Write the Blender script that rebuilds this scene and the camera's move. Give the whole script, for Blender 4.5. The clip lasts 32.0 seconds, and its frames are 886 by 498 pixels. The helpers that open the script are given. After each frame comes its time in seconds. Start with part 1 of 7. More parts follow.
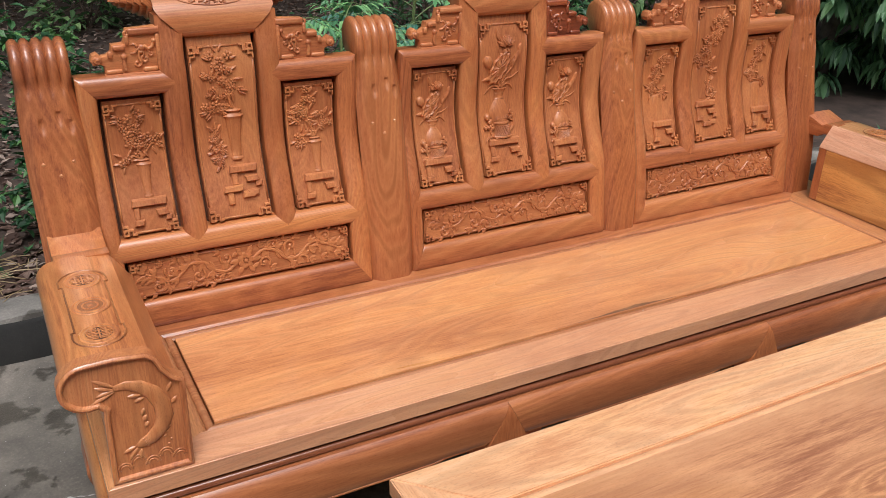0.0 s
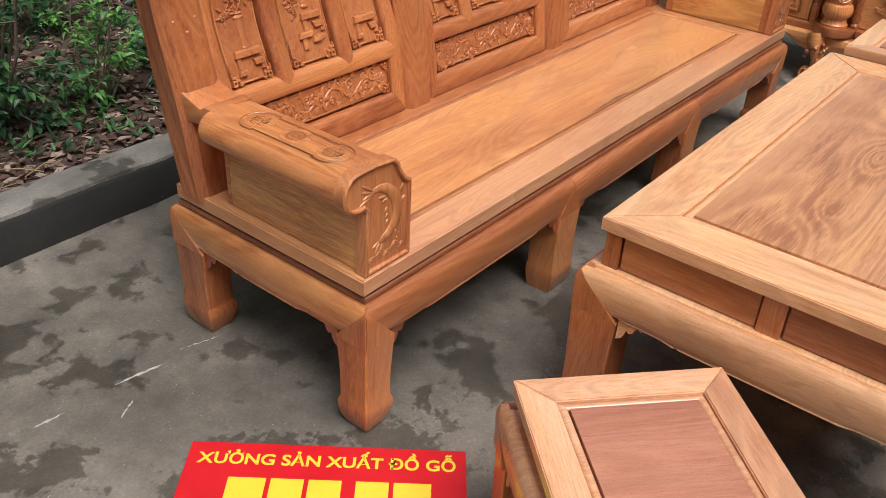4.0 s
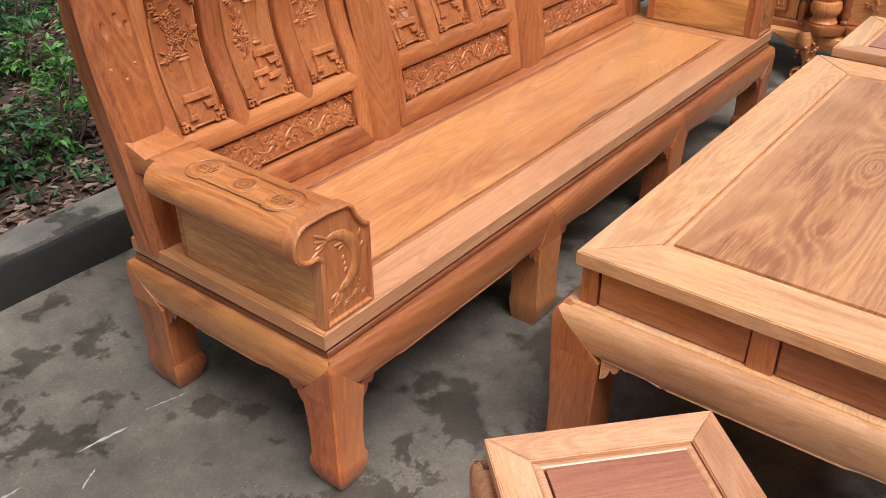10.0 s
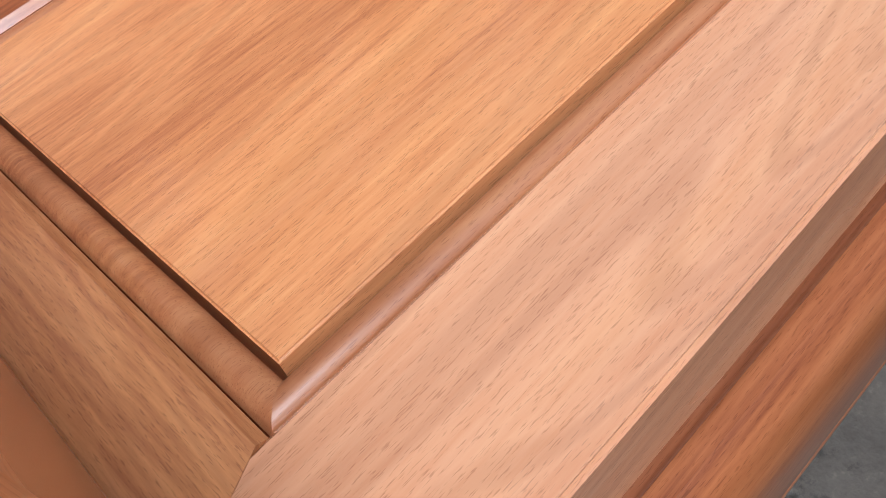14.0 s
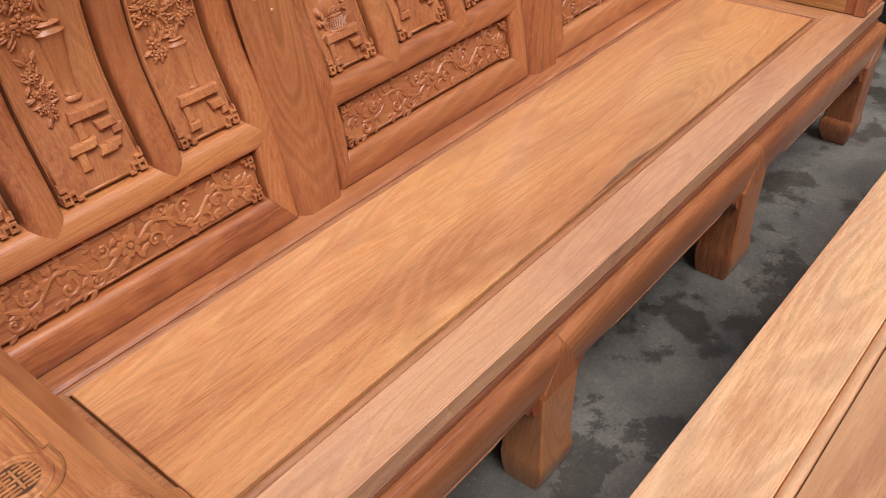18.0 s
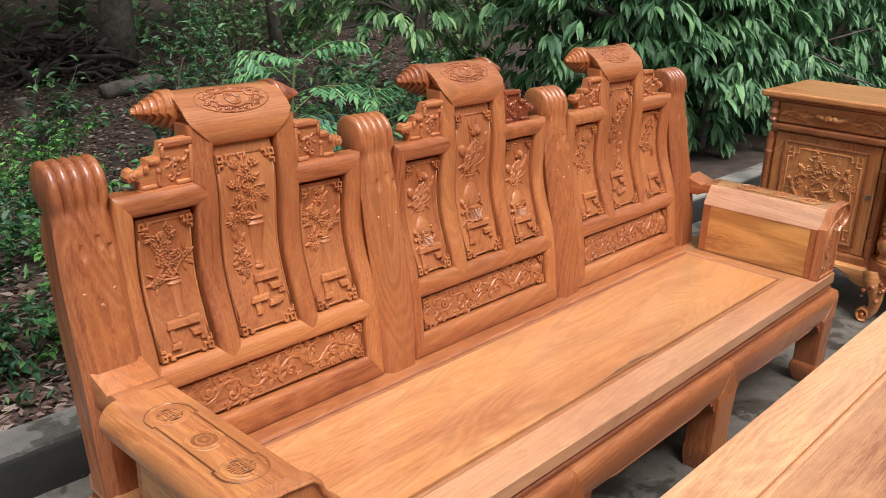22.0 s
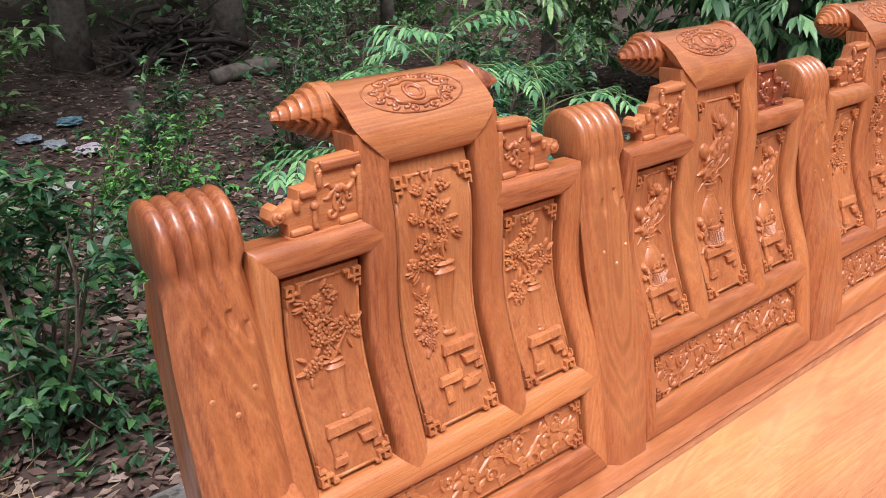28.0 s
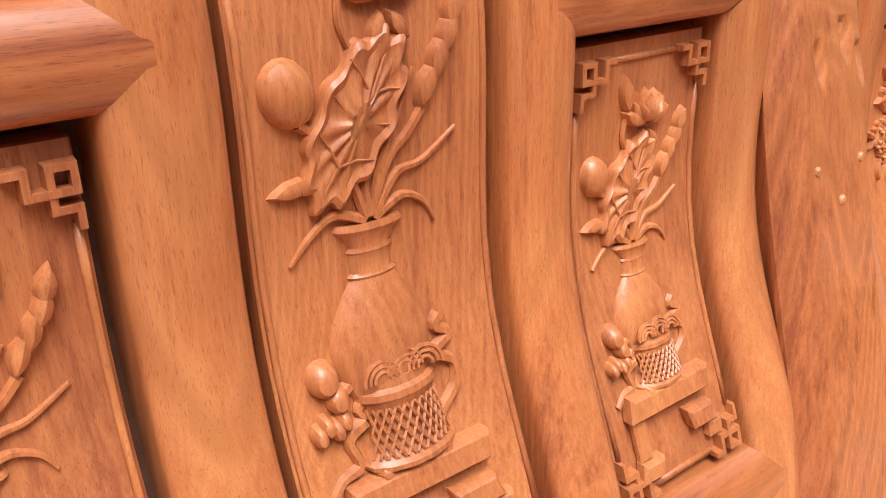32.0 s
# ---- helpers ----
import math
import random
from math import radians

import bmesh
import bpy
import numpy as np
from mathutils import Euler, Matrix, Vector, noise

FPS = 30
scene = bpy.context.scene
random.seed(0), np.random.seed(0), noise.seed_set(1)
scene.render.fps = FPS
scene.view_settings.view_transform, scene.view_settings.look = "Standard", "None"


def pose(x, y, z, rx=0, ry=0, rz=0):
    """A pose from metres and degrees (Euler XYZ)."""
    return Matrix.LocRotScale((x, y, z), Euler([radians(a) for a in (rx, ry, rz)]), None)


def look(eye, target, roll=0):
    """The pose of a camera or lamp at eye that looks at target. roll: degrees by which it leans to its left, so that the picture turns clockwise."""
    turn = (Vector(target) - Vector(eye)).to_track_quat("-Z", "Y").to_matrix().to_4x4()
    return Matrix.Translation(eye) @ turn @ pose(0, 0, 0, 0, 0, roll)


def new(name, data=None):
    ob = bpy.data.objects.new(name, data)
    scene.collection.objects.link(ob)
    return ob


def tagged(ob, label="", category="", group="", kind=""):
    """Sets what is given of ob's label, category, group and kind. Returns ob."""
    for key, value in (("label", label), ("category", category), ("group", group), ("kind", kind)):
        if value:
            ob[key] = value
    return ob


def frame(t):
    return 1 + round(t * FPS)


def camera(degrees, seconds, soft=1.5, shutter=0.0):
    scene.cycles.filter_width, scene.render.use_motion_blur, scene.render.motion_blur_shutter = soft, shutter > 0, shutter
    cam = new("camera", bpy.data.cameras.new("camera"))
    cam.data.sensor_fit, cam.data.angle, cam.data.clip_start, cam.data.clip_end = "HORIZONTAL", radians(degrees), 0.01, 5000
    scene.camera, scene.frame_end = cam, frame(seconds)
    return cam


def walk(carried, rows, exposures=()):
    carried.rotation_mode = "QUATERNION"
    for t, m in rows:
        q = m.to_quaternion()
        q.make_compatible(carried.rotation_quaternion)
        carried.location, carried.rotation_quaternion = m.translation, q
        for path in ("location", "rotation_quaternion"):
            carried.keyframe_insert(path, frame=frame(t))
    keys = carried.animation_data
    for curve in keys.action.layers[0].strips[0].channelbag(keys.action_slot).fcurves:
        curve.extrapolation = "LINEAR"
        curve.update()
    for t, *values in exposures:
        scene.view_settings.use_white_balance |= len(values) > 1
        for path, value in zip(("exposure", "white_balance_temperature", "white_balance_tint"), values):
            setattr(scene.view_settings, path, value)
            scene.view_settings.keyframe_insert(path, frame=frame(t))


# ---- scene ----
cam = camera(54.6, 32.0, soft=0.85)
PATH = [
    (0, -0.0727, -1.2700, 1.4052, 64.69, -1.50, -28.19),
    (0.5, -0.3010, -1.2128, 1.4065, 63.21, -1.26, -28.38),
    (1, -0.4056, -1.1170, 1.4005, 61.50, -1.28, -30.64),
    (1.5, -0.4567, -0.9698, 1.3879, 59.72, -1.28, -36.15),
    (2, -0.5951, -0.8217, 1.3821, 58.59, -2.13, -42.27),
    (2.5, -0.7746, -0.7382, 1.3875, 58.18, -2.80, -48.77),
    (3, -0.8728, -0.8337, 1.3984, 57.92, -3.10, -50.73),
    (3.5, -0.9533, -1.0011, 1.3872, 57.53, -3.01, -50.34),
    (5.5, -1.2421, -0.9745, 1.4170, 60.25, -1.05, -56.13),
    (6, -1.2232, -0.9792, 1.4192, 61.97, -0.90, -57.13),
    (6.5, -1.1485, -1.0038, 1.4147, 62.14, -1.26, -57.07),
    (7, -1.0417, -1.0586, 1.4154, 62.15, -1.80, -55.28),
    (7.5, -0.9925, -1.0794, 1.4168, 61.31, -1.31, -53.56),
    (8, -0.9865, -1.0747, 1.4180, 60.10, -0.91, -52.21),
    (8.3, -0.8505, -0.9946, 1.3486, 59.11, -0.62, -50.99),
    (8.4, -0.6527, -0.8336, 1.2120, 58.57, -0.43, -50.72),
    (9, -0.6365, -0.8132, 1.1505, 59.71, -0.15, -50.98),
    (9.2, -0.7534, -0.9157, 1.2773, 58.76, 0.17, -50.63),
    (9.5, -0.9635, -1.0613, 1.3993, 59.54, -0.16, -51.69),
    (10, -0.8907, -0.9883, 1.3841, 58.50, 0.32, -52.06),
    (10.5, -0.7523, -0.7493, 1.3510, 56.73, 0.88, -52.13),
    (11, -0.5345, -0.5453, 1.3047, 54.10, 0.80, -52.27),
    (11.5, -0.2849, -0.3780, 1.2280, 49.60, 0.35, -52.16),
    (12, -0.1305, -0.2006, 1.0783, 44.52, 1.12, -55.58),
    (12.5, 0.0227, -0.1220, 0.9058, 38.87, 4.43, -55.17),
    (13, 0.1565, -0.1074, 0.6874, 43.48, 12.51, -50.60),
    (13.5, 0.1710, -0.1011, 0.6476, 42.04, 13.00, -47.38),
    (14, 0.1650, -0.1033, 0.6379, 40.49, 13.94, -44.75),
    (14.5, 0.1566, -0.1109, 0.6599, 40.26, 14.05, -44.72),
    (16.5, -0.0906, -0.3170, 1.1286, 42.67, 2.99, -49.59),
    (17, -0.0945, -0.4839, 1.2110, 45.67, 1.21, -47.29),
    (17.5, -0.1024, -0.5231, 1.2745, 48.73, 1.13, -48.84),
    (18, -0.1006, -0.5684, 1.2889, 53.31, 2.36, -50.07),
    (18.5, -0.1004, -0.5648, 1.3301, 56.19, 1.12, -51.73),
    (19, -0.1053, -0.5808, 1.3644, 59.48, 0.36, -52.68),
    (19.5, -0.1182, -0.5991, 1.3940, 62.73, -0.08, -52.85),
    (20, -0.1412, -0.6190, 1.4104, 65.72, -0.36, -52.90),
    (20.5, -0.1790, -0.6501, 1.4261, 67.92, -0.92, -52.28),
    (21, -0.2800, -0.7035, 1.4253, 69.67, -1.22, -51.09),
    (21.5, -0.4896, -0.7964, 1.4171, 70.84, -1.35, -49.50),
    (22, -0.6184, -0.9005, 1.4191, 70.52, -1.92, -46.70),
    (22.5, -0.6580, -1.0608, 1.4082, 70.11, -3.23, -42.57),
    (23, -0.6886, -1.1635, 1.4128, 69.62, -3.97, -39.79),
    (23.5, -0.7340, -1.1114, 1.4132, 69.65, -2.85, -39.41),
    (24, -0.8026, -1.0162, 1.4283, 69.87, -1.24, -40.29),
    (24.2, -0.8300, -1.0096, 1.4433, 69.97, -1.40, -40.55),
    (24.4, -0.5471, -0.7020, 1.2467, 71.60, -0.52, -40.07),
    (24.5, -0.4035, -0.6719, 1.2134, 71.56, 1.24, -37.24),
    (25, -0.3327, -0.6276, 1.2408, 70.78, -0.29, -36.70),
    (25.2, -0.5867, -0.7255, 1.2738, 72.21, -1.45, -41.67),
    (25.5, -0.8544, -1.0151, 1.4705, 70.87, -2.03, -42.56),
    (27.5, -0.4736, -0.5975, 1.3745, 68.95, -0.45, -40.52),
    (28, -0.3622, -0.3030, 1.3324, 68.85, 0.80, -40.70),
    (28.5, -0.2802, -0.1174, 1.3412, 67.11, 2.22, -44.35),
    (29, -0.0601, -0.0658, 1.3206, 65.85, 2.06, -45.33),
    (29.5, 0.3148, -0.0184, 1.2938, 66.06, 0.04, -43.87),
    (30, 0.5124, 0.0981, 1.2432, 65.24, 0.05, -44.19),
    (30.5, 0.6633, 0.2188, 1.1764, 64.13, 0.23, -44.80),
    (31, 0.8107, 0.2513, 1.0592, 63.02, -0.77, -42.05),
    (31.5, 0.8916, 0.2529, 0.9861, 65.56, 0.25, -38.19),
    (32, 0.9013, 0.2542, 0.9799, 67.79, 1.68, -37.50),
]
walk(cam, [(t, pose(x, y, z, rx, ry, rz)) for t, x, y, z, rx, ry, rz in PATH],
     exposures=[(0.0, -0.16, 6250, 12), (3.0, -0.04, 6400, 12), (5.6, -0.06, 6600, 10), (9.0, -0.01, 6550, 12), (11.0, -0.02, 6300, 12), (12.0, 0.02, 5750, 10), (13.0, -0.18, 5650, 10), (14.5, -0.13, 5650, 10), (16.0, -0.12, 5850, 10), (18.0, -0.28, 6050, 10), (19.0, -0.22, 6150, 10), (20.5, 0.04, 6300, 10), (22.0, 0.06, 6300, 10), (24.0, 0.06, 6150, 14), (28.0, 0.30, 6150, 18), (29.0, 0.14, 6250, 16), (30.0, 0.12, 6300, 17), (31.0, 0.10, 6550, 15), (32.0, 0.42, 6450, 14)])

# ---- sky, sun ----
world = bpy.data.worlds.new("sky")
scene.world = world
world.use_nodes = True
wn = world.node_tree.nodes
sky = wn.new("ShaderNodeTexSky")
sky.sky_type = "NISHITA"
sky.sun_disc = False
sky.sun_elevation, sky.sun_rotation = radians(62.5), radians(200)
sky.air_density, sky.dust_density, sky.ozone_density = 1.0, 6.0, 0.6
hs = wn.new("ShaderNodeHueSaturation")
hs.inputs["Saturation"].default_value = 0.36
world.node_tree.links.new(sky.outputs[0], hs.inputs["Color"])
world.node_tree.links.new(hs.outputs[0], wn["Background"].inputs[0])
wn["Background"].inputs[1].default_value = 0.101
sun = new("sun", bpy.data.lights.new("sun", "SUN"))
sun.data.energy, sun.data.angle, sun.data.color = 3.05, radians(34), (1.0, 0.985, 0.965)
sun.matrix_world = look((-3.2, -8.8, 18), (0, 0, 0))


# ---- materials ----
def mat(name, rough=0.5, metal=0.0, coat=0.0):
    m = bpy.data.materials.new(name)
    m.use_nodes = True
    b = m.node_tree.nodes["Principled BSDF"]
    b.inputs["Roughness"].default_value, b.inputs["Metallic"].default_value = rough, metal
    b.inputs["Coat Weight"].default_value, b.inputs["Coat Roughness"].default_value = coat, 0.20
    return m, m.node_tree.nodes, m.node_tree.links.new, b


def ramp(nodes, stops):
    r = nodes.new("ShaderNodeValToRGB")
    e = r.color_ramp.elements
    while len(e) < len(stops):
        e.new(0.5)
    for s, (p, c) in zip(e, stops):
        s.position, s.color = p, (*c, 1)
    return r


def noise_tex(nodes, link, vec, scale, detail=4, rough=0.55, distort=0.0):
    n = nodes.new("ShaderNodeTexNoise")
    n.inputs["Scale"].default_value, n.inputs["Detail"].default_value = scale, detail
    n.inputs["Roughness"].default_value, n.inputs["Distortion"].default_value = rough, distort
    link(vec, n.inputs["Vector"])
    return n


def mixc(nodes, link, mode, fac, a, b):
    n = nodes.new("ShaderNodeMix")
    n.data_type, n.blend_type = "RGBA", mode
    for sock, v in ((n.inputs[0], fac), (n.inputs[6], a), (n.inputs[7], b)):
        if hasattr(v, "links"):
            link(v, sock)
        elif isinstance(v, (int, float)):
            sock.default_value = v
        else:
            sock.default_value = (*v, 1)
    return n.outputs[2]


def mathn(nodes, link, op, a, b=0.0):
    n = nodes.new("ShaderNodeMath")
    n.operation = op
    for sock, v in zip(n.inputs, (a, b)):
        if hasattr(v, "links"):
            link(v, sock)
        else:
            sock.default_value = v
    return n.outputs[0]


def wood(name, axis, light, mid, dark, figure=0.5, rough=0.36, scale=1.0, freq=150.0, heart=0.0, knots=(), coat=0.85, grain=1.0):
    """Oiled hardwood, the grain along one axis (0, 1, 2), in metres of the place."""
    m, nodes, link, b = mat(name, rough, coat=coat)
    tc = nodes.new("ShaderNodeTexCoord")
    info = nodes.new("ShaderNodeObjectInfo")
    add = nodes.new("ShaderNodeVectorMath")
    add.operation = "ADD"
    sc = nodes.new("ShaderNodeVectorMath")
    sc.operation = "SCALE"
    comb = nodes.new("ShaderNodeCombineXYZ")
    for k, f in enumerate((7.3, 11.9, 5.1)):
        link(mathn(nodes, link, "MULTIPLY", info.outputs["Random"], f), comb.inputs[k])
    link(tc.outputs["Object"], add.inputs[0])
    link(comb.outputs[0], add.inputs[1])
    mp = nodes.new("ShaderNodeMapping")
    link(add.outputs[0], mp.inputs[0])
    s = [1.0, 1.0, 1.0]
    s[axis] = 0.13
    mp.inputs["Scale"].default_value = [v * scale for v in s]
    broad = noise_tex(nodes, link, mp.outputs[0], 5.0, 3, 0.5, 0.6)
    wave = nodes.new("ShaderNodeMath")
    wave.operation = "SINE"
    rings = noise_tex(nodes, link, mp.outputs[0], 3.2, 2, 0.45, 0.9)
    phase = mathn(nodes, link, "MULTIPLY", rings.outputs[0], freq)
    for kx_, ky_, size, turns in knots:
        # year rings close round a knot
        dv = nodes.new("ShaderNodeVectorMath")
        dv.operation = "SUBTRACT"
        link(tc.outputs["Object"], dv.inputs[0])
        dv.inputs[1].default_value = (kx_, ky_, 0.52)
        ds = nodes.new("ShaderNodeVectorMath")
        ds.operation = "MULTIPLY"
        link(dv.outputs[0], ds.inputs[0])
        ds.inputs[1].default_value = (0.36 / size, 1.0 / size, 0.0)
        dl = nodes.new("ShaderNodeVectorMath")
        dl.operation = "LENGTH"
        link(ds.outputs[0], dl.inputs[0])
        fall = mathn(nodes, link, "POWER", 2.0, mathn(nodes, link, "MULTIPLY", dl.outputs["Value"], -1.6))
        phase = mathn(nodes, link, "ADD", phase, mathn(nodes, link, "MULTIPLY", fall, turns))
    link(phase, wave.inputs[0])
    mp2 = nodes.new("ShaderNodeMapping")
    link(add.outputs[0], mp2.inputs[0])
    s2 = [1.0, 1.0, 1.0]
    s2[axis] = 0.07
    mp2.inputs["Scale"].default_value = s2
    fine = noise_tex(nodes, link, mp2.outputs[0], 330.0, 4, 0.65)
    mp4 = nodes.new("ShaderNodeMapping")
    link(add.outputs[0], mp4.inputs[0])
    s4 = [1.0, 1.0, 1.0]
    s4[axis] = 0.10
    mp4.inputs["Scale"].default_value = s4
    pores = noise_tex(nodes, link, mp4.outputs[0], 1700.0, 2, 0.5)
    mp3 = nodes.new("ShaderNodeMapping")
    link(add.outputs[0], mp3.inputs[0])
    s3 = [1.0, 1.0, 1.0]
    s3[axis] = 0.045
    mp3.inputs["Scale"].default_value = s3
    streak = noise_tex(nodes, link, mp3.outputs[0], 60.0, 6, 0.66, 0.5)
    f1 = mathn(nodes, link, "MULTIPLY", wave.outputs[0], 0.13 * figure)
    f2 = mathn(nodes, link, "ADD", f1, mathn(nodes, link, "ADD", mathn(nodes, link, "MULTIPLY", broad.outputs[0], 0.62), mathn(nodes, link, "MULTIPLY", streak.outputs[0], 0.38)))
    f3 = mathn(nodes, link, "ADD", f2, mathn(nodes, link, "MULTIPLY", mathn(nodes, link, "SUBTRACT", fine.outputs[0], 0.5), 0.46 * grain))
    r = ramp(nodes, [(0.30, dark), (0.47, mid), (0.66, light)])
    link(f3, r.inputs[0])
    pr = ramp(nodes, [(0.32, (0.52, 0.44, 0.40)), (0.42, (1, 1, 1))])
    link(pores.outputs[0], pr.inputs[0])
    col = mixc(nodes, link, "MULTIPLY", 0.6 * grain, r.outputs[0], pr.outputs[0])
    # thin dark veins along the year rings, stronger here and weaker there
    vr = ramp(nodes, [(0.66, (1, 1, 1)), (0.98, (0.56, 0.42, 0.34))])
    link(mathn(nodes, link, "ADD", mathn(nodes, link, "MULTIPLY", wave.outputs[0], 0.5), 0.5), vr.inputs[0])
    vm = ramp(nodes, [(0.30, (0, 0, 0)), (0.52, (1, 1, 1))])
    link(streak.outputs[0], vm.inputs[0])
    col = mixc(nodes, link, "MULTIPLY", mathn(nodes, link, "MULTIPLY", vm.outputs[0], min(1.0, figure)), col, vr.outputs[0])
    if heart:
        hm = ramp(nodes, [(0.50, (0, 0, 0)), (0.66, (1, 1, 1))])
        mp5 = nodes.new("ShaderNodeMapping")
        link(add.outputs[0], mp5.inputs[0])
        s5 = [1.0, 1.0, 1.0]
        s5[axis] = 0.16
        mp5.inputs["Scale"].default_value = s5
        hn = noise_tex(nodes, link, mp5.outputs[0], 7.0, 5, 0.6, 0.4)
        link(hn.outputs[0], hm.inputs[0])
        col = mixc(nodes, link, "MULTIPLY", mathn(nodes, link, "MULTIPLY", hm.outputs[0], heart), col, (0.66, 0.55, 0.58))
    # yellowish and pinkish zones that drift along the grain
    mp6 = nodes.new("ShaderNodeMapping")
    link(add.outputs[0], mp6.inputs[0])
    s6 = [1.0, 1.0, 1.0]
    s6[axis] = 0.25
    mp6.inputs["Scale"].default_value = s6
    drift = noise_tex(nodes, link, mp6.outputs[0], 9.0, 4, 0.55, 0.8)
    dr = ramp(nodes, [(0.34, (0.80, 0.74, 0.74)), (0.50, (1.0, 1.0, 1.0)), (0.66, (1.06, 1.05, 0.93))])
    link(drift.outputs[0], dr.inputs[0])
    col = mixc(nodes, link, "MULTIPLY", 0.6, col, dr.outputs[0])
    # each board has its own tone
    tone = ramp(nodes, [(0.0, (0.88, 0.83, 0.80)), (0.5, (1.0, 1.0, 1.0)), (1.0, (1.1, 1.12, 1.08))])
    link(info.outputs["Random"], tone.inputs[0])
    col = mixc(nodes, link, "MULTIPLY", 1.0, col, tone.outputs[0])
    link(col, b.inputs["Base Color"])
    rr = ramp(nodes, [(0.3, (rough + 0.14,) * 3), (0.7, (rough - 0.06,) * 3)])
    link(broad.outputs[0], rr.inputs[0])
    link(rr.outputs[0], b.inputs["Roughness"])
    bump = nodes.new("ShaderNodeBump")
    bump.inputs["Strength"].default_value, bump.inputs["Distance"].default_value = 0.2, 0.0006
    link(fine.outputs[0], bump.inputs["Height"])
    link(bump.outputs[0], b.inputs["Normal"])
    return m


LIGHT, MID, DARK = (0.60, 0.244, 0.093), (0.49, 0.163, 0.057), (0.27, 0.073, 0.026)
WX = wood("wood_grain_x", 0, LIGHT, MID, DARK, 0.5, freq=200.0)
WY = wood("wood_grain_y", 1, LIGHT, MID, DARK, 0.45)
WZ = wood("wood_grain_z", 2, LIGHT, MID, DARK, 0.42, freq=170.0)
WSEAT = wood("seat_wood", 0, (0.73, 0.362, 0.162), (0.63, 0.268, 0.108), (0.40, 0.140, 0.055), 0.4, 0.31, heart=0.45, coat=1.0, grain=1.0)
WSEATY = wood("seat_wood_across", 1, (0.72, 0.375, 0.175), (0.62, 0.285, 0.118), (0.42, 0.165, 0.066), 0.35, 0.34, heart=0.1)
# paler and pinker than the seat: the rail's sheen put into its colour
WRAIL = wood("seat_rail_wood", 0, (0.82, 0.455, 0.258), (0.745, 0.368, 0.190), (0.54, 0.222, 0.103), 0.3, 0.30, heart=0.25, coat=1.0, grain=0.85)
WARM = wood("streaked_arm_wood", 1, (0.76, 0.350, 0.134), (0.64, 0.242, 0.083), (0.35, 0.104, 0.037), 0.65, 0.28, 1.0, 70.0, 0.0, coat=1.0)
WARMS = wood("streaked_side_wood", 1, (0.80, 0.41, 0.155), (0.68, 0.290, 0.100), (0.36, 0.125, 0.046), 0.6, 0.30, 1.0, 80.0, 0.0)
WPLATE = wood("arm_front_wood", 2, (0.69, 0.305, 0.130), (0.58, 0.215, 0.083), (0.35, 0.105, 0.040), 0.5, 0.34)
WARMR = wood("plain_arm_wood", 1, (0.74, 0.40, 0.185), (0.64, 0.30, 0.125), (0.42, 0.15, 0.06), 0.5, 0.28, coat=1.0)
# pale pink base colour carries the sky sheen of the right arm's slope
WSHEEN = wood("pink_sheen_wood", 1, (0.90, 0.570, 0.380), (0.81, 0.455, 0.280), (0.62, 0.285, 0.165), 0.3, 0.26, coat=1.0)
WSTREAK = wood("yellow_streaked_wood", 1, (0.94, 0.570, 0.200), (0.84, 0.440, 0.140), (0.46, 0.180, 0.060), 0.8, 0.30, 1.0, 70.0, coat=1.0)
WARMD = wood("medallion_wood", 1, (0.44, 0.19, 0.072), (0.35, 0.13, 0.046), (0.2, 0.065, 0.024), 0.3, 0.34)
WFIG = wood("figured_wood", 0, (0.76, 0.41, 0.205), (0.66, 0.315, 0.145), (0.38, 0.145, 0.062), 0.7, 0.38, 0.8, 80.0, 0.4, ((1.09, -0.676, 0.070, 30.0), (0.73, -0.672, 0.060, 15.0)))
WFIGY = wood("figured_wood_across", 1, (0.50, 0.20, 0.085), (0.40, 0.14, 0.055), (0.24, 0.07, 0.028), 0.5, 0.40, 1.0, 150.0)
WSTF = wood("stool_frame_wood", 0, (0.84, 0.505, 0.320), (0.745, 0.390, 0.220), (0.56, 0.245, 0.120), 0.4, 0.34)
WSTFY = wood("stool_frame_wood_across", 1, (0.84, 0.505, 0.320), (0.745, 0.390, 0.220), (0.56, 0.245, 0.120), 0.4, 0.34)
WSTOOL = wood("stool_panel_wood", 0, (0.60, 0.28, 0.185), (0.52, 0.215, 0.135), (0.37, 0.13, 0.078), 0.35, 0.40)
WCARVE = wood("carved_wood", 2, (0.60, 0.248, 0.095), (0.49, 0.172, 0.061), (0.31, 0.090, 0.033), 0.4, 0.43, coat=0.3)
WVINE = wood("carved_vine_wood", 0, (0.57, 0.23, 0.09), (0.46, 0.16, 0.058), (0.29, 0.085, 0.032), 0.4, 0.43, coat=0.25)
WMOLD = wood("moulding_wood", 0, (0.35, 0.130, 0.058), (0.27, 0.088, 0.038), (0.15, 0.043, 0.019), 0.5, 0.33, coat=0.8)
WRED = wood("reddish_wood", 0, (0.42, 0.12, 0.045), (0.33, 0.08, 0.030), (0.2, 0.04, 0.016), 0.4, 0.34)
WCAB = wood("cabinet_wood", 2, (0.92, 0.425, 0.165), (0.82, 0.320, 0.112), (0.54, 0.165, 0.056), 0.6)
WCABY = wood("cabinet_wood_across", 1, (0.96, 0.490, 0.200), (0.88, 0.385, 0.140), (0.60, 0.195, 0.070), 0.5)
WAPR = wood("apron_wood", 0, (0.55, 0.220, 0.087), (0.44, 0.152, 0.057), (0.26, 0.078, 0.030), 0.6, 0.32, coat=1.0)
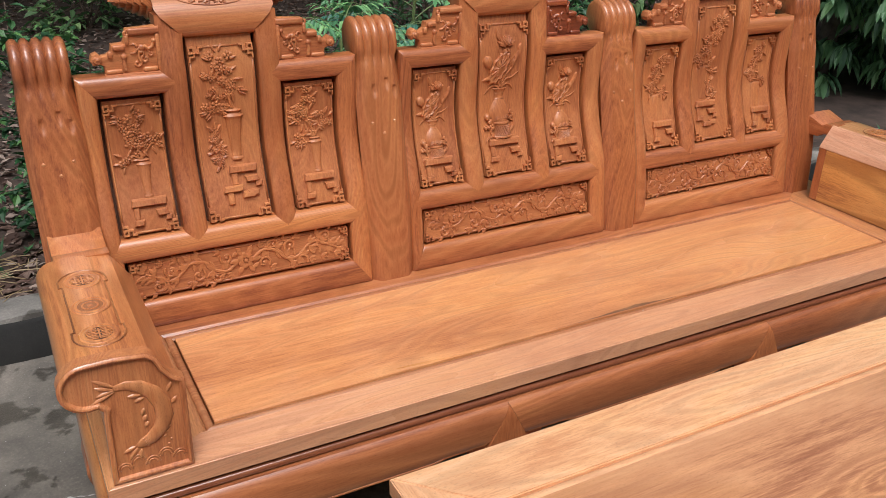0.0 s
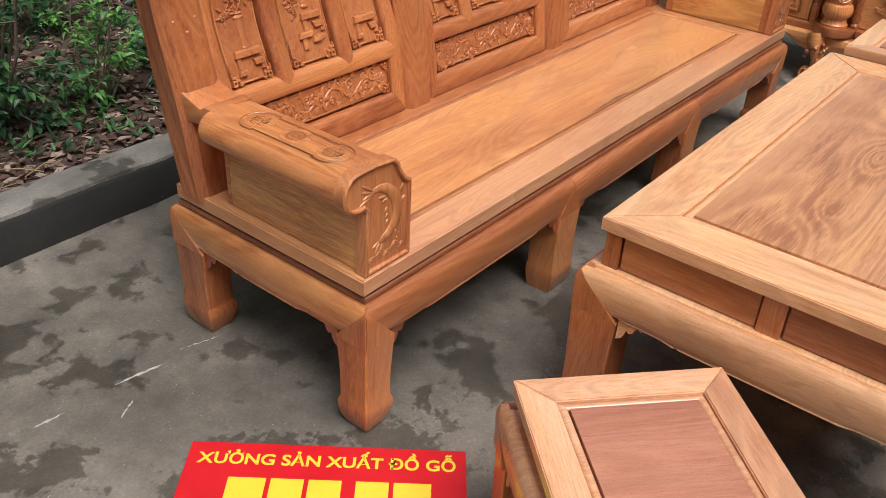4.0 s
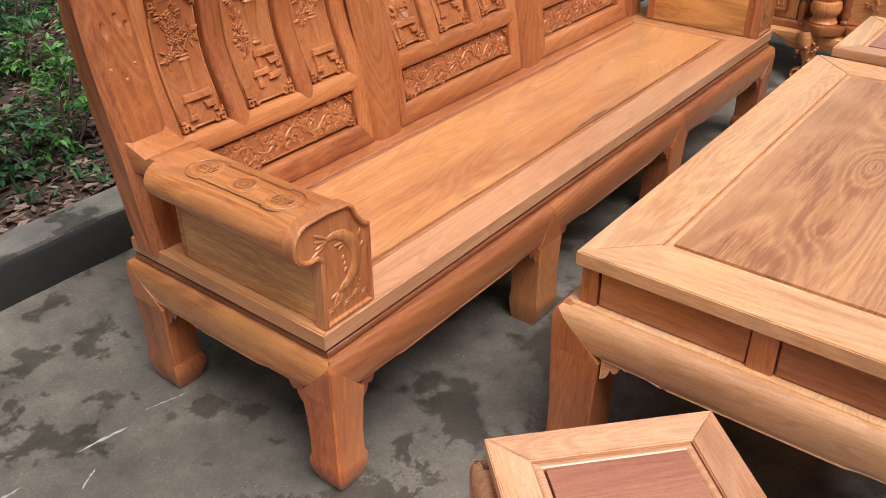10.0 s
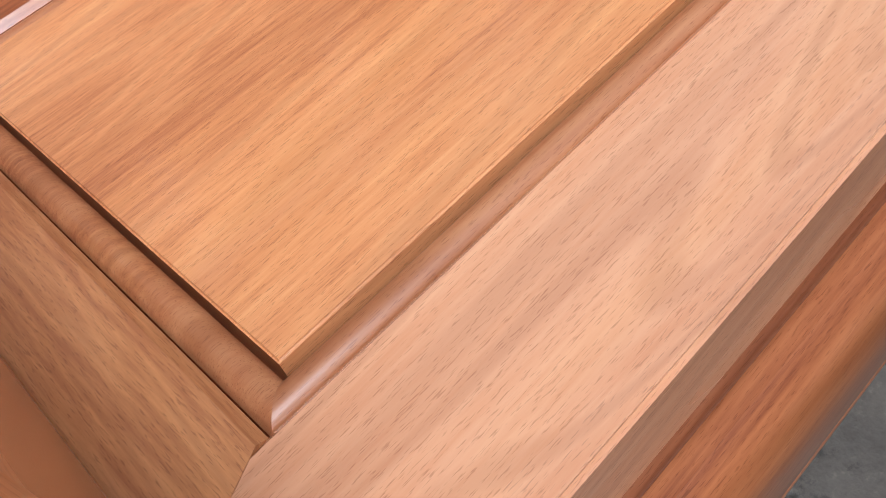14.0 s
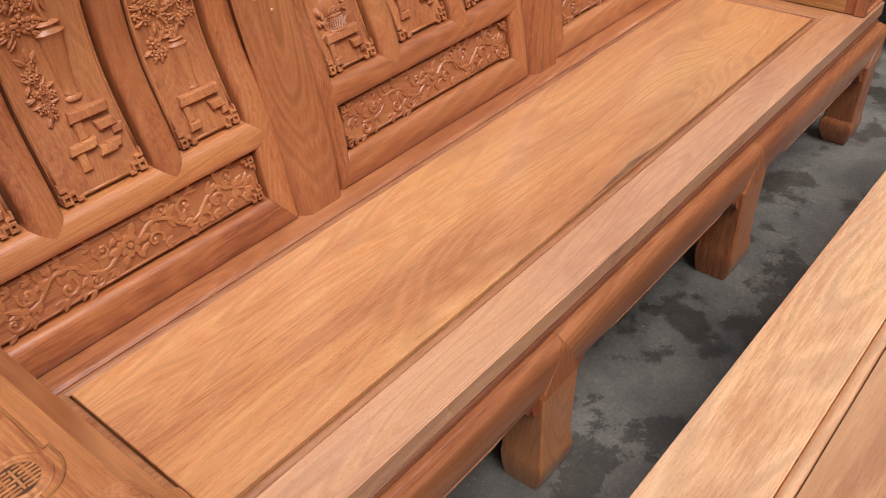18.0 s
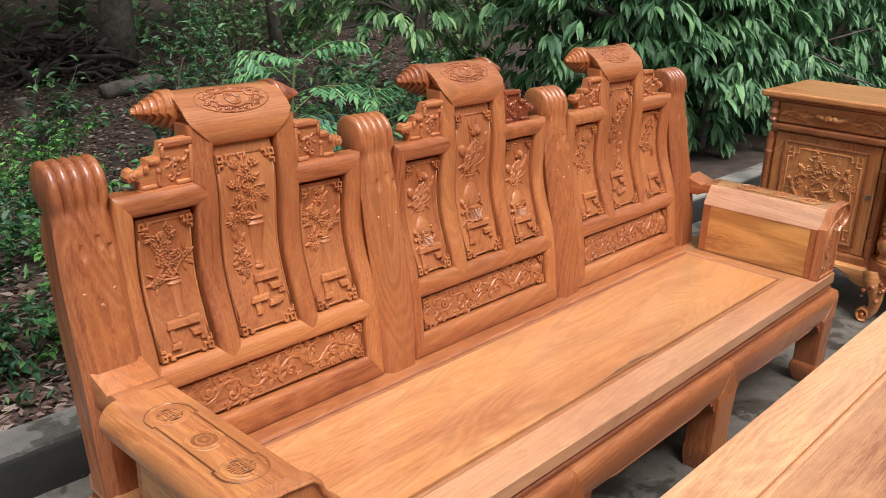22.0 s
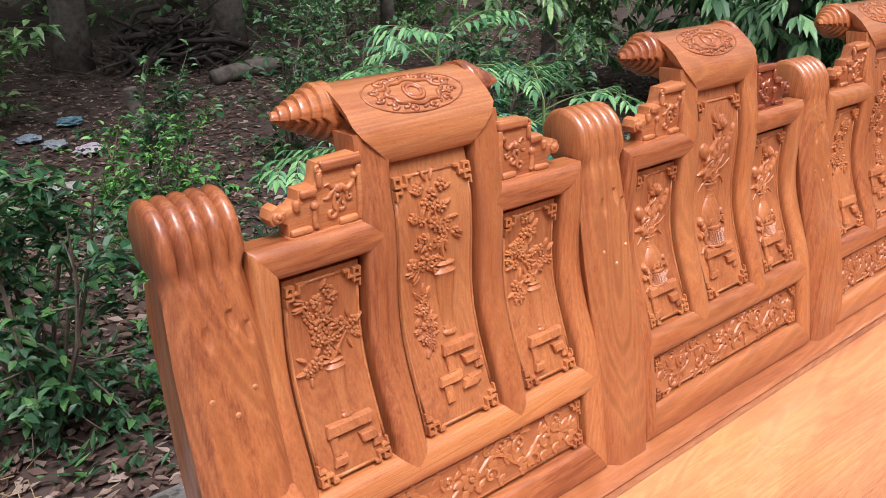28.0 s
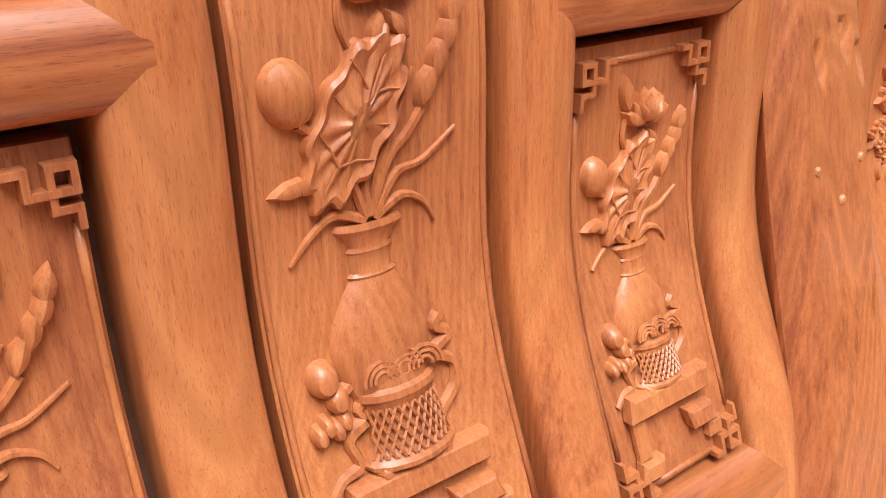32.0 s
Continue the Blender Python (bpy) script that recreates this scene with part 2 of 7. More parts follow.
# darker than the seat wood: groove shade put into the bead's colour
WBEAD = wood("bead_wood", 0, (0.52, 0.240, 0.108), (0.42, 0.168, 0.070), (0.26, 0.085, 0.034), 0.6, 0.42, coat=0.4)
WPOST = wood("post_wood", 2, (0.57, 0.222, 0.082), (0.455, 0.149, 0.052), (0.26, 0.072, 0.026), 0.58, freq=150.0)
WCREST = wood("crest_wood", 0, (0.64, 0.265, 0.108), (0.54, 0.190, 0.073), (0.36, 0.105, 0.039), 0.4, 0.42, coat=0.35)
WTAB = wood("table_frame_wood", 0, (0.93, 0.590, 0.340), (0.86, 0.475, 0.245), (0.67, 0.305, 0.138), 0.4, 0.32)
WTABY = wood("table_frame_wood_across", 1, (0.93, 0.590, 0.340), (0.86, 0.475, 0.245), (0.67, 0.305, 0.138), 0.4, 0.32)


def concrete_mat(name, wet=True, base=(0.30, 0.285, 0.26)):
    m, nodes, link, b = mat(name, 0.8)
    tc = nodes.new("ShaderNodeTexCoord").outputs["Object"]
    n1 = noise_tex(nodes, link, tc, 1.7, 6, 0.6, 0.4)
    n2 = noise_tex(nodes, link, tc, 9.0, 6, 0.65)
    n3 = noise_tex(nodes, link, tc, 160.0, 3, 0.6)
    k = tuple(base)
    r1 = ramp(nodes, [(0.38, tuple(v * 0.62 for v in k)), (0.52, k), (0.68, tuple(v * 1.55 for v in k))])
    link(n1.outputs[0], r1.inputs[0])
    r2 = ramp(nodes, [(0.35, (0.7, 0.7, 0.7)), (0.62, (1.08, 1.07, 1.05))])
    link(n2.outputs[0], r2.inputs[0])
    c = mixc(nodes, link, "MULTIPLY", 0.8, r1.outputs[0], r2.outputs[0])
    r3 = ramp(nodes, [(0.30, (0.72, 0.72, 0.72)), (0.6, (1.05, 1.05, 1.05)), (0.76, (1.7, 1.7, 1.65))])
    link(n3.outputs[0], r3.inputs[0])
    c = mixc(nodes, link, "MULTIPLY", 0.55, c, r3.outputs[0])
    sp = nodes.new("ShaderNodeTexVoronoi")
    sp.inputs["Scale"].default_value = 55.0
    link(tc, sp.inputs["Vector"])
    spr = ramp(nodes, [(0.045, (1, 1, 1)), (0.075, (0, 0, 0))])
    link(sp.outputs["Distance"], spr.inputs[0])
    sel = ramp(nodes, [(0.58, (0, 0, 0)), (0.60, (1, 1, 1))])
    link(sp.outputs["Color"], sel.inputs[0])
    c = mixc(nodes, link, "MIX", mathn(nodes, link, "MULTIPLY", spr.outputs[0], sel.outputs[0]), c, (0.42, 0.41, 0.38))
    if wet:
        n4 = noise_tex(nodes, link, tc, 4.2, 12, 0.70, 0.0)
        w = ramp(nodes, [(0.530, (0, 0, 0)), (0.548, (1, 1, 1))])
        link(n4.outputs[0], w.inputs[0])
        c = mixc(nodes, link, "MULTIPLY", mathn(nodes, link, "MULTIPLY", w.outputs[0], 0.9), c, (0.47, 0.46, 0.45))
        link(mathn(nodes, link, "SUBTRACT", 0.82, mathn(nodes, link, "MULTIPLY", w.outputs[0], 0.42)), b.inputs["Roughness"])
    link(c, b.inputs["Base Color"])
    bump = nodes.new("ShaderNodeBump")
    bump.inputs["Strength"].default_value, bump.inputs["Distance"].default_value = 0.5, 0.003
    link(mathn(nodes, link, "ADD", n3.outputs[0], mathn(nodes, link, "MULTIPLY", n2.outputs[0], 3.0)), bump.inputs["Height"])
    link(bump.outputs[0], b.inputs["Normal"])
    return m


CONC = concrete_mat("yard_concrete", base=(0.165, 0.146, 0.123))
# kerb stones near-black, their separate top layer over ten times paler
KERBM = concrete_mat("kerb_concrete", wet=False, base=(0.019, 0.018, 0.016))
KERBTOP = concrete_mat("kerb_top_concrete", wet=True, base=(0.27, 0.25, 0.225))


def plain(name, col, rough=0.6, metal=0.0, var=0.25, scale=12.0, coat=0.0):
    m, nodes, link, b = mat(name, rough, metal, coat)
    tc = nodes.new("ShaderNodeTexCoord").outputs["Object"]
    n = noise_tex(nodes, link, tc, scale, 5, 0.6)
    r = ramp(nodes, [(0.3, tuple(v * (1 - var) for v in col)), (0.7, tuple(min(1, v * (1 + var)) for v in col))])
    link(n.outputs[0], r.inputs[0])
    link(r.outputs[0], b.inputs["Base Color"])
    return m


def leaf_mat(name, a, b_, c, rough=0.45):
    m, nodes, link, b = mat(name, rough)
    geo = nodes.new("ShaderNodeNewGeometry")
    r = ramp(nodes, [(0.0, a), (0.6, b_), (1.0, c)])
    link(geo.outputs["Random Per Island"], r.inputs[0])
    link(r.outputs[0], b.inputs["Base Color"])
    tr = nodes.new("ShaderNodeBsdfTranslucent")
    link(r.outputs[0], tr.inputs[0])
    mx = nodes.new("ShaderNodeMixShader")
    mx.inputs[0].default_value = 0.25
    link(b.outputs[0], mx.inputs[1])
    link(tr.outputs[0], mx.inputs[2])
    link(mx.outputs[0], nodes["Material Output"].inputs[0])
    return m


# near-black wood tone: shade of gaps and recesses put into colour
WSHADE = plain("recess_shade_wood", (0.10, 0.04, 0.02), 0.6, var=0.3, scale=80.0)
SPECK = plain("pale_filler", (0.62, 0.58, 0.5), 0.8, var=0.2, scale=200.0)
SOIL = plain("soil", (0.062, 0.041, 0.032), 0.95, var=0.55, scale=7.0)
BARK = plain("bark", (0.14, 0.12, 0.10), 0.9, var=0.5, scale=18.0)
TWIG = plain("twig_bark", (0.13, 0.095, 0.07), 0.9, var=0.4, scale=30.0)
DEADWOOD = plain("dead_branch", (0.060, 0.046, 0.038), 0.9, var=0.6, scale=9.0)
LEAF_BUSH = leaf_mat("bush_leaf", (0.020, 0.070, 0.028), (0.040, 0.125, 0.048), (0.12, 0.27, 0.075))
LEAF_PINN = leaf_mat("pinnate_leaf", (0.070, 0.210, 0.095), (0.140, 0.350, 0.140), (0.29, 0.55, 0.21))
LEAF_TEAL = leaf_mat("old_pinnate_leaf", (0.035, 0.135, 0.095), (0.065, 0.215, 0.145), (0.12, 0.32, 0.19))
LEAF_FRESH = leaf_mat("fresh_leaf", (0.045, 0.16, 0.035), (0.095, 0.28, 0.06), (0.22, 0.46, 0.10))
LEAF_DARK = leaf_mat("dark_leaf", (0.062, 0.150, 0.075), (0.135, 0.290, 0.125), (0.28, 0.50, 0.22), 0.46)
LEAF_FAR = leaf_mat("wood_leaf", (0.08, 0.185, 0.072), (0.19, 0.36, 0.14), (0.40, 0.60, 0.25))
LITTER = leaf_mat("dead_leaf", (0.060, 0.032, 0.024), (0.16, 0.092, 0.068), (0.44, 0.34, 0.28), 0.7)
STRAW = leaf_mat("straw", (0.26, 0.18, 0.09), (0.38, 0.28, 0.15), (0.5, 0.4, 0.24), 0.7)


# ---- building blocks ----
def part(name, bm, m, parent=None, label="", smooth=False, at=None):
    me = bpy.data.meshes.new(name)
    bm.normal_update()
    bm.to_mesh(me)
    bm.free()
    me.materials.append(m)
    if smooth:
        me.polygons.foreach_set("use_smooth", [True] * len(me.polygons))
        if smooth != "all":
            me.set_sharp_from_angle(angle=radians(smooth if smooth is not True else 40))
    ob = new(name, me)
    if parent is not None:
        ob.parent = parent
    if at is not None:
        ob.matrix_basis = at
    if label:
        ob["label"] = label
    return ob


def thing(name, label, category, group="", kind=""):
    return tagged(new(name), label, category, group, kind)


def box(bm, x0, x1, y0, y1, z0, z1, bev=0.0, seg=2):
    r = bmesh.ops.create_cube(bm, size=1.0)
    for v in r["verts"]:
        v.co = Vector(((x0 + x1) / 2 + v.co.x * (x1 - x0), (y0 + y1) / 2 + v.co.y * (y1 - y0), (z0 + z1) / 2 + v.co.z * (z1 - z0)))
    if bev > 0:
        es = list({e for v in r["verts"] for e in v.link_edges})
        bmesh.ops.bevel(bm, geom=es, offset=bev, segments=seg, affect="EDGES", profile=0.5)
    return bm


def boxm(*a, **k):
    return box(bmesh.new(), *a, **k)


def loft(bm, rings, closed=True, caps=True):
    """Skins rings of equal length, each a list of points."""
    vs = [[bm.verts.new(p) for p in ring] for ring in rings]
    n = len(rings[0])
    for a, b in zip(vs, vs[1:]):
        for k in range(n if closed else n - 1):
            bm.faces.new((a[k], a[(k + 1) % n], b[(k + 1) % n], b[k]))
    if caps:
        bm.faces.new(list(reversed(vs[0])))
        bm.faces.new(vs[-1])
    return bm


def prism(bm, outline, axis, a, b, bev=0.0, seg=2):
    """Pushes a closed outline along an axis; the outline gives the two other coordinates in order."""
    def p3(u, v, w):
        c = [u, v]
        c.insert(axis, w)
        return c
    vs0 = [bm.verts.new(p3(u, v, a)) for u, v in outline]
    vs1 = [bm.verts.new(p3(u, v, b)) for u, v in outline]
    n = len(outline)
    fs = [bm.faces.new(vs0), bm.faces.new(list(reversed(vs1)))]
    for k in range(n):
        fs.append(bm.faces.new((vs0[k], vs1[k], vs1[(k + 1) % n], vs0[(k + 1) % n])))
    bmesh.ops.recalc_face_normals(bm, faces=fs)
    if bev > 0:
        es = [e for e in fs[1].edges] + [e for e in fs[0].edges]
        bmesh.ops.bevel(bm, geom=es, offset=bev, segments=seg, affect="EDGES", profile=0.5)
    return bm


def tube(bm, pts, rad, n=8, flat=1.0, up=(0, 1, 0)):
    """A round bar through points; rad is one number or one for each point; flat squashes it along up."""
    pts = [Vector(p) for p in pts]
    rads = rad if isinstance(rad, (list, tuple)) else [rad] * len(pts)
    rings = []
    for k, p in enumerate(pts):
        d = (pts[min(k + 1, len(pts) - 1)] - pts[max(k - 1, 0)]).normalized()
        u = Vector(up)
        u = (u - d * u.dot(d))
        u = u.normalized() if u.length > 1e-4 else d.orthogonal().normalized()
        s = d.cross(u)
        rings.append([p + rads[k] * (math.cos(a) * s + flat * math.sin(a) * u) for a in (2 * math.pi * j / n for j in range(n))])
    return loft(bm, rings)


def lathe(bm, prof, centre, n=20, axis=2, squash=1.0):
    """Turns a profile of (radius, along) round an axis through centre."""
    rings = []
    for r, h in prof:
        ring = []
        for j in range(n):
            a = 2 * math.pi * j / n
            c = [r * math.cos(a), squash * r * math.sin(a)]
            c.insert(axis, h)
            ring.append(Vector(centre) + Vector(c))
        rings.append(ring)
    return loft(bm, rings)


def arc(cx, cy, r, a0, a1, n, ry=None):
    return [(cx + r * math.cos(radians(a0 + (a1 - a0) * k / n)), cy + (ry or r) * math.sin(radians(a0 + (a1 - a0) * k / n))) for k in range(n + 1)]


# ---- ground ----
def sheet(x0, x1, y0, y1, nx, ny, fz):
    bm = bmesh.new()
    g = [[bm.verts.new((x0 + (x1 - x0) * i / nx, y0 + (y1 - y0) * j / ny, fz(x0 + (x1 - x0) * i / nx, y0 + (y1 - y0) * j / ny))) for i in range(nx + 1)] for j in range(ny + 1)]
    for j in range(ny):
        for i in range(nx):
            bm.faces.new((g[j][i], g[j][i + 1], g[j + 1][i + 1], g[j + 1][i]))
    return bm


KERB_Y0, KERB_Y1, KERB_Z = 1.20, 1.36, 0.12
GZ = -0.015
yard = tagged(part("yard_floor", sheet(-40, 40, -60, 1.25, 8, 8, lambda x, y: GZ), CONC), "stained grey concrete yard with damp patches", "ground", kind="structure")


def soil_z(x, y):
    d = y - KERB_Y1
    return 0.095 + 0.02 * noise.noise(Vector((x * 0.9, y * 0.9, 3))) + 0.012 * noise.noise(Vector((x * 4, y * 4, 7))) + 0.0025 * d * d * (d < 12) + 0.36 * (d >= 12)


soil = tagged(part("ground", sheet(-14, 26, 1.3, 30, 160, 115, soil_z), SOIL, smooth="all"), "bare brown soil strewn with dry leaves", "ground", kind="structure")
far_ground = tagged(part("far_ground", sheet(-300, 300, 29.5, 400, 4, 4, lambda x, y: 0.40), SOIL), "dark earth far behind the trees", "ground", kind="structure")

# unseen wall added behind the camera to cut the low sky light
WALLM = concrete_mat("sky_block_concrete", wet=False, base=(0.20, 0.19, 0.17))
wall_south = tagged(part("wall_south", boxm(-14.0, 16.0, -6.3, -6.0, GZ, 5.0), WALLM), "added unseen plain grey wall that blocks low sky light", "wall", kind="structure")

kerb = tagged(new("kerb"), "low weathered dark concrete kerb at the yard's edge", "kerb", kind="structure")
kx = -9.0
while kx < 12:
    ln = 1.9
    bm = bmesh.new()
    n = 40
    rings = []
    for k in range(n + 1):
        x = kx + 0.003 + (ln - 0.006) * k / n
        j = [0.004 * noise.noise(Vector((x * 9, q * 3.1, 1.5))) for q in range(6)]
        rings.append([(x, KERB_Y0 + j[0], -0.04), (x, KERB_Y0 + 0.004 + j[1], KERB_Z - 0.015), (x, KERB_Y0 + 0.018 + j[2], KERB_Z + j[3]),
                      (x, KERB_Y1 - 0.02 + j[4], KERB_Z + j[5]), (x, KERB_Y1, KERB_Z - 0.02), (x, KERB_Y1, -0.04)])
    loft(bm, rings)
    ks = part("kerb_stone", bm, KERBM, kerb, "near-black concrete kerb stone", smooth=50)
    bm = bmesh.new()
    rings = []
    for k in range(n + 1):
        x = kx + 0.003 + (ln - 0.006) * k / n
        j = [0.006 * noise.noise(Vector((x * 11, q * 3.1, 4.5))) for q in range(6)]
        rings.append([(x, KERB_Y0 + 0.012 + j[0], KERB_Z - 0.006), (x, KERB_Y0 + 0.014 + j[0], KERB_Z + 0.008 + j[1]), (x, KERB_Y0 + 0.07, KERB_Z + 0.011 + j[2]), (x, KERB_Y1 - 0.03, KERB_Z + 0.009 + j[3]), (x, KERB_Y1 - 0.005 + j[4], KERB_Z + 0.003), (x, KERB_Y1 - 0.005, KERB_Z - 0.010)])
    loft(bm, rings)
    part("mortar_cap", bm, KERBTOP, ks, "much paler rough top layer", smooth=50)
    kx += ln


# ---- the bench's numbers ----
SEAT = 0.40
POSTS = (0.034, 0.764, 1.494, 2.232)
SECTION = (0.0, 0.727, 1.462)
XR = 2.352


def yb(z):
    """The front of the frames of the back at a height: they lean back in a deep S."""
    s = 0.007 + 0.013 * math.sin(2 * math.pi * (min(max(z, 0.56), 1.01) - 0.675) / 0.38)
    return 0.502 + 0.18 * (z - 0.40) + s * max(0.0, min(1.0, (z - 0.40) / 0.12))


def yp(z):
    """The front of the posts, which stand proud of the frames."""
    return 0.502 + 0.18 * (z - 0.40) - 0.004 + 0.006 * math.sin(2 * math.pi * (z - 0.70) / 0.50)


def bend(bm, line=None):
    for v in bm.verts:
        v.co.y += (line or yb)(v.co.z)
    return bm


bench = thing("long_bench", "long carved hardwood bench with a tall three-part back and scroll arms", "bench")


EDGE, SWELL = 0.0075, 0.0150


def pillow(d, half):
    """How far a moulded bar swells at a distance from its long edge."""
    t = min(1.0, max(0.0, d / half))
    return SWELL * (1 - (1 - t) ** 2.4) ** (1 / 2.4)


def vbar(x0, x1, z0, z1, cut0=None, cut1=None, nz=26, depth=0.04, flat=None):
    """An upright moulded bar of the back. cut0, cut1: (side, height) of a mitre at its foot or head; side -1 keeps the left corner."""
    bm = bmesh.new()
    half = (x1 - x0) / 2
    zs = {z0 + (z1 - z0) * k / nz for k in range(nz + 1)}
    if cut0:
        zs |= {z0 + cut0[1] * k / 5 for k in range(6)}
    if cut1:
        zs |= {z1 - cut1[1] * k / 5 for k in range(6)}
    rings = []
    for z in sorted(zs):
        a, b = x0, x1
        for cut, q in ((cut0, (z - z0)), (cut1, (z1 - z))):
            if cut and q < cut[1]:
                w = 2 * half * (1 - q / cut[1]) * 0.985
                a, b = (a, b - w) if cut[0] < 0 else (a + w, b)
        ring = [(a, depth, z)]
        for k in range(15):
            x = a + (b - a) * (0.5 - 0.5 * math.cos(math.pi * k / 14))
            f = max(0.0, min(1.0, (z - flat) / 0.03)) if flat else 0.0
            ring.append((x, EDGE - pillow(min(x - x0, x1 - x), half) * (1 - f) - SWELL * f, z))
        ring.append((b, depth, z))
        rings.append(ring)
    return bend(loft(bm, rings))


def hbar(x0, x1, z0, z1, cut0=None, cut1=None, nx=12, depth=0.04):
    """A moulded rail of the back. cut0, cut1: (side, length) of a mitre at its left or right end; side 1 keeps the upper corner."""
    bm = bmesh.new()
    half = (z1 - z0) / 2
    xs = {x0 + (x1 - x0) * k / nx for k in range(nx + 1)}
    if cut0:
        xs |= {x0 + cut0[1] * k / 5 for k in range(6)}
    if cut1:
        xs |= {x1 - cut1[1] * k / 5 for k in range(6)}
    rings = []
    for x in sorted(xs):
        a, b = z0, z1
        for cut, q in ((cut0, (x - x0)), (cut1, (x1 - x))):
            if cut and q < cut[1]:
                w = 2 * half * (1 - q / cut[1]) * 0.985
                a, b = (a + w, b) if cut[0] > 0 else (a, b - w)
        ring = [(x, depth, a)]
        for k in range(15):
            z = a + (b - a) * (0.5 - 0.5 * math.cos(math.pi * k / 14))
            ring.append((x, EDGE - pillow(min(z - z0, z1 - z), half), z))
        ring.append((x, depth, b))
        rings.append(ring)
    bm = bend(loft(bm, rings))
    bmesh.ops.recalc_face_normals(bm, faces=bm.faces)
    return bm


GOUGE = ((0.016, 0.889), (-0.018, 0.875), (0.036, 0.870))


def post(c, w=0.060):
    """A post of the back: tapered foot, three scooped gouges, ribbed scroll at the top."""
    rows = 90
    prof = [(-0.004 - 0.010 * max(0.0, min(1.0, (0.945 - z_) / 0.10)), z_) for z_ in (0.385 + 0.56 * k / rows for k in range(rows + 1))]
    prof += [(-0.006, 0.957), (-0.007, 0.968)]
    cy, cz, r = 0.044, 0.981, 0.049
    prof += [(cy + r * math.cos(radians(a)), cz + r * math.sin(radians(a))) for a in range(170, -121, -10)]
    prof += [(0.060, 0.925), (0.066, 0.88), (0.066, 0.70), (0.066, 0.385)]
    nx = 60
    bm = bmesh.new()
    rings = []
    for k in range(nx + 1):
        u = -1 + 2 * k / nx
        ring = []
        for q, (y, z) in enumerate(prof):
            # the front rounds away towards the sides, and the foot draws in
            draw = 1.0 - 0.09 * max(0.0, (0.50 - z) / 0.1) ** 2 if z < 0.5 else 1.0
            x = c + u * w * draw * (1.0 - 0.10 * max(0.0, min(1.0, (z - 0.84) / 0.10)))
            yy, zz = y, z
            if q <= rows:
                f = max(0.0, abs(u) - 0.62) / 0.38
                yy = y + 0.020 * f ** 1.4 * (1 if z < 0.93 else max(0.0, (0.955 - z) / 0.025))
                for gx, gz in GOUGE:
                    # steep at the upper rim, running out below
                    dx, dz = (x - c - gx) / 0.0075, (gz - z) / (0.004 if z > gz else 0.026)
                    d = dx * dx + dz * dz
                    if d < 1:
                        yy += 0.0055 * (1 - d) ** 0.8
            if z >= 0.868 and q < len(prof) - 4:
                t = max(0.0, min(1.0, (z - 0.918) / 0.016)) if q < rows + 3 else 1.0
                ph = (u * 0.5 + 0.5) * 5
                d = abs((ph % 1.0) - 0.5) * 2
                # the grooves run out to a point on the front
                dip = 0.0095 * max(0.0, (d - (1 - t) ** 2) / max(0.05, 1 - (1 - t) ** 2)) ** 2.6 * t
                vx, vz = y - cy, z - cz
                ln = math.hypot(vx, vz) or 1
                yy -= dip * vx / ln
                zz -= dip * vz / ln
            ring.append((x, yy, zz))
        rings.append(ring)
    loft(bm, rings)
    bmesh.ops.recalc_face_normals(bm, faces=bm.faces)
    return bend(bm, yp)


post_obs = [part("post", post(c), WPOST, bench, smooth=38) for c in POSTS]

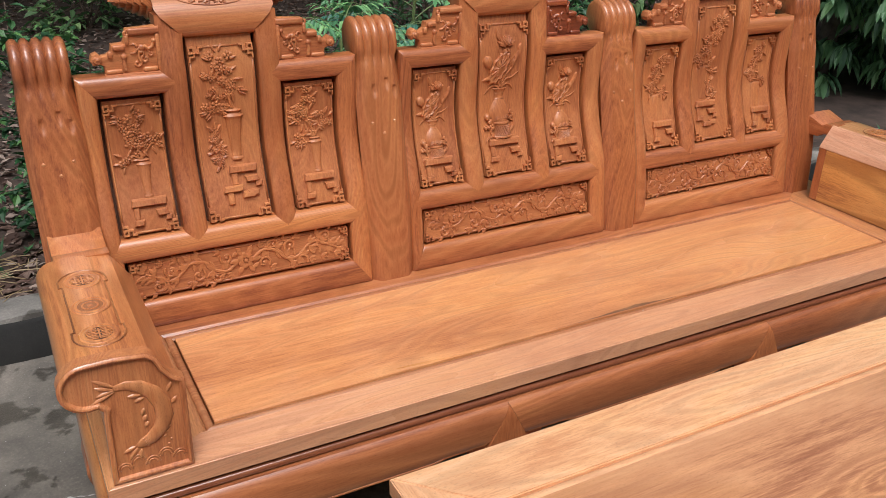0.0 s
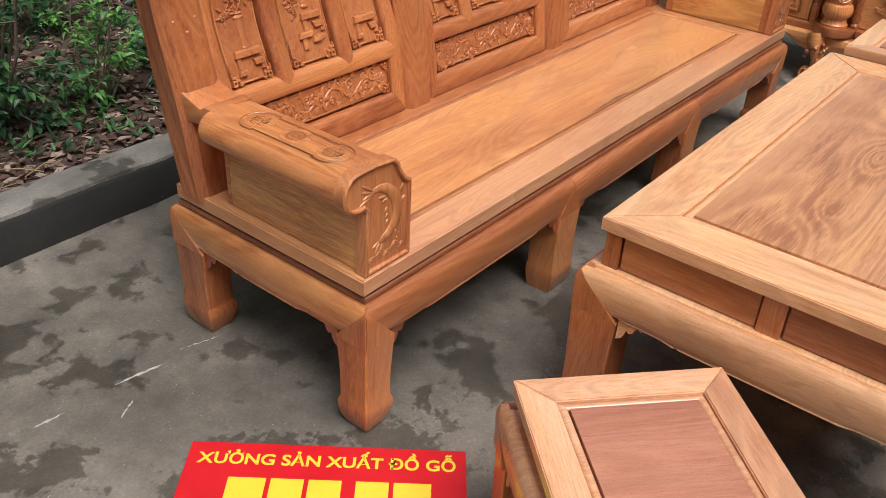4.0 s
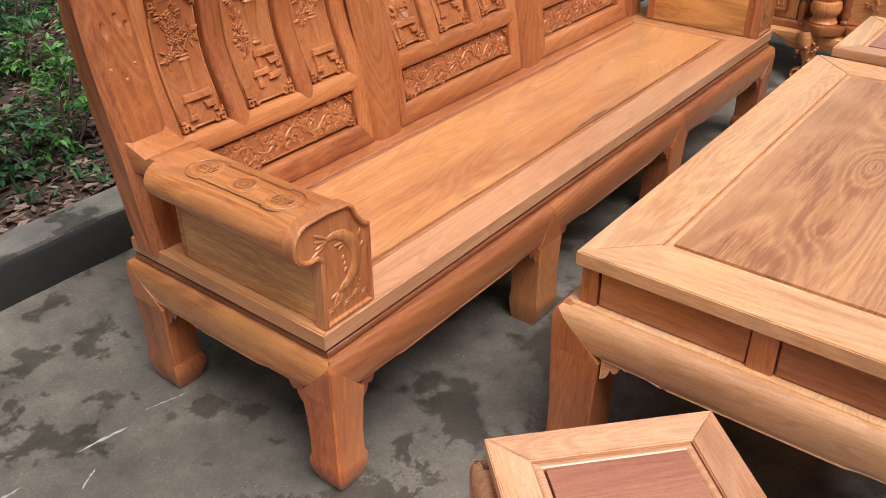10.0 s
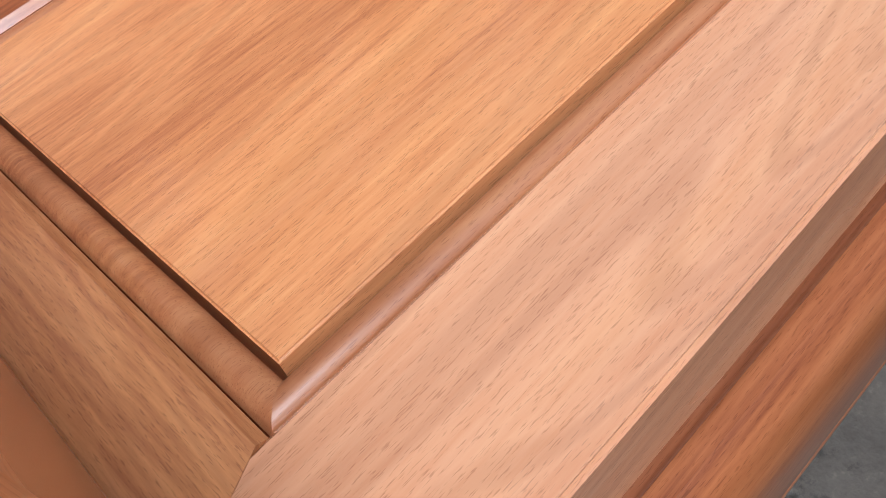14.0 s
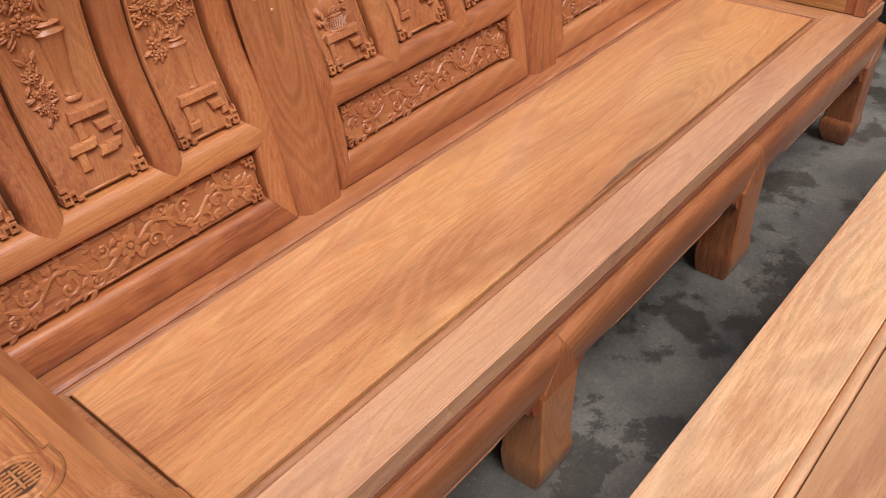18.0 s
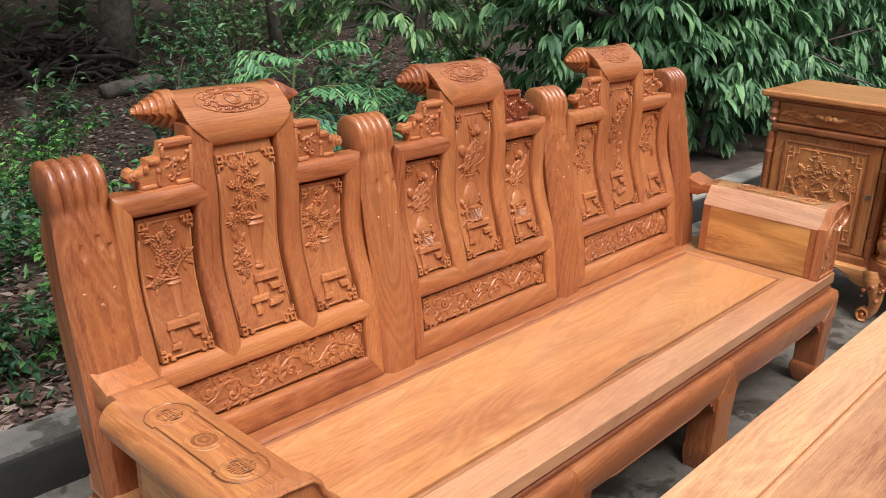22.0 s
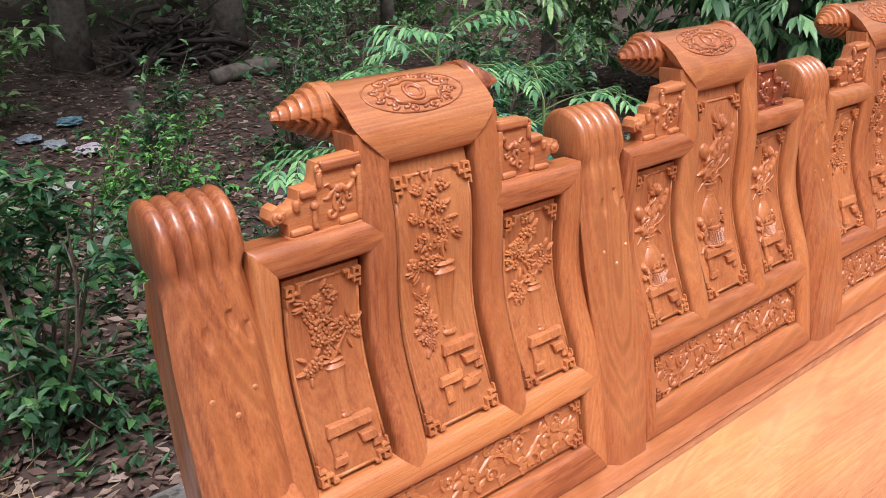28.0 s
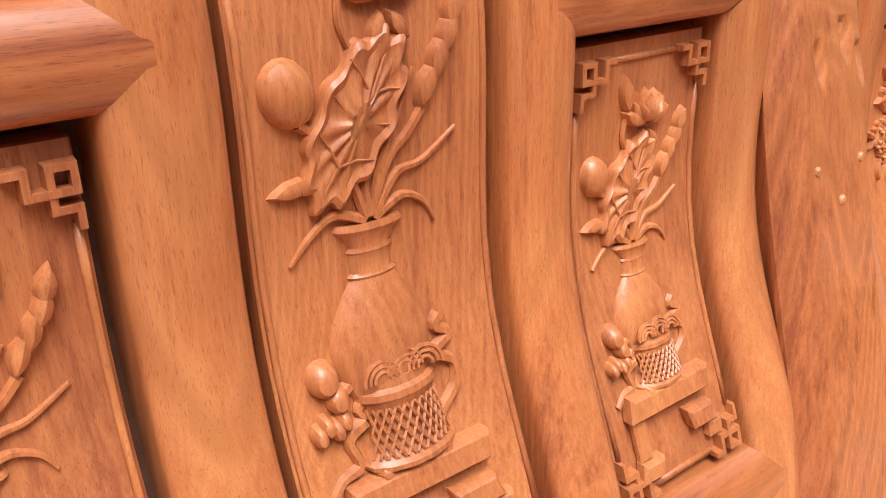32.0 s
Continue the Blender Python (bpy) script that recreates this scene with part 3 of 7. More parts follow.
# frame of each third of the back
PANEL = 0.0105
panel_obs = {}
for si, s in enumerate(SECTION):
    xl, xr = POSTS[si] + 0.056, POSTS[si + 1] - 0.056
    sl, sr = s + 0.128 - xl, xr - (s + 0.658)
    part("stile", vbar(xl, s + 0.128, 0.398, 0.952, (-1, 0.064), (-1, 0.046)), WZ, bench, smooth=50)
    part("stile", vbar(s + 0.658, xr, 0.398, 0.952, (1, 0.064), (1, 0.046)), WZ, bench, smooth=50)
    part("mullion", vbar(s + 0.2635, s + 0.3165, 0.582, 1.066, flat=0.985), WZ, bench, smooth=50)
    part("mullion", vbar(s + 0.4755, s + 0.5245, 0.582, 1.066, flat=0.985), WZ, bench, smooth=50)
    part("top_rail", hbar(xl, s + 0.288, 0.906, 0.952, cut0=(1, sl)), WX, bench, smooth=50)
    part("top_rail", hbar(s + 0.502, xr, 0.906, 0.952, cut1=(1, sr)), WX, bench, smooth=50)
    part("middle_rail", hbar(xl + 0.5 * sl, xr - 0.5 * sr, 0.557, 0.607), WX, bench, smooth=50)
    part("bottom_rail", hbar(xl, xr, 0.398, 0.462, (-1, sl), (-1, sr)), WX, bench, smooth=50)
    # added boards behind the panels, dark so the gaps look shaded
    part("back_board", bend(loft(bmesh.new(), [[(xl, 0.046, z), (xl, 0.034, z), (xr, 0.034, z), (xr, 0.046, z)] for z in (0.42 + 0.52 * k / 20 for k in range(21))])), WSHADE, bench, "added back board, coloured dark for the shade in the panel gaps")
    part("back_board", bend(loft(bmesh.new(), [[(s + 0.27, 0.046, z), (s + 0.27, 0.035, z), (s + 0.52, 0.035, z), (s + 0.52, 0.046, z)] for z in (0.93 + 0.12 * k / 6 for k in range(7))])), WSHADE, bench, "added back board, coloured dark for the shade in the panel gaps")
    for nm, x0, x1, z0, z1 in (("side", 0.1355, 0.2555, 0.6125, 0.8985), ("centre", 0.3245, 0.4680, 0.6125, 1.0185), ("side", 0.5320, 0.6505, 0.6125, 0.8985), ("low", 0.1355, 0.6505, 0.4690, 0.5505)):
        bm = bmesh.new()
        nz = 18
        loft(bm, [[(s + x0, 0.033, z), (s + x0, PANEL + 0.0012, z), (s + x0 + 0.0012, PANEL, z), (s + x1 - 0.0012, PANEL, z), (s + x1, PANEL + 0.0012, z), (s + x1, 0.033, z)] for z in (z0 + (z1 - z0) * k / nz for k in range(nz + 1))])
        bmesh.ops.recalc_face_normals(bm, faces=bm.faces)
        panel_obs[si, nm, x0] = part("carved_panel" if nm != "low" else "low_panel", bend(bm), WCARVE if nm != "low" else WVINE, bench, smooth=40)


# ---- seat ----
gx0, gx1, gy0, gy1 = 0.179, XR - 0.20, 0.083, 0.456


def seat_board(name, outline, z0, z1, m, bev=0.003):
    bm = bmesh.new()
    prism(bm, outline, 2, z0, z1)
    es = [e for e in bm.edges if all(v.co.z > z1 - 1e-5 for v in e.verts)]
    straight = [e for e in es if min(abs(e.verts[0].co.x - e.verts[1].co.x), abs(e.verts[0].co.y - e.verts[1].co.y)) < 1e-5]
    inner = [e for e in straight if name.endswith("_rail") and all(gx0 - 0.002 < v.co.x < gx1 + 0.002 and gy0 - 0.002 < v.co.y < gy1 + 0.002 for v in e.verts)]
    outer = [e for e in straight if e not in inner]
    bmesh.ops.bevel(bm, geom=outer, offset=bev, segments=3, affect="EDGES")
    inner = [e for e in inner if e.is_valid]
    if inner:
        bmesh.ops.bevel(bm, geom=inner, offset=0.0050, segments=1, affect="EDGES")
    return part(name, bm, m, bench, smooth=30)


X0 = -0.012
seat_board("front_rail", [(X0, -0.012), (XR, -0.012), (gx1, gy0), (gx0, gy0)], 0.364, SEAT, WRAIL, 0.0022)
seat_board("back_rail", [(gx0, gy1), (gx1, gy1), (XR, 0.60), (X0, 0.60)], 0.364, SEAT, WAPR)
seat_board("end_rail", [(X0, -0.0108), (gx0 - 0.0009, gy0), (gx0 - 0.0009, gy1), (X0, 0.5988)], 0.364, SEAT - 0.0003, WSEATY)
seat_board("end_rail", [(gx1 + 0.0009, gy0), (XR, -0.0108), (XR, 0.5988), (gx1 + 0.0009, gy1)], 0.364, SEAT - 0.0003, WSEATY)
# rounded bead round the sunk panel
bw = 0.017


def bead_ring(x0, x1, y0, y1, m, parent, z=SEAT, bwf=bw):
    corner = [(x0, y0), (x1, y0), (x1, y1), (x0, y1)]
    inn = [(x0 + bw, y0 + bwf), (x1 - bw, y0 + bwf), (x1 - bw, y1 - bw), (x0 + bw, y1 - bw)]
    for k in range(4):
        a, b, c, d = corner[k], corner[(k + 1) % 4], inn[(k + 1) % 4], inn[k]
        bm = bmesh.new()
        rows_ = []
        for t in range(13):
            f = t / 12
            h = z - 0.0085 + 0.0060 * max(0.0, math.sin(math.pi * f)) ** 0.6
            rows_.append([Vector((p[0] + (q[0] - p[0]) * f, p[1] + (q[1] - p[1]) * f, h)) for p, q in ((a, d), (b, c))])
        vs = [[bm.verts.new(p) for p in r] for r in rows_]
        for r0, r1 in zip(vs, vs[1:]):
            bm.faces.new((r0[0], r0[1], r1[1], r1[0]))
        part("bead", bm, m, parent, smooth="all")


bead_ring(gx0, gx1, gy0, gy1, WBEAD, bench, bwf=0.016)
e = bw + 0.0025
seat_board("seat_panel", [(gx0 + e, gy0 + 0.0185), (gx1 - e, gy0 + 0.0185), (gx1 - e, gy1 - e), (gx0 + e, gy1 - e)], 0.37, SEAT - 0.001, WSEAT, 0.0012)
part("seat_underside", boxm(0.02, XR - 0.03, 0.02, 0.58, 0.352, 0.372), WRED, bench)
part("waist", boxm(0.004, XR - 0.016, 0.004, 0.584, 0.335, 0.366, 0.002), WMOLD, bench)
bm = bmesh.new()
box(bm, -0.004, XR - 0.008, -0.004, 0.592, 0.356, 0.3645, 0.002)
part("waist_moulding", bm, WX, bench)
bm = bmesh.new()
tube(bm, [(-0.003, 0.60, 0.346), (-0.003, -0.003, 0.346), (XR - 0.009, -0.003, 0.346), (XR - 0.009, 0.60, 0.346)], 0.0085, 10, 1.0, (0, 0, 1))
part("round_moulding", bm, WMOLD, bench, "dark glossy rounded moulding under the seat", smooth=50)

# apron and legs: u runs along the side, o outwards, z up
APRON = [(-0.010, 0.336), (0.010, 0.338), (0.019, 0.331), (0.024, 0.315), (0.025, 0.295), (0.022, 0.265), (0.016, 0.235)]


def scallop(d):
    """Height of the apron's lower edge at a distance from the leg."""
    if d < 0.10:
        return 0.2475 - 0.002 * d / 0.10
    if d < 0.125:
        return 0.2455 - 0.0055 * (d - 0.10) / 0.025
    return 0.240


def apron(place, u0, u1, m, parent, miter0=0.0, miter1=0.0, zs=1.0, z_off=0.0, n=46, sc=scallop):
    bm = bmesh.new()
    rings, lip = [], []
    for k in range(n + 1):
        f = k / n
        ring = []
        zb = sc(min(f, 1 - f) * (u1 - u0))
        pts = APRON[:-1] + [(0.020, 0.5 * (0.265 + zb) - 0.005), (0.016, zb), (-0.006, zb), (-0.010, 0.30)]
        for o, z in pts:
            t = max(0.0, min(1.0, (z - 0.236) / 0.10))
            # corner mitres follow the swell of the neighbouring side
            ca = (o - (0.022 if miter0 > 0.085 else 0.015)) if miter0 > 0.065 else 0.0
            cb = (o - (0.022 if miter1 > 0.085 else 0.015)) if miter1 > 0.065 else 0.0
            a, b = u0 - (miter0 + ca) * t, u1 + (miter1 + cb) * t
            ring.append(place(a + (b - a) * f, o, z + z_off))
        rings.append(ring)
        lip.append(place(u0 + (u1 - u0) * f, 0.0165, zb + 0.002 + z_off))
    loft(bm, rings)
    tube(bm, lip, 0.0035, 6)
    bmesh.ops.recalc_face_normals(bm, faces=bm.faces)
    return part("apron", bm, m, parent, smooth=40)


def leg(cx0, cx1, cy0, cy1, m, parent, sx=0, sy=0, top=0.335, sh=1.0):
    """A square leg with a hoof foot. sx, sy: which side is the outer one (-1, 1), or 0."""
    bm = bmesh.new()
    rings = []
    for z, ins, out in ((0.0, 0.017, 0.015), (0.008, 0.012, 0.010), (0.022, 0.006, 0.005), (0.038, 0.001, 0.001), (0.050, 0.0, 0.0), (0.058, 0.002, 0.001), (0.066, 0.007, 0.003), (0.12, 0.007, 0.0035), (0.17, 0.005, 0.002), (0.215, 0.002, 0.0005), (0.2362, 0.0, 0.0)):
        z = z * top / 0.335 if z > 0.07 else GZ + z * (0.07 - GZ) / 0.07
        a = cx0 + (out if sx < 0 else ins * sh)
        b = cx1 - (out if sx > 0 else ins * sh)
        c = cy0 + (out if sy < 0 else ins * sh)
        d = cy1 - (out if sy > 0 else ins * sh)
        ch = 0.004
        rings.append([(a + ch, c, z), (b - ch, c, z), (b, c + ch, z), (b, d - ch, z), (b - ch, d, z), (a + ch, d, z), (a, d - ch, z), (a, c + ch, z)])
    loft(bm, rings)
    bmesh.ops.recalc_face_normals(bm, faces=bm.faces)
    return part("leg", bm, m, parent, smooth=25)


def leg_top(place, u0, u1, m, parent, apex):
    """The mitred head of a leg that rises into the apron; apex 0 .. 1 across it."""
    bm = bmesh.new()
    rings = []
    for o, z in list(reversed(APRON)) + [(-0.008, 0.336)]:
        t = max(0.0, min(1.0, (z - 0.236) / 0.10))
        if z < 0.31:
            o = max(o, 0.0238)
        e0 = u0 + (max(0.0, 0.0225 - o) if apex == 0.0 else 0.0)
        e1 = u1 - (max(0.0, 0.0225 - o) if apex == 1.0 else 0.0)
        ua = e0 + (e1 - e0) * apex * t
        ub = e1 - (e1 - e0) * (1 - apex) * t
        rings.append([place(ua + 0.0006, o + 0.0003, z), place(ub - 0.0006, o + 0.0003, z), place(ub - 0.0006, -0.01, z), place(ua + 0.0006, -0.01, z)])
    loft(bm, rings)
    bmesh.ops.recalc_face_normals(bm, faces=bm.faces)
    return part("leg_head", bm, m, parent, smooth=40)


def bracket(place, u, s, m, parent, z=0.250):
    """A small cut scroll below the apron beside a leg; s: the way it points."""
    out = [(0, 0.004), (0.062, 0.004), (0.060, -0.008), (0.052, -0.013), (0.046, -0.008), (0.040, -0.012), (0.036, -0.024), (0.028, -0.030), (0.020, -0.024), (0.018, -0.036), (0.012, -0.048), (0.0, -0.056)]
    bm = bmesh.new()
    f = [bm.verts.new(place(u + s * a, 0.013, z + b)) for a, b in out]
    g = [bm.verts.new(place(u + s * a, -0.010, z + b)) for a, b in out]
    bm.faces.new(f), bm.faces.new(list(reversed(g)))
    for k in range(len(out)):
        bm.faces.new((f[k], g[k], g[(k + 1) % len(out)], f[(k + 1) % len(out)]))
    bmesh.ops.recalc_face_normals(bm, faces=bm.faces)
    return part("carved_bracket", bm, m, parent)


def front(u, o, z):
    return (u, -0.008 - o, z)


def back_side(u, o, z):
    return (u, 0.600 + o, z)


def left_side(u, o, z):
    return (-0.002 - o, u, z)


def right_side(u, o, z):
    return (XR - 0.002 + o, u, z)


LEGX = [(-0.024, 0.068), (0.734, 0.838), (1.504, 1.608), (XR - 0.070, XR + 0.022)]
for k, (a, b) in enumerate(LEGX):
    sx = -1 if k == 0 else (1 if k == 3 else 0)
    leg(a, b, -0.032, 0.062, WZ, bench, sx, -1, sh=1.0 if sx else 0.35)
    leg(a, b, 0.512, 0.624, WZ, bench, sx, 1, sh=1.0 if sx else 0.35)
    ap = {0: 0.0, 3: 1.0}.get(k, 0.5)
    leg_top(front, a, b, WZ, bench, ap)
    leg_top(back_side, a, b, WZ, bench, ap)
    for pl in (front, back_side):
        if k < 3:
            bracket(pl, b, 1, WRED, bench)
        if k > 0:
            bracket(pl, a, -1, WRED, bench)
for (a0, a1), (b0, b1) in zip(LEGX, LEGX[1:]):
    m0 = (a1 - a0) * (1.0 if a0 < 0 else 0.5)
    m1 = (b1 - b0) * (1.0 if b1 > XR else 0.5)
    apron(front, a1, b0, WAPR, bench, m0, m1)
    apron(back_side, a1, b0, WX, bench, m0, m1)
for pl in (left_side, right_side):
    apron(pl, 0.062, 0.512, WARMS, bench, 0.092, 0.112)
    leg_top(pl, -0.030, 0.062, WZ, bench, 0.0)
    leg_top(pl, 0.512, 0.624, WZ, bench, 1.0)
    bracket(pl, 0.062, 1, WRED, bench)
    bracket(pl, 0.512, -1, WRED, bench)


# ---- arms ----
def arm_outline():
    o = [(0.136, 0.402), (0.136, 0.580), (0.118, 0.592), (0.104, 0.612), (0.096, 0.632), (0.080, 0.645)]
    o += [(0.03, 0.650), (-0.01, 0.649)]
    o += [(p, q) for p, q in arc(-0.016, 0.604, 0.045, 90, 285, 12)]
    o += [(0.004, 0.552), (0.002, 0.54), (0.000, 0.402)]
    return o


def arm(mirror):
    f = (lambda x: XR - 0.012 - x) if mirror else (lambda x: x)
    ol = [(f(x), z) for x, z in arm_outline()]
    bm = bmesh.new()
    prism(bm, ol, 1, -0.006, 0.020)
    def face():
        return [fc for fc in bm.faces if len(fc.verts) > 6 and fc.calc_center_median().y < 0.010]
    for thick, deep in ((0.0008, 0.0), (0.0018, 0.0022), (0.0026, 0.0012), (0.0026, -0.0010), (0.0016, -0.0030), (0.0006, -0.0034)):
        bmesh.ops.inset_region(bm, faces=face(), thickness=thick, depth=deep, use_even_offset=True)
    plate = part("arm_front", bm, WPLATE, bench, smooth=38)
    # the arm's body: rounded outside, chamfered inside, open panels below
    body = [(0.128, 0.4015), (0.128, 0.572), (0.088, 0.632), (0.03, 0.638), (-0.008, 0.637)]
    body += arc(-0.014, 0.598, 0.038, 90, 270, 12) + [(0.006, 0.556), (0.012, 0.54), (0.012, 0.4015)]
    bm = bmesh.new()
    prism(bm, [(f(x), z) for x, z in body], 1, 0.020, 0.432)
    part("arm_body", bm, WARMR if mirror else WARM, bench, smooth=20)
    bm = box(bmesh.new(), min(f(0.009), f(0.018)), max(f(0.009), f(0.018)), 0.420, 0.4335, 0.4015, 0.552, 0.002)
    part("arm_stile", bm, WARMR if mirror else WARMS, bench)
    # the outer side is a streaked board under the roll
    part("arm_panel", boxm(min(f(0.0098), f(0.018)), max(f(0.0098), f(0.018)), 0.0205, 0.4195, 0.4020, 0.5385, 0.0008), WSTREAK, bench, "yellow streaked board")
    if mirror:
        # the inner side: a streaked board between two stiles, a sloping board with pink sheen painted in over it
        part("arm_panel", boxm(f(0.1305), f(0.124), 0.046, 0.405, 0.4020, 0.5710, 0.0008), WSTREAK, bench, "yellow streaked board")
        for y0, y1 in ((0.0205, 0.0455), (0.4055, 0.4320)):
            part("arm_stile", boxm(f(0.1312), f(0.124), y0, y1, 0.4020, 0.5715, 0.001), WZ, bench)
        bm = bmesh.new()
        prism(bm, [(f(0.1318), 0.5722), (f(0.1310), 0.5765), (f(0.0915), 0.6355), (f(0.0870), 0.6375), (f(0.0850), 0.6330), (f(0.120), 0.5722)], 1, 0.0202, 0.4322)
        part("arm_slope", bm, WSHEEN, bench, "smooth sloping board, coloured pale pink for its sheen", smooth=25)
    # block that joins the arm to the post
    bm = bmesh.new()
    prism(bm, [(0.425, 0.600), (0.425, 0.637), (0.455, 0.637), (0.470, 0.628), (0.535, 0.650), (0.535, 0.585), (0.48, 0.588), (0.455, 0.602)], 0, min(f(-0.016), f(0.092)), max(f(-0.016), f(0.092)), bev=0.004)
    part("arm_block", bm, WY, bench, smooth=30)
    # three round medallions on the top, in a sunk cartouche line
    for k, y in enumerate((0.318, 0.210, 0.103)):
        r = 0.027
        cx = f(0.024)
        bm = bmesh.new()
        lathe(bm, [(r * 0.80, 0.6365), (r * 0.82, 0.6388), (r * 0.88, 0.6393), (r * 0.94, 0.6388), (r * 0.96, 0.6384), (r * 1.08, 0.6384), (r * 1.12, 0.6391), (r * 1.20, 0.6391), (r * 1.26, 0.6378)], (cx, y, 0), 32)
        med = part("medallion", bm, WARM, bench, "carved round medallion", smooth=40)
        # ground disc coloured dark for the shade between the lattice bars
        bm = bmesh.new()
        lathe(bm, [(r * 0.81, 0.6370), (r * 0.81, 0.6383), (0.0002, 0.6384)], (cx, y, 0), 28)
        part("medallion_ground", bm, WSHADE if k != 1 else WARMD, med)
        if k != 1:
            for q in range(-3, 4):
                h = math.sqrt(max(0.0, 1 - (q / 4.2) ** 2)) * r * 0.80
                yy = y + q * r * 0.20
                gaps = ((-h, h),) if q % 2 == 0 else ((-h, -h * 0.18), (h * 0.18, h))
                for a, b in gaps:
                    part("lattice_bar", boxm(cx + a, cx + b, yy - 0.0014, yy + 0.0014, 0.6375, 0.6393), WARM, med)
            for u in (-0.42, 0.0, 0.42):
                part("lattice_bar", boxm(cx + u * r - 0.0013, cx + u * r + 0.0013, y - 0.62 * r, y + 0.62 * r, 0.6375, 0.63915), WARM, med)
        else:
            bm = bmesh.new()
            lathe(bm, [(0.0115, 0.6376), (0.012, 0.6391), (0.0135, 0.6394), (0.015, 0.6391), (0.0155, 0.6376)], (cx, y, 0), 24)
            part("ring", bm, WARM, med, smooth=40)
            part("hub", boxm(cx - 0.0045, cx + 0.0045, y - 0.0045, y + 0.0045, 0.6376, 0.6392, 0.0008), WARM, med)
    bm = bmesh.new()
    cx = f(0.024)
    loop = []
    for y, sg in ((0.318, 1), (0.103, -1)):
        half = [(0.037, y - sg * 0.030), (0.037, y - sg * 0.018), (0.043, y - sg * 0.018)] + [(0.043 * math.cos(a), y + sg * 0.043 * math.sin(a)) for a in (-0.2 + (math.pi + 0.4) * q / 16 for q in range(17))] + [(-0.043, y - sg * 0.018), (-0.037, y - sg * 0.018), (-0.037, y - sg * 0.030)]
        loop += half if sg > 0 else half[::-1]
    tube(bm, [(cx + u, v, 0.6380) for u, v in loop + loop[:1]], 0.0016, 6, 0.7, (0, 0, 1))
    part("cartouche_line", bm, WARMD, bench)
    return plate


arm_l = arm(False)
arm_r = arm(True)


# ---- tea table ----
table = thing("tea_table", "large low hardwood tea table with a figured panel top", "table")
TX0, TX1, TY0, TY1, TZ = 0.366, 1.796, -1.085, -0.327, 0.523


def framed_top(x0, x1, y0, y1, z, th, bwid, parent, mx, my, mp, ob_at=None):
    a0, a1, c0, c1 = x0 + bwid, x1 - bwid, y0 + bwid, y1 - bwid
    res = []
    for nm, ol, m, dz in (("top_rail", [(x0, y1), (a0, c1), (a1, c1), (x1, y1)], mx, 0), ("top_rail", [(x0, y0), (x1, y0), (a1, c0), (a0, c0)], mx, 0),
                          ("top_end", [(x0, y0 + 0.0006), (a0, c0 + 0.0006), (a0, c1 - 0.0006), (x0, y1 - 0.0006)], my, 0.0003), ("top_end", [(x1, y0 + 0.0006), (x1, y1 - 0.0006), (a1, c1 - 0.0006), (a1, c0 + 0.0006)], my, 0.0003)):
        bm = bmesh.new()
        prism(bm, ol, 2, z - th, z - dz)
        es = [ed for ed in bm.edges if all(v.co.z > z - 0.001 for v in ed.verts)]
        bmesh.ops.bevel(bm, geom=es, offset=0.0022, segments=2, affect="EDGES")
        res.append(part(nm, bm, m, parent))
    return a0, a1, c0, c1


a0, a1, c0, c1 = framed_top(TX0, TX1, TY0, TY1, TZ, 0.030, 0.118, table, WTAB, WTABY, WFIG)
bead_ring(a0 + 0.0005, a1 - 0.0005, c0 + 0.0005, c1 - 0.0005, WTAB, table, TZ)
bm = prism(bmesh.new(), [(a0 + e, c0 + e), (a1 - e, c0 + e), (a1 - e, c1 - e), (a0 + e, c1 - e)], 2, TZ - 0.025, TZ - 0.001)
part("table_panel", bm, WFIG, table, "panel with swirling dark figure")
part("waist", boxm(TX0 + 0.028, TX1 - 0.028, TY0 + 0.028, TY1 - 0.028, 0.40, TZ - 0.028), WTABY, table)
TM = (TY0 + TY1) / 2 + 0.008
for xs in (TX0 + 0.020, TX1 - 0.020):
    for y, w in ((TY0 + 0.033, 0.020), (TM, 0.024), (TY1 - 0.029, 0.018)):
        part("waist_post", boxm(xs - 0.012, xs + 0.012, y - w, y + w, 0.402, TZ - 0.029, 0.002), WZ, table)
    for y0_, y1_ in ((TY0 + 0.056, TM - 0.027), (TM + 0.027, TY1 - 0.050)):
        part("waist_panel", boxm(xs - 0.007, xs + 0.007, y0_, y1_, 0.409, TZ - 0.033, 0.003), WFIGY, table)
for ys in (TY0 + 0.020, TY1 - 0.020):
    for x in (TX0 + 0.045, TX0 + 0.37, TX0 + 0.715, TX1 - 0.37, TX1 - 0.045):
        part("waist_post", boxm(x - 0.024, x + 0.024, ys - 0.012, ys + 0.012, 0.402, TZ - 0.029, 0.002), WZ, table)
    for x0_, x1_ in ((TX0 + 0.072, TX0 + 0.343), (TX0 + 0.397, TX0 + 0.688), (TX0 + 0.742, TX1 - 0.397), (TX1 - 0.343, TX1 - 0.072)):
        part("waist_panel", boxm(x0_, x1_, ys - 0.007, ys + 0.007, 0.412, TZ - 0.036, 0.003), WFIG, table)
TOFF = 0.066
tplaces = [(lambda u, o, z: (TX0 - 0.004 - o, u, z)), (lambda u, o, z: (TX1 + 0.004 + o, u, z)), (lambda u, o, z: (u, TY0 - 0.004 - o, z)), (lambda u, o, z: (u, TY1 + 0.004 + o, z))]
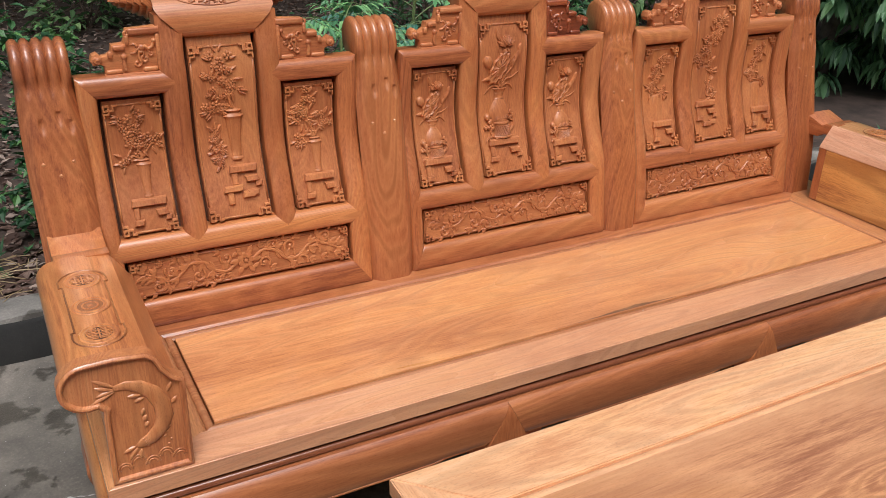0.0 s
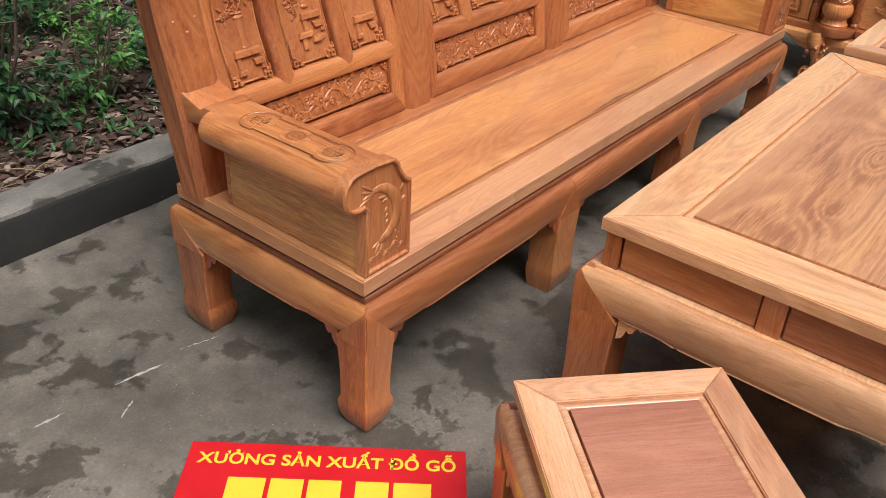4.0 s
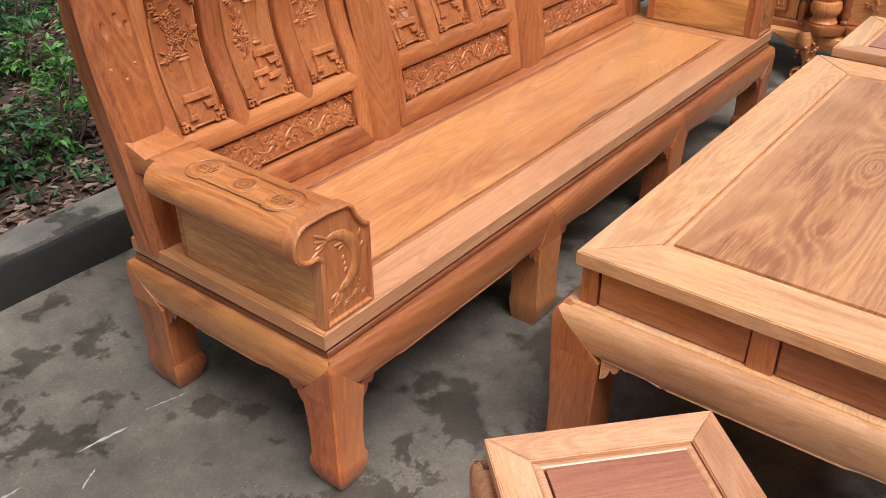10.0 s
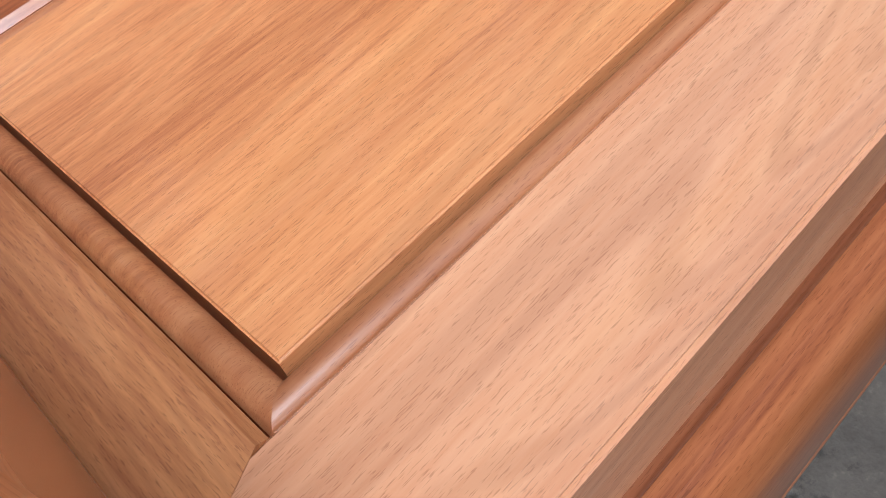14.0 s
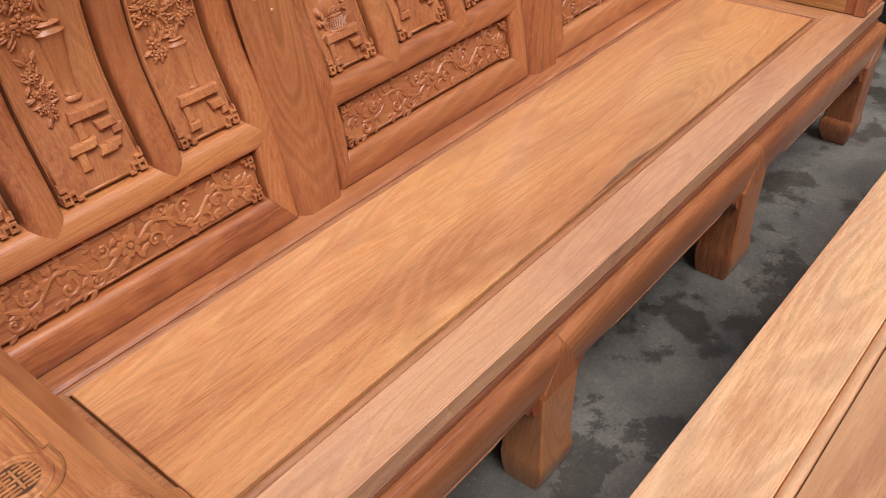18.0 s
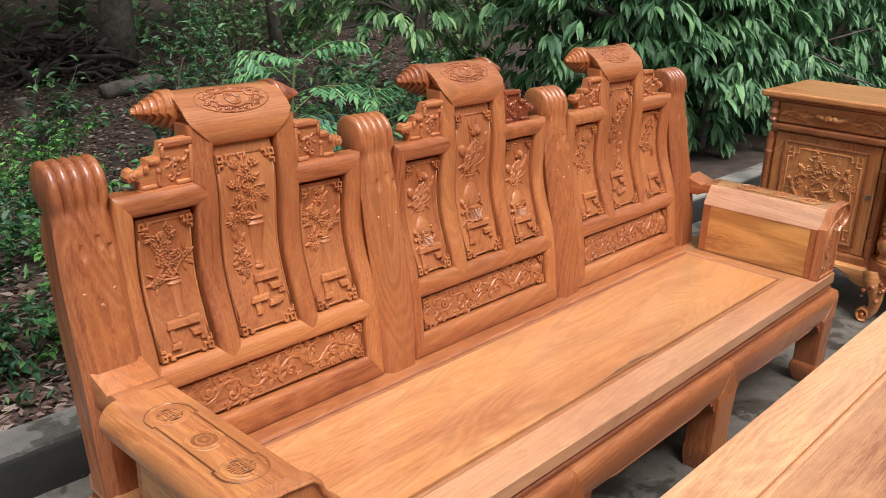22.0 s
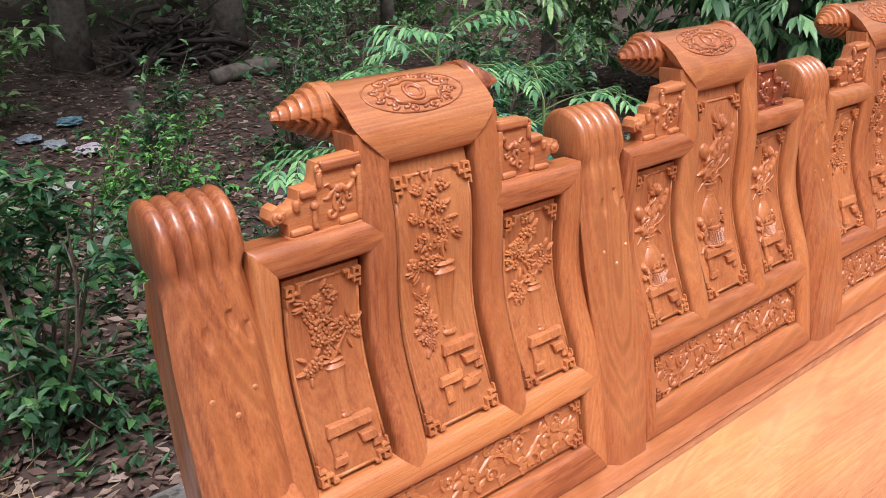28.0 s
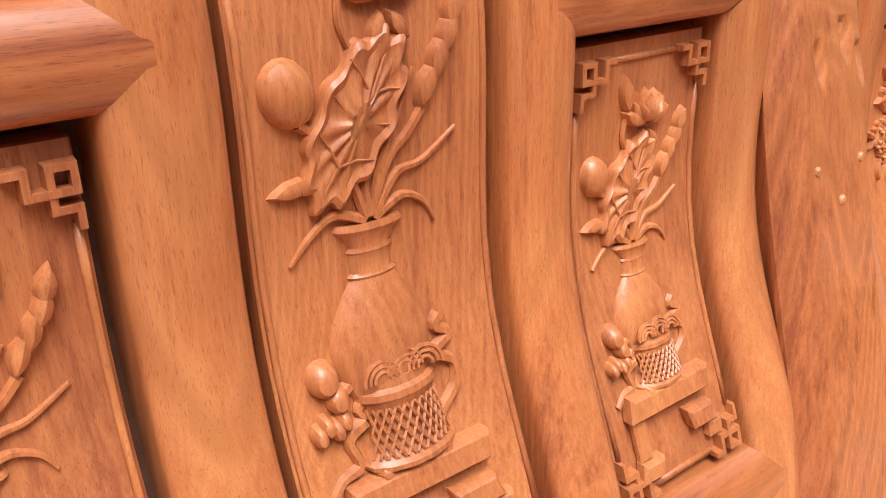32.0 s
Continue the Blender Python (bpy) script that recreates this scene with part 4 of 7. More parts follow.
for k, pl in enumerate(tplaces):
    u0, u1 = ((TY0, TY1), (TX0, TX1))[k // 2]
    lo, hi = u0 - 0.026 + 0.11, u1 + 0.026 - 0.11
    apron(pl, lo, hi, WTABY if k < 2 else WTAB, table, 0.11, 0.11, z_off=TOFF)
    up = lambda u, o, z, pl=pl: pl(u, o, z + TOFF)
    leg_top(up, lo - 0.11, lo, WZ, table, 0.0)
    leg_top(up, hi, hi + 0.11, WZ, table, 1.0)
    bracket(up, lo, 1, WTAB, table)
    bracket(up, hi, -1, WTAB, table)
for cx, sx in ((TX0, -1), (TX1, 1)):
    for cy, sy in ((TY0, -1), (TY1, 1)):
        ax, bx = (cx - 0.028, cx + 0.082) if sx < 0 else (cx - 0.082, cx + 0.028)
        ay, by = (cy - 0.028, cy + 0.082) if sy < 0 else (cy - 0.082, cy + 0.028)
        leg(ax, bx, ay, by, WZ, table, sx, sy, top=0.335 + TOFF * 1.39)
bm = bmesh.new()
for o in (0.0,):
    box(bm, TX0 - 0.002, TX1 + 0.002, TY0 - 0.002, TY1 + 0.002, 0.398, 0.407, 0.003)
part("waist_moulding", bm, WTAB, table)


# ---- stools ----
def stool_at(m, name, label):
    st = thing(name, label, "stool", group="stools beside the tea table")
    h, H = 0.1975, 0.386
    a0, a1, c0, c1 = framed_top(-h, h, -h, h, H, 0.026, 0.062, st, WSTF, WSTFY, WSTOOL)
    bead_ring(a0 + 0.0005, a1 - 0.0005, c0 + 0.0005, c1 - 0.0005, WSTF, st, H)
    part("seat_panel", prism(bmesh.new(), [(a0 + e, c0 + e), (a1 - e, c0 + e), (a1 - e, c1 - e), (a0 + e, c1 - e)], 2, H - 0.02, H - 0.001), WSTOOL, st)
    part("waist", boxm(-h + 0.022, h - 0.022, -h + 0.022, h - 0.022, 0.325, H - 0.024), WSTF, st)
    zo = -0.01
    for k in range(4):
        rot = Matrix.Rotation(k * math.pi / 2, 4, "Z")
        pl = lambda u, o, z, rot=rot: rot @ Vector((u, -h + 0.004 - o, z + zo))
        apron(pl, -h + 0.06, h - 0.06, WSTF, st, 0.07, 0.07, n=24)
        leg_top(pl, -h - 0.015, -h + 0.06, WZ, st, 0.0)
        leg_top(pl, h - 0.06, h + 0.015, WZ, st, 1.0)
        bracket(pl, -h + 0.06, 1, WSTF, st)
        bracket(pl, h - 0.06, -1, WSTF, st)
    for sx in (-1, 1):
        for sy in (-1, 1):
            ax, bx = sorted((sx * (h + 0.016), sx * (h - 0.06)))
            ay, by = sorted((sy * (h + 0.016), sy * (h - 0.06)))
            leg(ax, bx, ay, by, WZ, st, sx, sy, top=0.325)
    st.matrix_basis = m
    return st


stool = stool_at(pose(-0.023, -0.679, 0, 0, 0, -42.4), "stool", "square hardwood stool with a reddish panel seat")


# ---- carving on the back ----
def dome(bm, pts, c, h, base, rings=3):
    """A raised shape with a rounded face: pts is its outline round the centre c (x, z), h how far it stands out of base."""
    n = len(pts)
    prev = [bm.verts.new((x, base, z)) for x, z in pts]
    for k in range(1, rings):
        a = 0.5 * math.pi * k / rings
        s, d = math.cos(a) ** 0.8, math.sin(a)
        cur = [bm.verts.new((c[0] + (x - c[0]) * s, base - h * d, c[1] + (z - c[1]) * s)) for x, z in pts]
        for j in range(n):
            bm.faces.new((prev[j], prev[(j + 1) % n], cur[(j + 1) % n], cur[j]))
        prev = cur
    top = bm.verts.new((c[0], base - h, c[1]))
    for j in range(n):
        bm.faces.new((prev[j], prev[(j + 1) % n], top))


def oval(x, z, rx, rz, ang=0.0, n=12, point=0.0, wav=0.0, wn=7):
    ca, sa = math.cos(ang), math.sin(ang)
    out = []
    for j in range(n):
        a = 2 * math.pi * j / n
        k = 1 + wav * math.sin(wn * a)
        u, v = rx * k * math.cos(a), rz * k * math.sin(a) * (1 - point * abs(math.cos(a)) ** 3)
        out.append((x + u * ca - v * sa, z + u * sa + v * ca))
    return out


class Relief:
    """Carving in a panel's own measure: u across, v up, both from 0 to 1."""

    def __init__(self, x0, x1, z0, z1, base=0.0105):
        self.x0, self.z0, self.w, self.h, self.base = x0, z0, x1 - x0, z1 - z0, base
        self.bm = bmesh.new()
        self.lean = 0.0

    def p(self, u, v):
        u += self.lean * max(0.0, min(1.0, (0.70 - v) / 0.10))
        return self.x0 + u * self.w, self.z0 + v * self.h

    def blob(self, u, v, rx, rz, h=0.006, ang=0.0, **k):
        x, z = self.p(u, v)
        dome(self.bm, oval(x, z, rx, rz, ang, **k), (x, z), h, self.base)

    def rimmed(self, u, v, rx, rz, h, ang, wav, wn, n=90):
        """A leaf blade hollow in its middle, with a thick wavy rim and veins."""
        x, z = self.p(u, v)
        o = oval(x, z, rx, rz, ang, n=n, wav=wav, wn=wn)
        # scalloped rim, a hollow inside it, and a raised fold down the middle
        prev = [self.bm.verts.new((a, self.base, b)) for a, b in o]
        for s, d in ((0.97, 0.55), (0.88, 0.72), (0.72, 0.50), (0.45, 0.62), (0.2, 0.85)):
            cur = [self.bm.verts.new((x + (a - x) * s, self.base - h * d * (1 + 0.12 * math.sin(wn * 6.283 * k / n + 0.8)), z + (b - z) * s)) for k, (a, b) in enumerate(o)]
            for j in range(n):
                self.bm.faces.new((prev[j], prev[(j + 1) % n], cur[(j + 1) % n], cur[j]))
            prev = cur
        self.bm.faces.new(prev)
        ca, sa = math.cos(ang), math.sin(ang)
        w = lambda a, b, d: (x + a * ca - b * sa, self.base - h * d, z + a * sa + b * ca)
        tube(self.bm, [w(0, -0.9 * rz, 0.45), w(0.0, -0.3 * rz, 0.72), w(0.001, 0.3 * rz, 0.72), w(0, 0.85 * rz, 0.45)], [0.0008, 0.0014, 0.0012, 0.0006], 6)
        for t in (-0.5, -0.1, 0.3):
            for sg in (-1, 1):
                tube(self.bm, [w(0, t * rz, 0.70), w(sg * 0.4 * rx, (t + 0.14) * rz, 0.58), w(sg * 0.8 * rx, (t + 0.22) * rz, 0.66)], [0.0010, 0.0008, 0.0004], 5)

    def leaf(self, u, v, ln, w, ang, h=0.004):
        x, z = self.p(u, v)
        x, z = x + 0.5 * ln * math.cos(ang), z + 0.5 * ln * math.sin(ang)
        dome(self.bm, oval(x, z, ln / 2, w / 2, ang, n=10, point=0.75), (x, z), h, self.base, 2)

    def flower(self, u, v, r, n=5, h=0.007, turn=0.0):
        x, z = self.p(u, v)
        for k in range(n):
            a = turn + 2 * math.pi * k / n
            cx, cz = x + 0.62 * r * math.cos(a), z + 0.62 * r * math.sin(a)
            dome(self.bm, oval(cx, cz, r * 0.42, r * 0.40, a, n=8), (cx + 0.1 * r * math.cos(a), cz + 0.1 * r * math.sin(a)), h * 0.8, self.base, 2)
        dome(self.bm, oval(x, z, r * 0.30, r * 0.30, n=8), (x, z), h * 1.25, self.base, 2)

    def cluster(self, u, v, r, count, rng):
        for k in range(int(count * 1.6 + 0.5)):
            a = rng.uniform(0, 6.28)
            d = 1.1 * r * math.sqrt(rng.random()) * (0.0 if k == 0 else 1.0)
            rr = rng.uniform(0.0078, 0.0105) * (1.0 if r > 0.014 else 0.8)
            uu, vv = u + d * math.cos(a) / self.w, v + d * math.sin(a) / self.h
            self.flower(uu, vv, rr, h=rng.uniform(0.004, 0.007), turn=a)
        for k in range(count + 2):
            a = rng.uniform(0, 6.28)
            self.leaf(u + 0.75 * r * math.cos(a) / self.w, v + 0.75 * r * math.sin(a) / self.h, 0.016 + 0.2 * r, 0.0065, a + rng.uniform(-0.5, 0.5), 0.005)

    def stem(self, pts, r=0.003, r1=None):
        q = [self.p(*p) for p in pts]
        # smooth the line
        fine = []
        for k in range(len(q) - 1):
            p0, p1, p2, p3 = q[max(k - 1, 0)], q[k], q[k + 1], q[min(k + 2, len(q) - 1)]
            for s in range(6):
                t = s / 6
                fine.append(tuple(0.5 * (2 * p1[i] + (p2[i] - p0[i]) * t + (2 * p0[i] - 5 * p1[i] + 4 * p2[i] - p3[i]) * t * t + (3 * p1[i] - p0[i] - 3 * p2[i] + p3[i]) * t ** 3) for i in (0, 1)))
        fine.append(q[-1])
        n = len(fine)
        rr = [r + ((r1 if r1 is not None else r) - r) * k / (n - 1) for k in range(n)]
        tube(self.bm, [(x, self.base - 0.001, z) for x, z in fine], rr, 6, 1.1)

    def turned(self, u, v0, v1, prof, squash=0.42, n=14):
        x, _ = self.p(u, 0)
        z0, z1 = self.p(0, v0)[1], self.p(0, v1)[1]
        lathe(self.bm, [(max(1e-4, r), z0 + (z1 - z0) * t) for r, t in prof], (x, self.base, 0), n, 2, squash)

    def slab(self, u0, u1, v0, v1, h=0.009, skew=0.0, bev=0.002):
        x0, z0 = self.p(u0, v0)
        x1, z1 = self.p(u1, v1)
        prism_pts = [(x0, z0), (x1, z0), (x1 + skew, z1), (x0 + skew, z1)]
        prism(self.bm, prism_pts, 1, self.base + 0.001, self.base - h, bev=bev, seg=1)

    def done(self, name, m, parent, label="", gain=1.16):
        for v in self.bm.verts:
            v.co.y = self.base + (v.co.y - self.base) * gain
        bmesh.ops.recalc_face_normals(self.bm, faces=self.bm.faces)
        return part(name, bend(self.bm), m, parent, label, smooth=35)


def fret(x0, x1, z0, z1, parent, m, size=0.020, base=0.0105):
    """Key-pattern corners and a thin raised line round a panel."""
    t = 0.0028
    for sx, cx in ((1, x0), (-1, x1)):
        for sz, cz in ((1, z0), (-1, z1)):
            bm = bmesh.new()
            a = size
            key = [(0, 1.45), (0, 0.95), (0.5, 0.95), (0.5, 0.0), (0.0, 0.0), (0.0, 0.55), (1.0, 0.55), (1.0, 0.0), (1.45, 0.0)]
            w = 0.0021
            rings_ = []
            for k, (u, v) in enumerate(key):
                d0 = Vector(key[k]) - Vector(key[max(k - 1, 0)])
                d1 = Vector(key[min(k + 1, len(key) - 1)]) - Vector(key[k])
                d0 = d0.normalized() if d0.length else d1.normalized()
                d1 = d1.normalized() if d1.length else d0
                nu, nv = (-d0.y - d1.y, d0.x + d1.x) if d0 != d1 else (-d0.y, d0.x)
                x, z = cx + sx * (0.0020 + a * u), cz + sz * (0.0020 + a * v)
                y = base - 0.0066 - 0.00015 * k
                rings_.append([(x - sx * w * nu, base + 0.001, z - sz * w * nv), (x - sx * 0.75 * w * nu, y, z - sz * 0.75 * w * nv), (x + sx * 0.75 * w * nu, y, z + sz * 0.75 * w * nv), (x + sx * w * nu, base + 0.001, z + sz * w * nv)])
            loft(bm, rings_)
            bmesh.ops.recalc_face_normals(bm, faces=bm.faces)
            part("corner_fret", bend(bm), m, parent)
    bm = bmesh.new()
    k = size * 1.45
    for z in (z0 + 0.003, z1 - 0.003):
        tube(bm, [(x0 + k, base, z), (x1 - k, base, z)], 0.0022, 6)
    for x in (x0 + 0.003, x1 - 0.003):
        tube(bm, [(x, base, z0 + k + (z1 - z0 - 2 * k) * q / 8) for q in range(9)], 0.0022, 6)
    part("raised_line", bend(bm), m, parent, smooth="all")


def stand(r, u0, u1, v, variant=0):
    """The low carved altar stand below a vase: a slab, stepped feet, small steps beside it."""
    t = 0.0075 / r.h
    r.slab(u0, u1, v - t, v + t, 0.0095, 0.003)
    r.slab(u0 + 0.03, u0 + 0.13, v - 4.6 * t, v - t, 0.0060)
    r.slab(u0 + 0.00, u0 + 0.17, v - 6.2 * t, v - 4.6 * t, 0.0085, 0.003)
    r.slab(u1 - 0.18, u1 + 0.03, v - 4.0 * t, v - 2.2 * t, 0.0090, -0.004)
    r.slab(u1 - 0.05, u1 + 0.06, v - 5.6 * t, v - 4.0 * t, 0.0070, 0.002)
    if variant:
        r.slab(u0 + 0.16, u0 + 0.36, v - 8.4 * t, v - 6.8 * t, 0.0085, 0.004)
        r.slab(u1 - 0.20, u1 - 0.02, v - 8.0 * t, v - 6.4 * t, 0.0080, 0.003)
        if variant == 1:
            r.slab(u0 - 0.14, u0 + 0.14, v - 6.4 * t, v - 4.8 * t, 0.0090, 0.004)
            r.slab(u0 - 0.08, u0 + 0.02, v - 10.0 * t, v - 6.4 * t, 0.0060)


def plum_panel(r, rng, tall):
    """Blossom in a slim ribbed vase."""
    if tall:
        for u, v, q, c in ((0.46, 0.86, 0.026, 4), (0.45, 0.755, 0.036, 7), (0.62, 0.72, 0.022, 3), (0.34, 0.625, 0.026, 5), (0.30, 0.60, 0.018, 2)):
            r.cluster(u, v, q, c, rng)
        r.stem([(0.60, 0.60), (0.55, 0.66), (0.62, 0.70), (0.50, 0.76), (0.46, 0.85)], 0.004, 0.002)
        r.stem([(0.60, 0.60), (0.48, 0.62), (0.36, 0.61)], 0.0035, 0.002)
        u, va, vb, k = 0.60, 0.31, 0.595, 1.0
        for j, (uu, vv) in enumerate(((0.30, 0.46), (0.27, 0.425), (0.33, 0.40), (0.30, 0.37), (0.33, 0.345), (0.28, 0.33), (0.33, 0.305))):
            r.cluster(uu, vv, 0.011, 2, rng)
        r.leaf(0.30, 0.48, 0.022, 0.009, 1.5), r.leaf(0.25, 0.47, 0.02, 0.008, 2.2)
        stand(r, 0.42, 0.86, 0.262, variant=1)
    else:
        for uu, vv, q, c in ((0.40, 0.84, 0.023, 4), (0.36, 0.71, 0.026, 6), (0.78, 0.66, 0.018, 3), (0.28, 0.53, 0.015, 3), (0.55, 0.63, 0.016, 2)):
            r.cluster(uu, vv, q, c, rng)
        r.stem([(0.55, 0.52), (0.52, 0.60), (0.45, 0.66), (0.40, 0.80)], 0.0032, 0.0018)
        r.stem([(0.55, 0.53), (0.68, 0.60), (0.78, 0.65)], 0.003, 0.0018)
        r.stem([(0.54, 0.53), (0.40, 0.56), (0.30, 0.53)], 0.003, 0.0018)
        u, va, vb, k = 0.57, 0.255, 0.53, 0.72
        stand(r, 0.22, 0.84, 0.225)
    prof = [(0.013, 0.0), (0.014, 0.03), (0.010, 0.06), (0.012, 0.10)]
    for j in range(16):
        t = 0.12 + 0.70 * j / 15
        prof.append(((0.010 + 0.012 * (t - 0.1)) + (0.0010 if j % 2 else 0.0), t))
    prof += [(0.024, 0.86), (0.021, 0.88), (0.013, 0.92), (0.013, 0.94), (0.020, 0.97), (0.014, 1.0), (0.002, 1.02)]
    r.turned(u, va, vb, [(a * k, t) for a, t in prof])


def lotus_panel(r, rng, tall):
    """Lotus leaves and buds in a round-bellied vase on a basket, with a gourd and ribbons."""
    k = 1.0 if tall else 0.80
    r.lean = -0.095
    # lotus flower and bud at the top
    for j in range(7):
        a = math.pi * (0.15 + 0.7 * j / 6)
        r.leaf(0.54, 0.80, 0.030 * k, 0.013 * k, a, 0.007)
    for j in range(5):
        a = math.pi * (0.3 + 0.4 * j / 4)
        r.leaf(0.54, 0.805, 0.024 * k, 0.010 * k, a, 0.010)
    r.leaf(0.40, 0.83, 0.034 * k, 0.013 * k, 1.75, 0.006)
    r.stem([(0.40, 0.83), (0.38, 0.78), (0.44, 0.73)], 0.0018)
    r.leaf(0.54, 0.79, 0.020 * k, 0.010 * k, -1.9, 0.006), r.leaf(0.56, 0.79, 0.020 * k, 0.010 * k, -0.9, 0.006)
    # seed pod
    r.blob(0.17, 0.71, 0.014 * k, 0.017 * k, 0.008, 0.3, n=16)
    r.stem([(0.22, 0.675), (0.30, 0.66), (0.36, 0.67)], 0.003, 0.002)
    # wavy leaf, folded down its middle
    r.rimmed(0.435, 0.668, 0.0215 * k, 0.047 * k, 0.0085, -0.55, 0.075, 11)
    r.leaf(0.16, 0.595, 0.030 * k, 0.010 * k, 0.15, 0.005)
    # long bud at the side
    for j in range(4):
        r.leaf(0.70 + 0.035 * j, 0.665 + 0.030 * j, 0.026 * k, 0.012 * k, 1.15 + 0.1 * (j % 2), 0.007)
    r.stem([(0.55, 0.545), (0.62, 0.61), (0.68, 0.64), (0.72, 0.67)], 0.0026)
    # blades
    for pts in (((0.56, 0.54), (0.66, 0.59), (0.78, 0.60), (0.90, 0.635)), ((0.56, 0.54), (0.68, 0.56), (0.78, 0.545), (0.83, 0.515)), ((0.52, 0.54), (0.40, 0.555), (0.30, 0.535), (0.22, 0.505)),
                ((0.53, 0.545), (0.48, 0.60), (0.42, 0.64)), ((0.54, 0.545), (0.54, 0.60), (0.56, 0.68)), ((0.55, 0.545), (0.60, 0.62), (0.66, 0.72))):
        r.stem(pts, 0.0032 * k, 0.0010)
    # vase
    prof = [(0.012, 0.0), (0.022, 0.10), (0.029, 0.25), (0.031, 0.38), (0.027, 0.52), (0.019, 0.64), (0.0135, 0.71), (0.0150, 0.725), (0.0125, 0.74), (0.0125, 0.84), (0.014, 0.85), (0.0125, 0.87), (0.016, 0.93), (0.021, 0.97), (0.019, 1.0), (0.004, 0.985)]
    r.turned(0.54, 0.28, 0.54, [(a * k, t) for a, t in prof], 0.34)
    # basket with its lozenge weave
    prof = [(0.029, 0.0), (0.030, 0.06), (0.026, 0.12), (0.022, 0.30), (0.021, 0.55), (0.0225, 0.72), (0.026, 0.78), (0.026, 0.86), (0.022, 0.90), (0.022, 1.0)]
    r.turned(0.56, 0.225, 0.335, [(a * k, t) for a, t in prof], 0.46)
    x, _ = r.p(0.56, 0)
    za, zb = r.p(0, 0.24)[1], r.p(0, 0.30)[1]
    for s in (-1, 1):
        for j in range(-5, 6):
            pts = []
            for q in range(5):
                t = q / 4
                off = (j / 5.0) * 0.9 + s * (t - 0.5) * 0.5
                if abs(off) < 0.98:
                    rad = (0.0235 + 0.003 * (1 - t)) * k
                    pts.append((x + rad * math.sin(off * 1.25), r.base - 0.46 * rad * math.cos(off * 1.25) - 0.0004, za + (zb - za) * t))
            if len(pts) > 2:
                tube(r.bm, pts, 0.0009, 4)
    for u_, h_ in ((0.42, 0), (0.56, 0.004), (0.69, 0)):
        r.blob(u_, 0.222 - h_, 0.006 * k, 0.006 * k, 0.010, n=8)
    # overlapping scales above the basket
    for uu, vv in ((0.58, 0.34), (0.48, 0.335), (0.67, 0.335)):
        xx, zz = r.p(uu, vv)
        for q in (0.011, 0.008, 0.005):
            tube(r.bm, [(xx + q * k * math.cos(a), r.base - 0.009, zz + q * k * math.sin(a)) for a in (math.pi * j / 8 for j in range(9))], 0.0012, 5)
    # gourd, tassel and ribbons
    r.blob(0.27, 0.355, 0.009 * k, 0.010 * k, 0.009, n=14), r.blob(0.31, 0.325, 0.007 * k, 0.008 * k, 0.008, n=12)
    for j in range(4):
        r.blob(0.21 + 0.035 * j, 0.29 + 0.008 * (j % 2), 0.0045 * k, 0.006 * k, 0.008, n=9)
    r.stem([(0.34, 0.33), (0.42, 0.345), (0.44, 0.32), (0.38, 0.30), (0.44, 0.285)], 0.0035 * k, 0.0025 * k)
    r.stem([(0.40, 0.285), (0.32, 0.27), (0.34, 0.235), (0.26, 0.225), (0.20, 0.205)], 0.0038 * k, 0.0022 * k)
    r.stem([(0.80, 0.385), (0.77, 0.37), (0.83, 0.355), (0.75, 0.335), (0.83, 0.315), (0.82, 0.285), (0.74, 0.26), (0.70, 0.245)], 0.0036 * k, 0.003 * k)
    stand(r, 0.235, 0.875, 0.20) if tall else stand(r, 0.22, 0.88, 0.20)


def branch_panel(r, rng, tall):
    """A hanging blossom branch over a plain vase."""
    if tall:
        pts = [(0.62, 0.84), (0.50, 0.74), (0.36, 0.66), (0.18, 0.58), (0.42, 0.535), (0.53, 0.48)]
        for u, v, q, c in ((0.60, 0.83, 0.024, 6), (0.48, 0.745, 0.020, 4), (0.34, 0.67, 0.024, 6), (0.18, 0.59, 0.022, 5), (0.47, 0.54, 0.012, 2), (0.53, 0.475, 0.012, 2), (0.50, 0.375, 0.016, 4), (0.57, 0.30, 0.009, 2)):
            r.cluster(u, v, q, c, rng)
        stand(r, 0.08, 0.60, 0.255, variant=2)
        r.turned(0.30, 0.29, 0.52, [(0.014, 0), (0.015, 0.1), (0.018, 0.6), (0.024, 0.93), (0.018, 0.98), (0.002, 1.02)], 0.12)
    else:
        pts = [(0.55, 0.82), (0.45, 0.70), (0.36, 0.62), (0.30, 0.55), (0.60, 0.52)]
        for u, v, q, c in ((0.56, 0.82, 0.018, 4), (0.44, 0.71, 0.018, 4), (0.34, 0.61, 0.018, 4), (0.26, 0.55, 0.014, 2), (0.64, 0.53, 0.014, 3)):
            r.cluster(u, v, q, c, rng)
        stand(r, 0.24, 0.84, 0.225)
        r.turned(0.50, 0.25, 0.50, [(0.012, 0), (0.013, 0.1), (0.016, 0.6), (0.022, 0.93), (0.016, 0.98), (0.002, 1.02)], 0.12)
    r.stem(pts, 0.0032, 0.002)


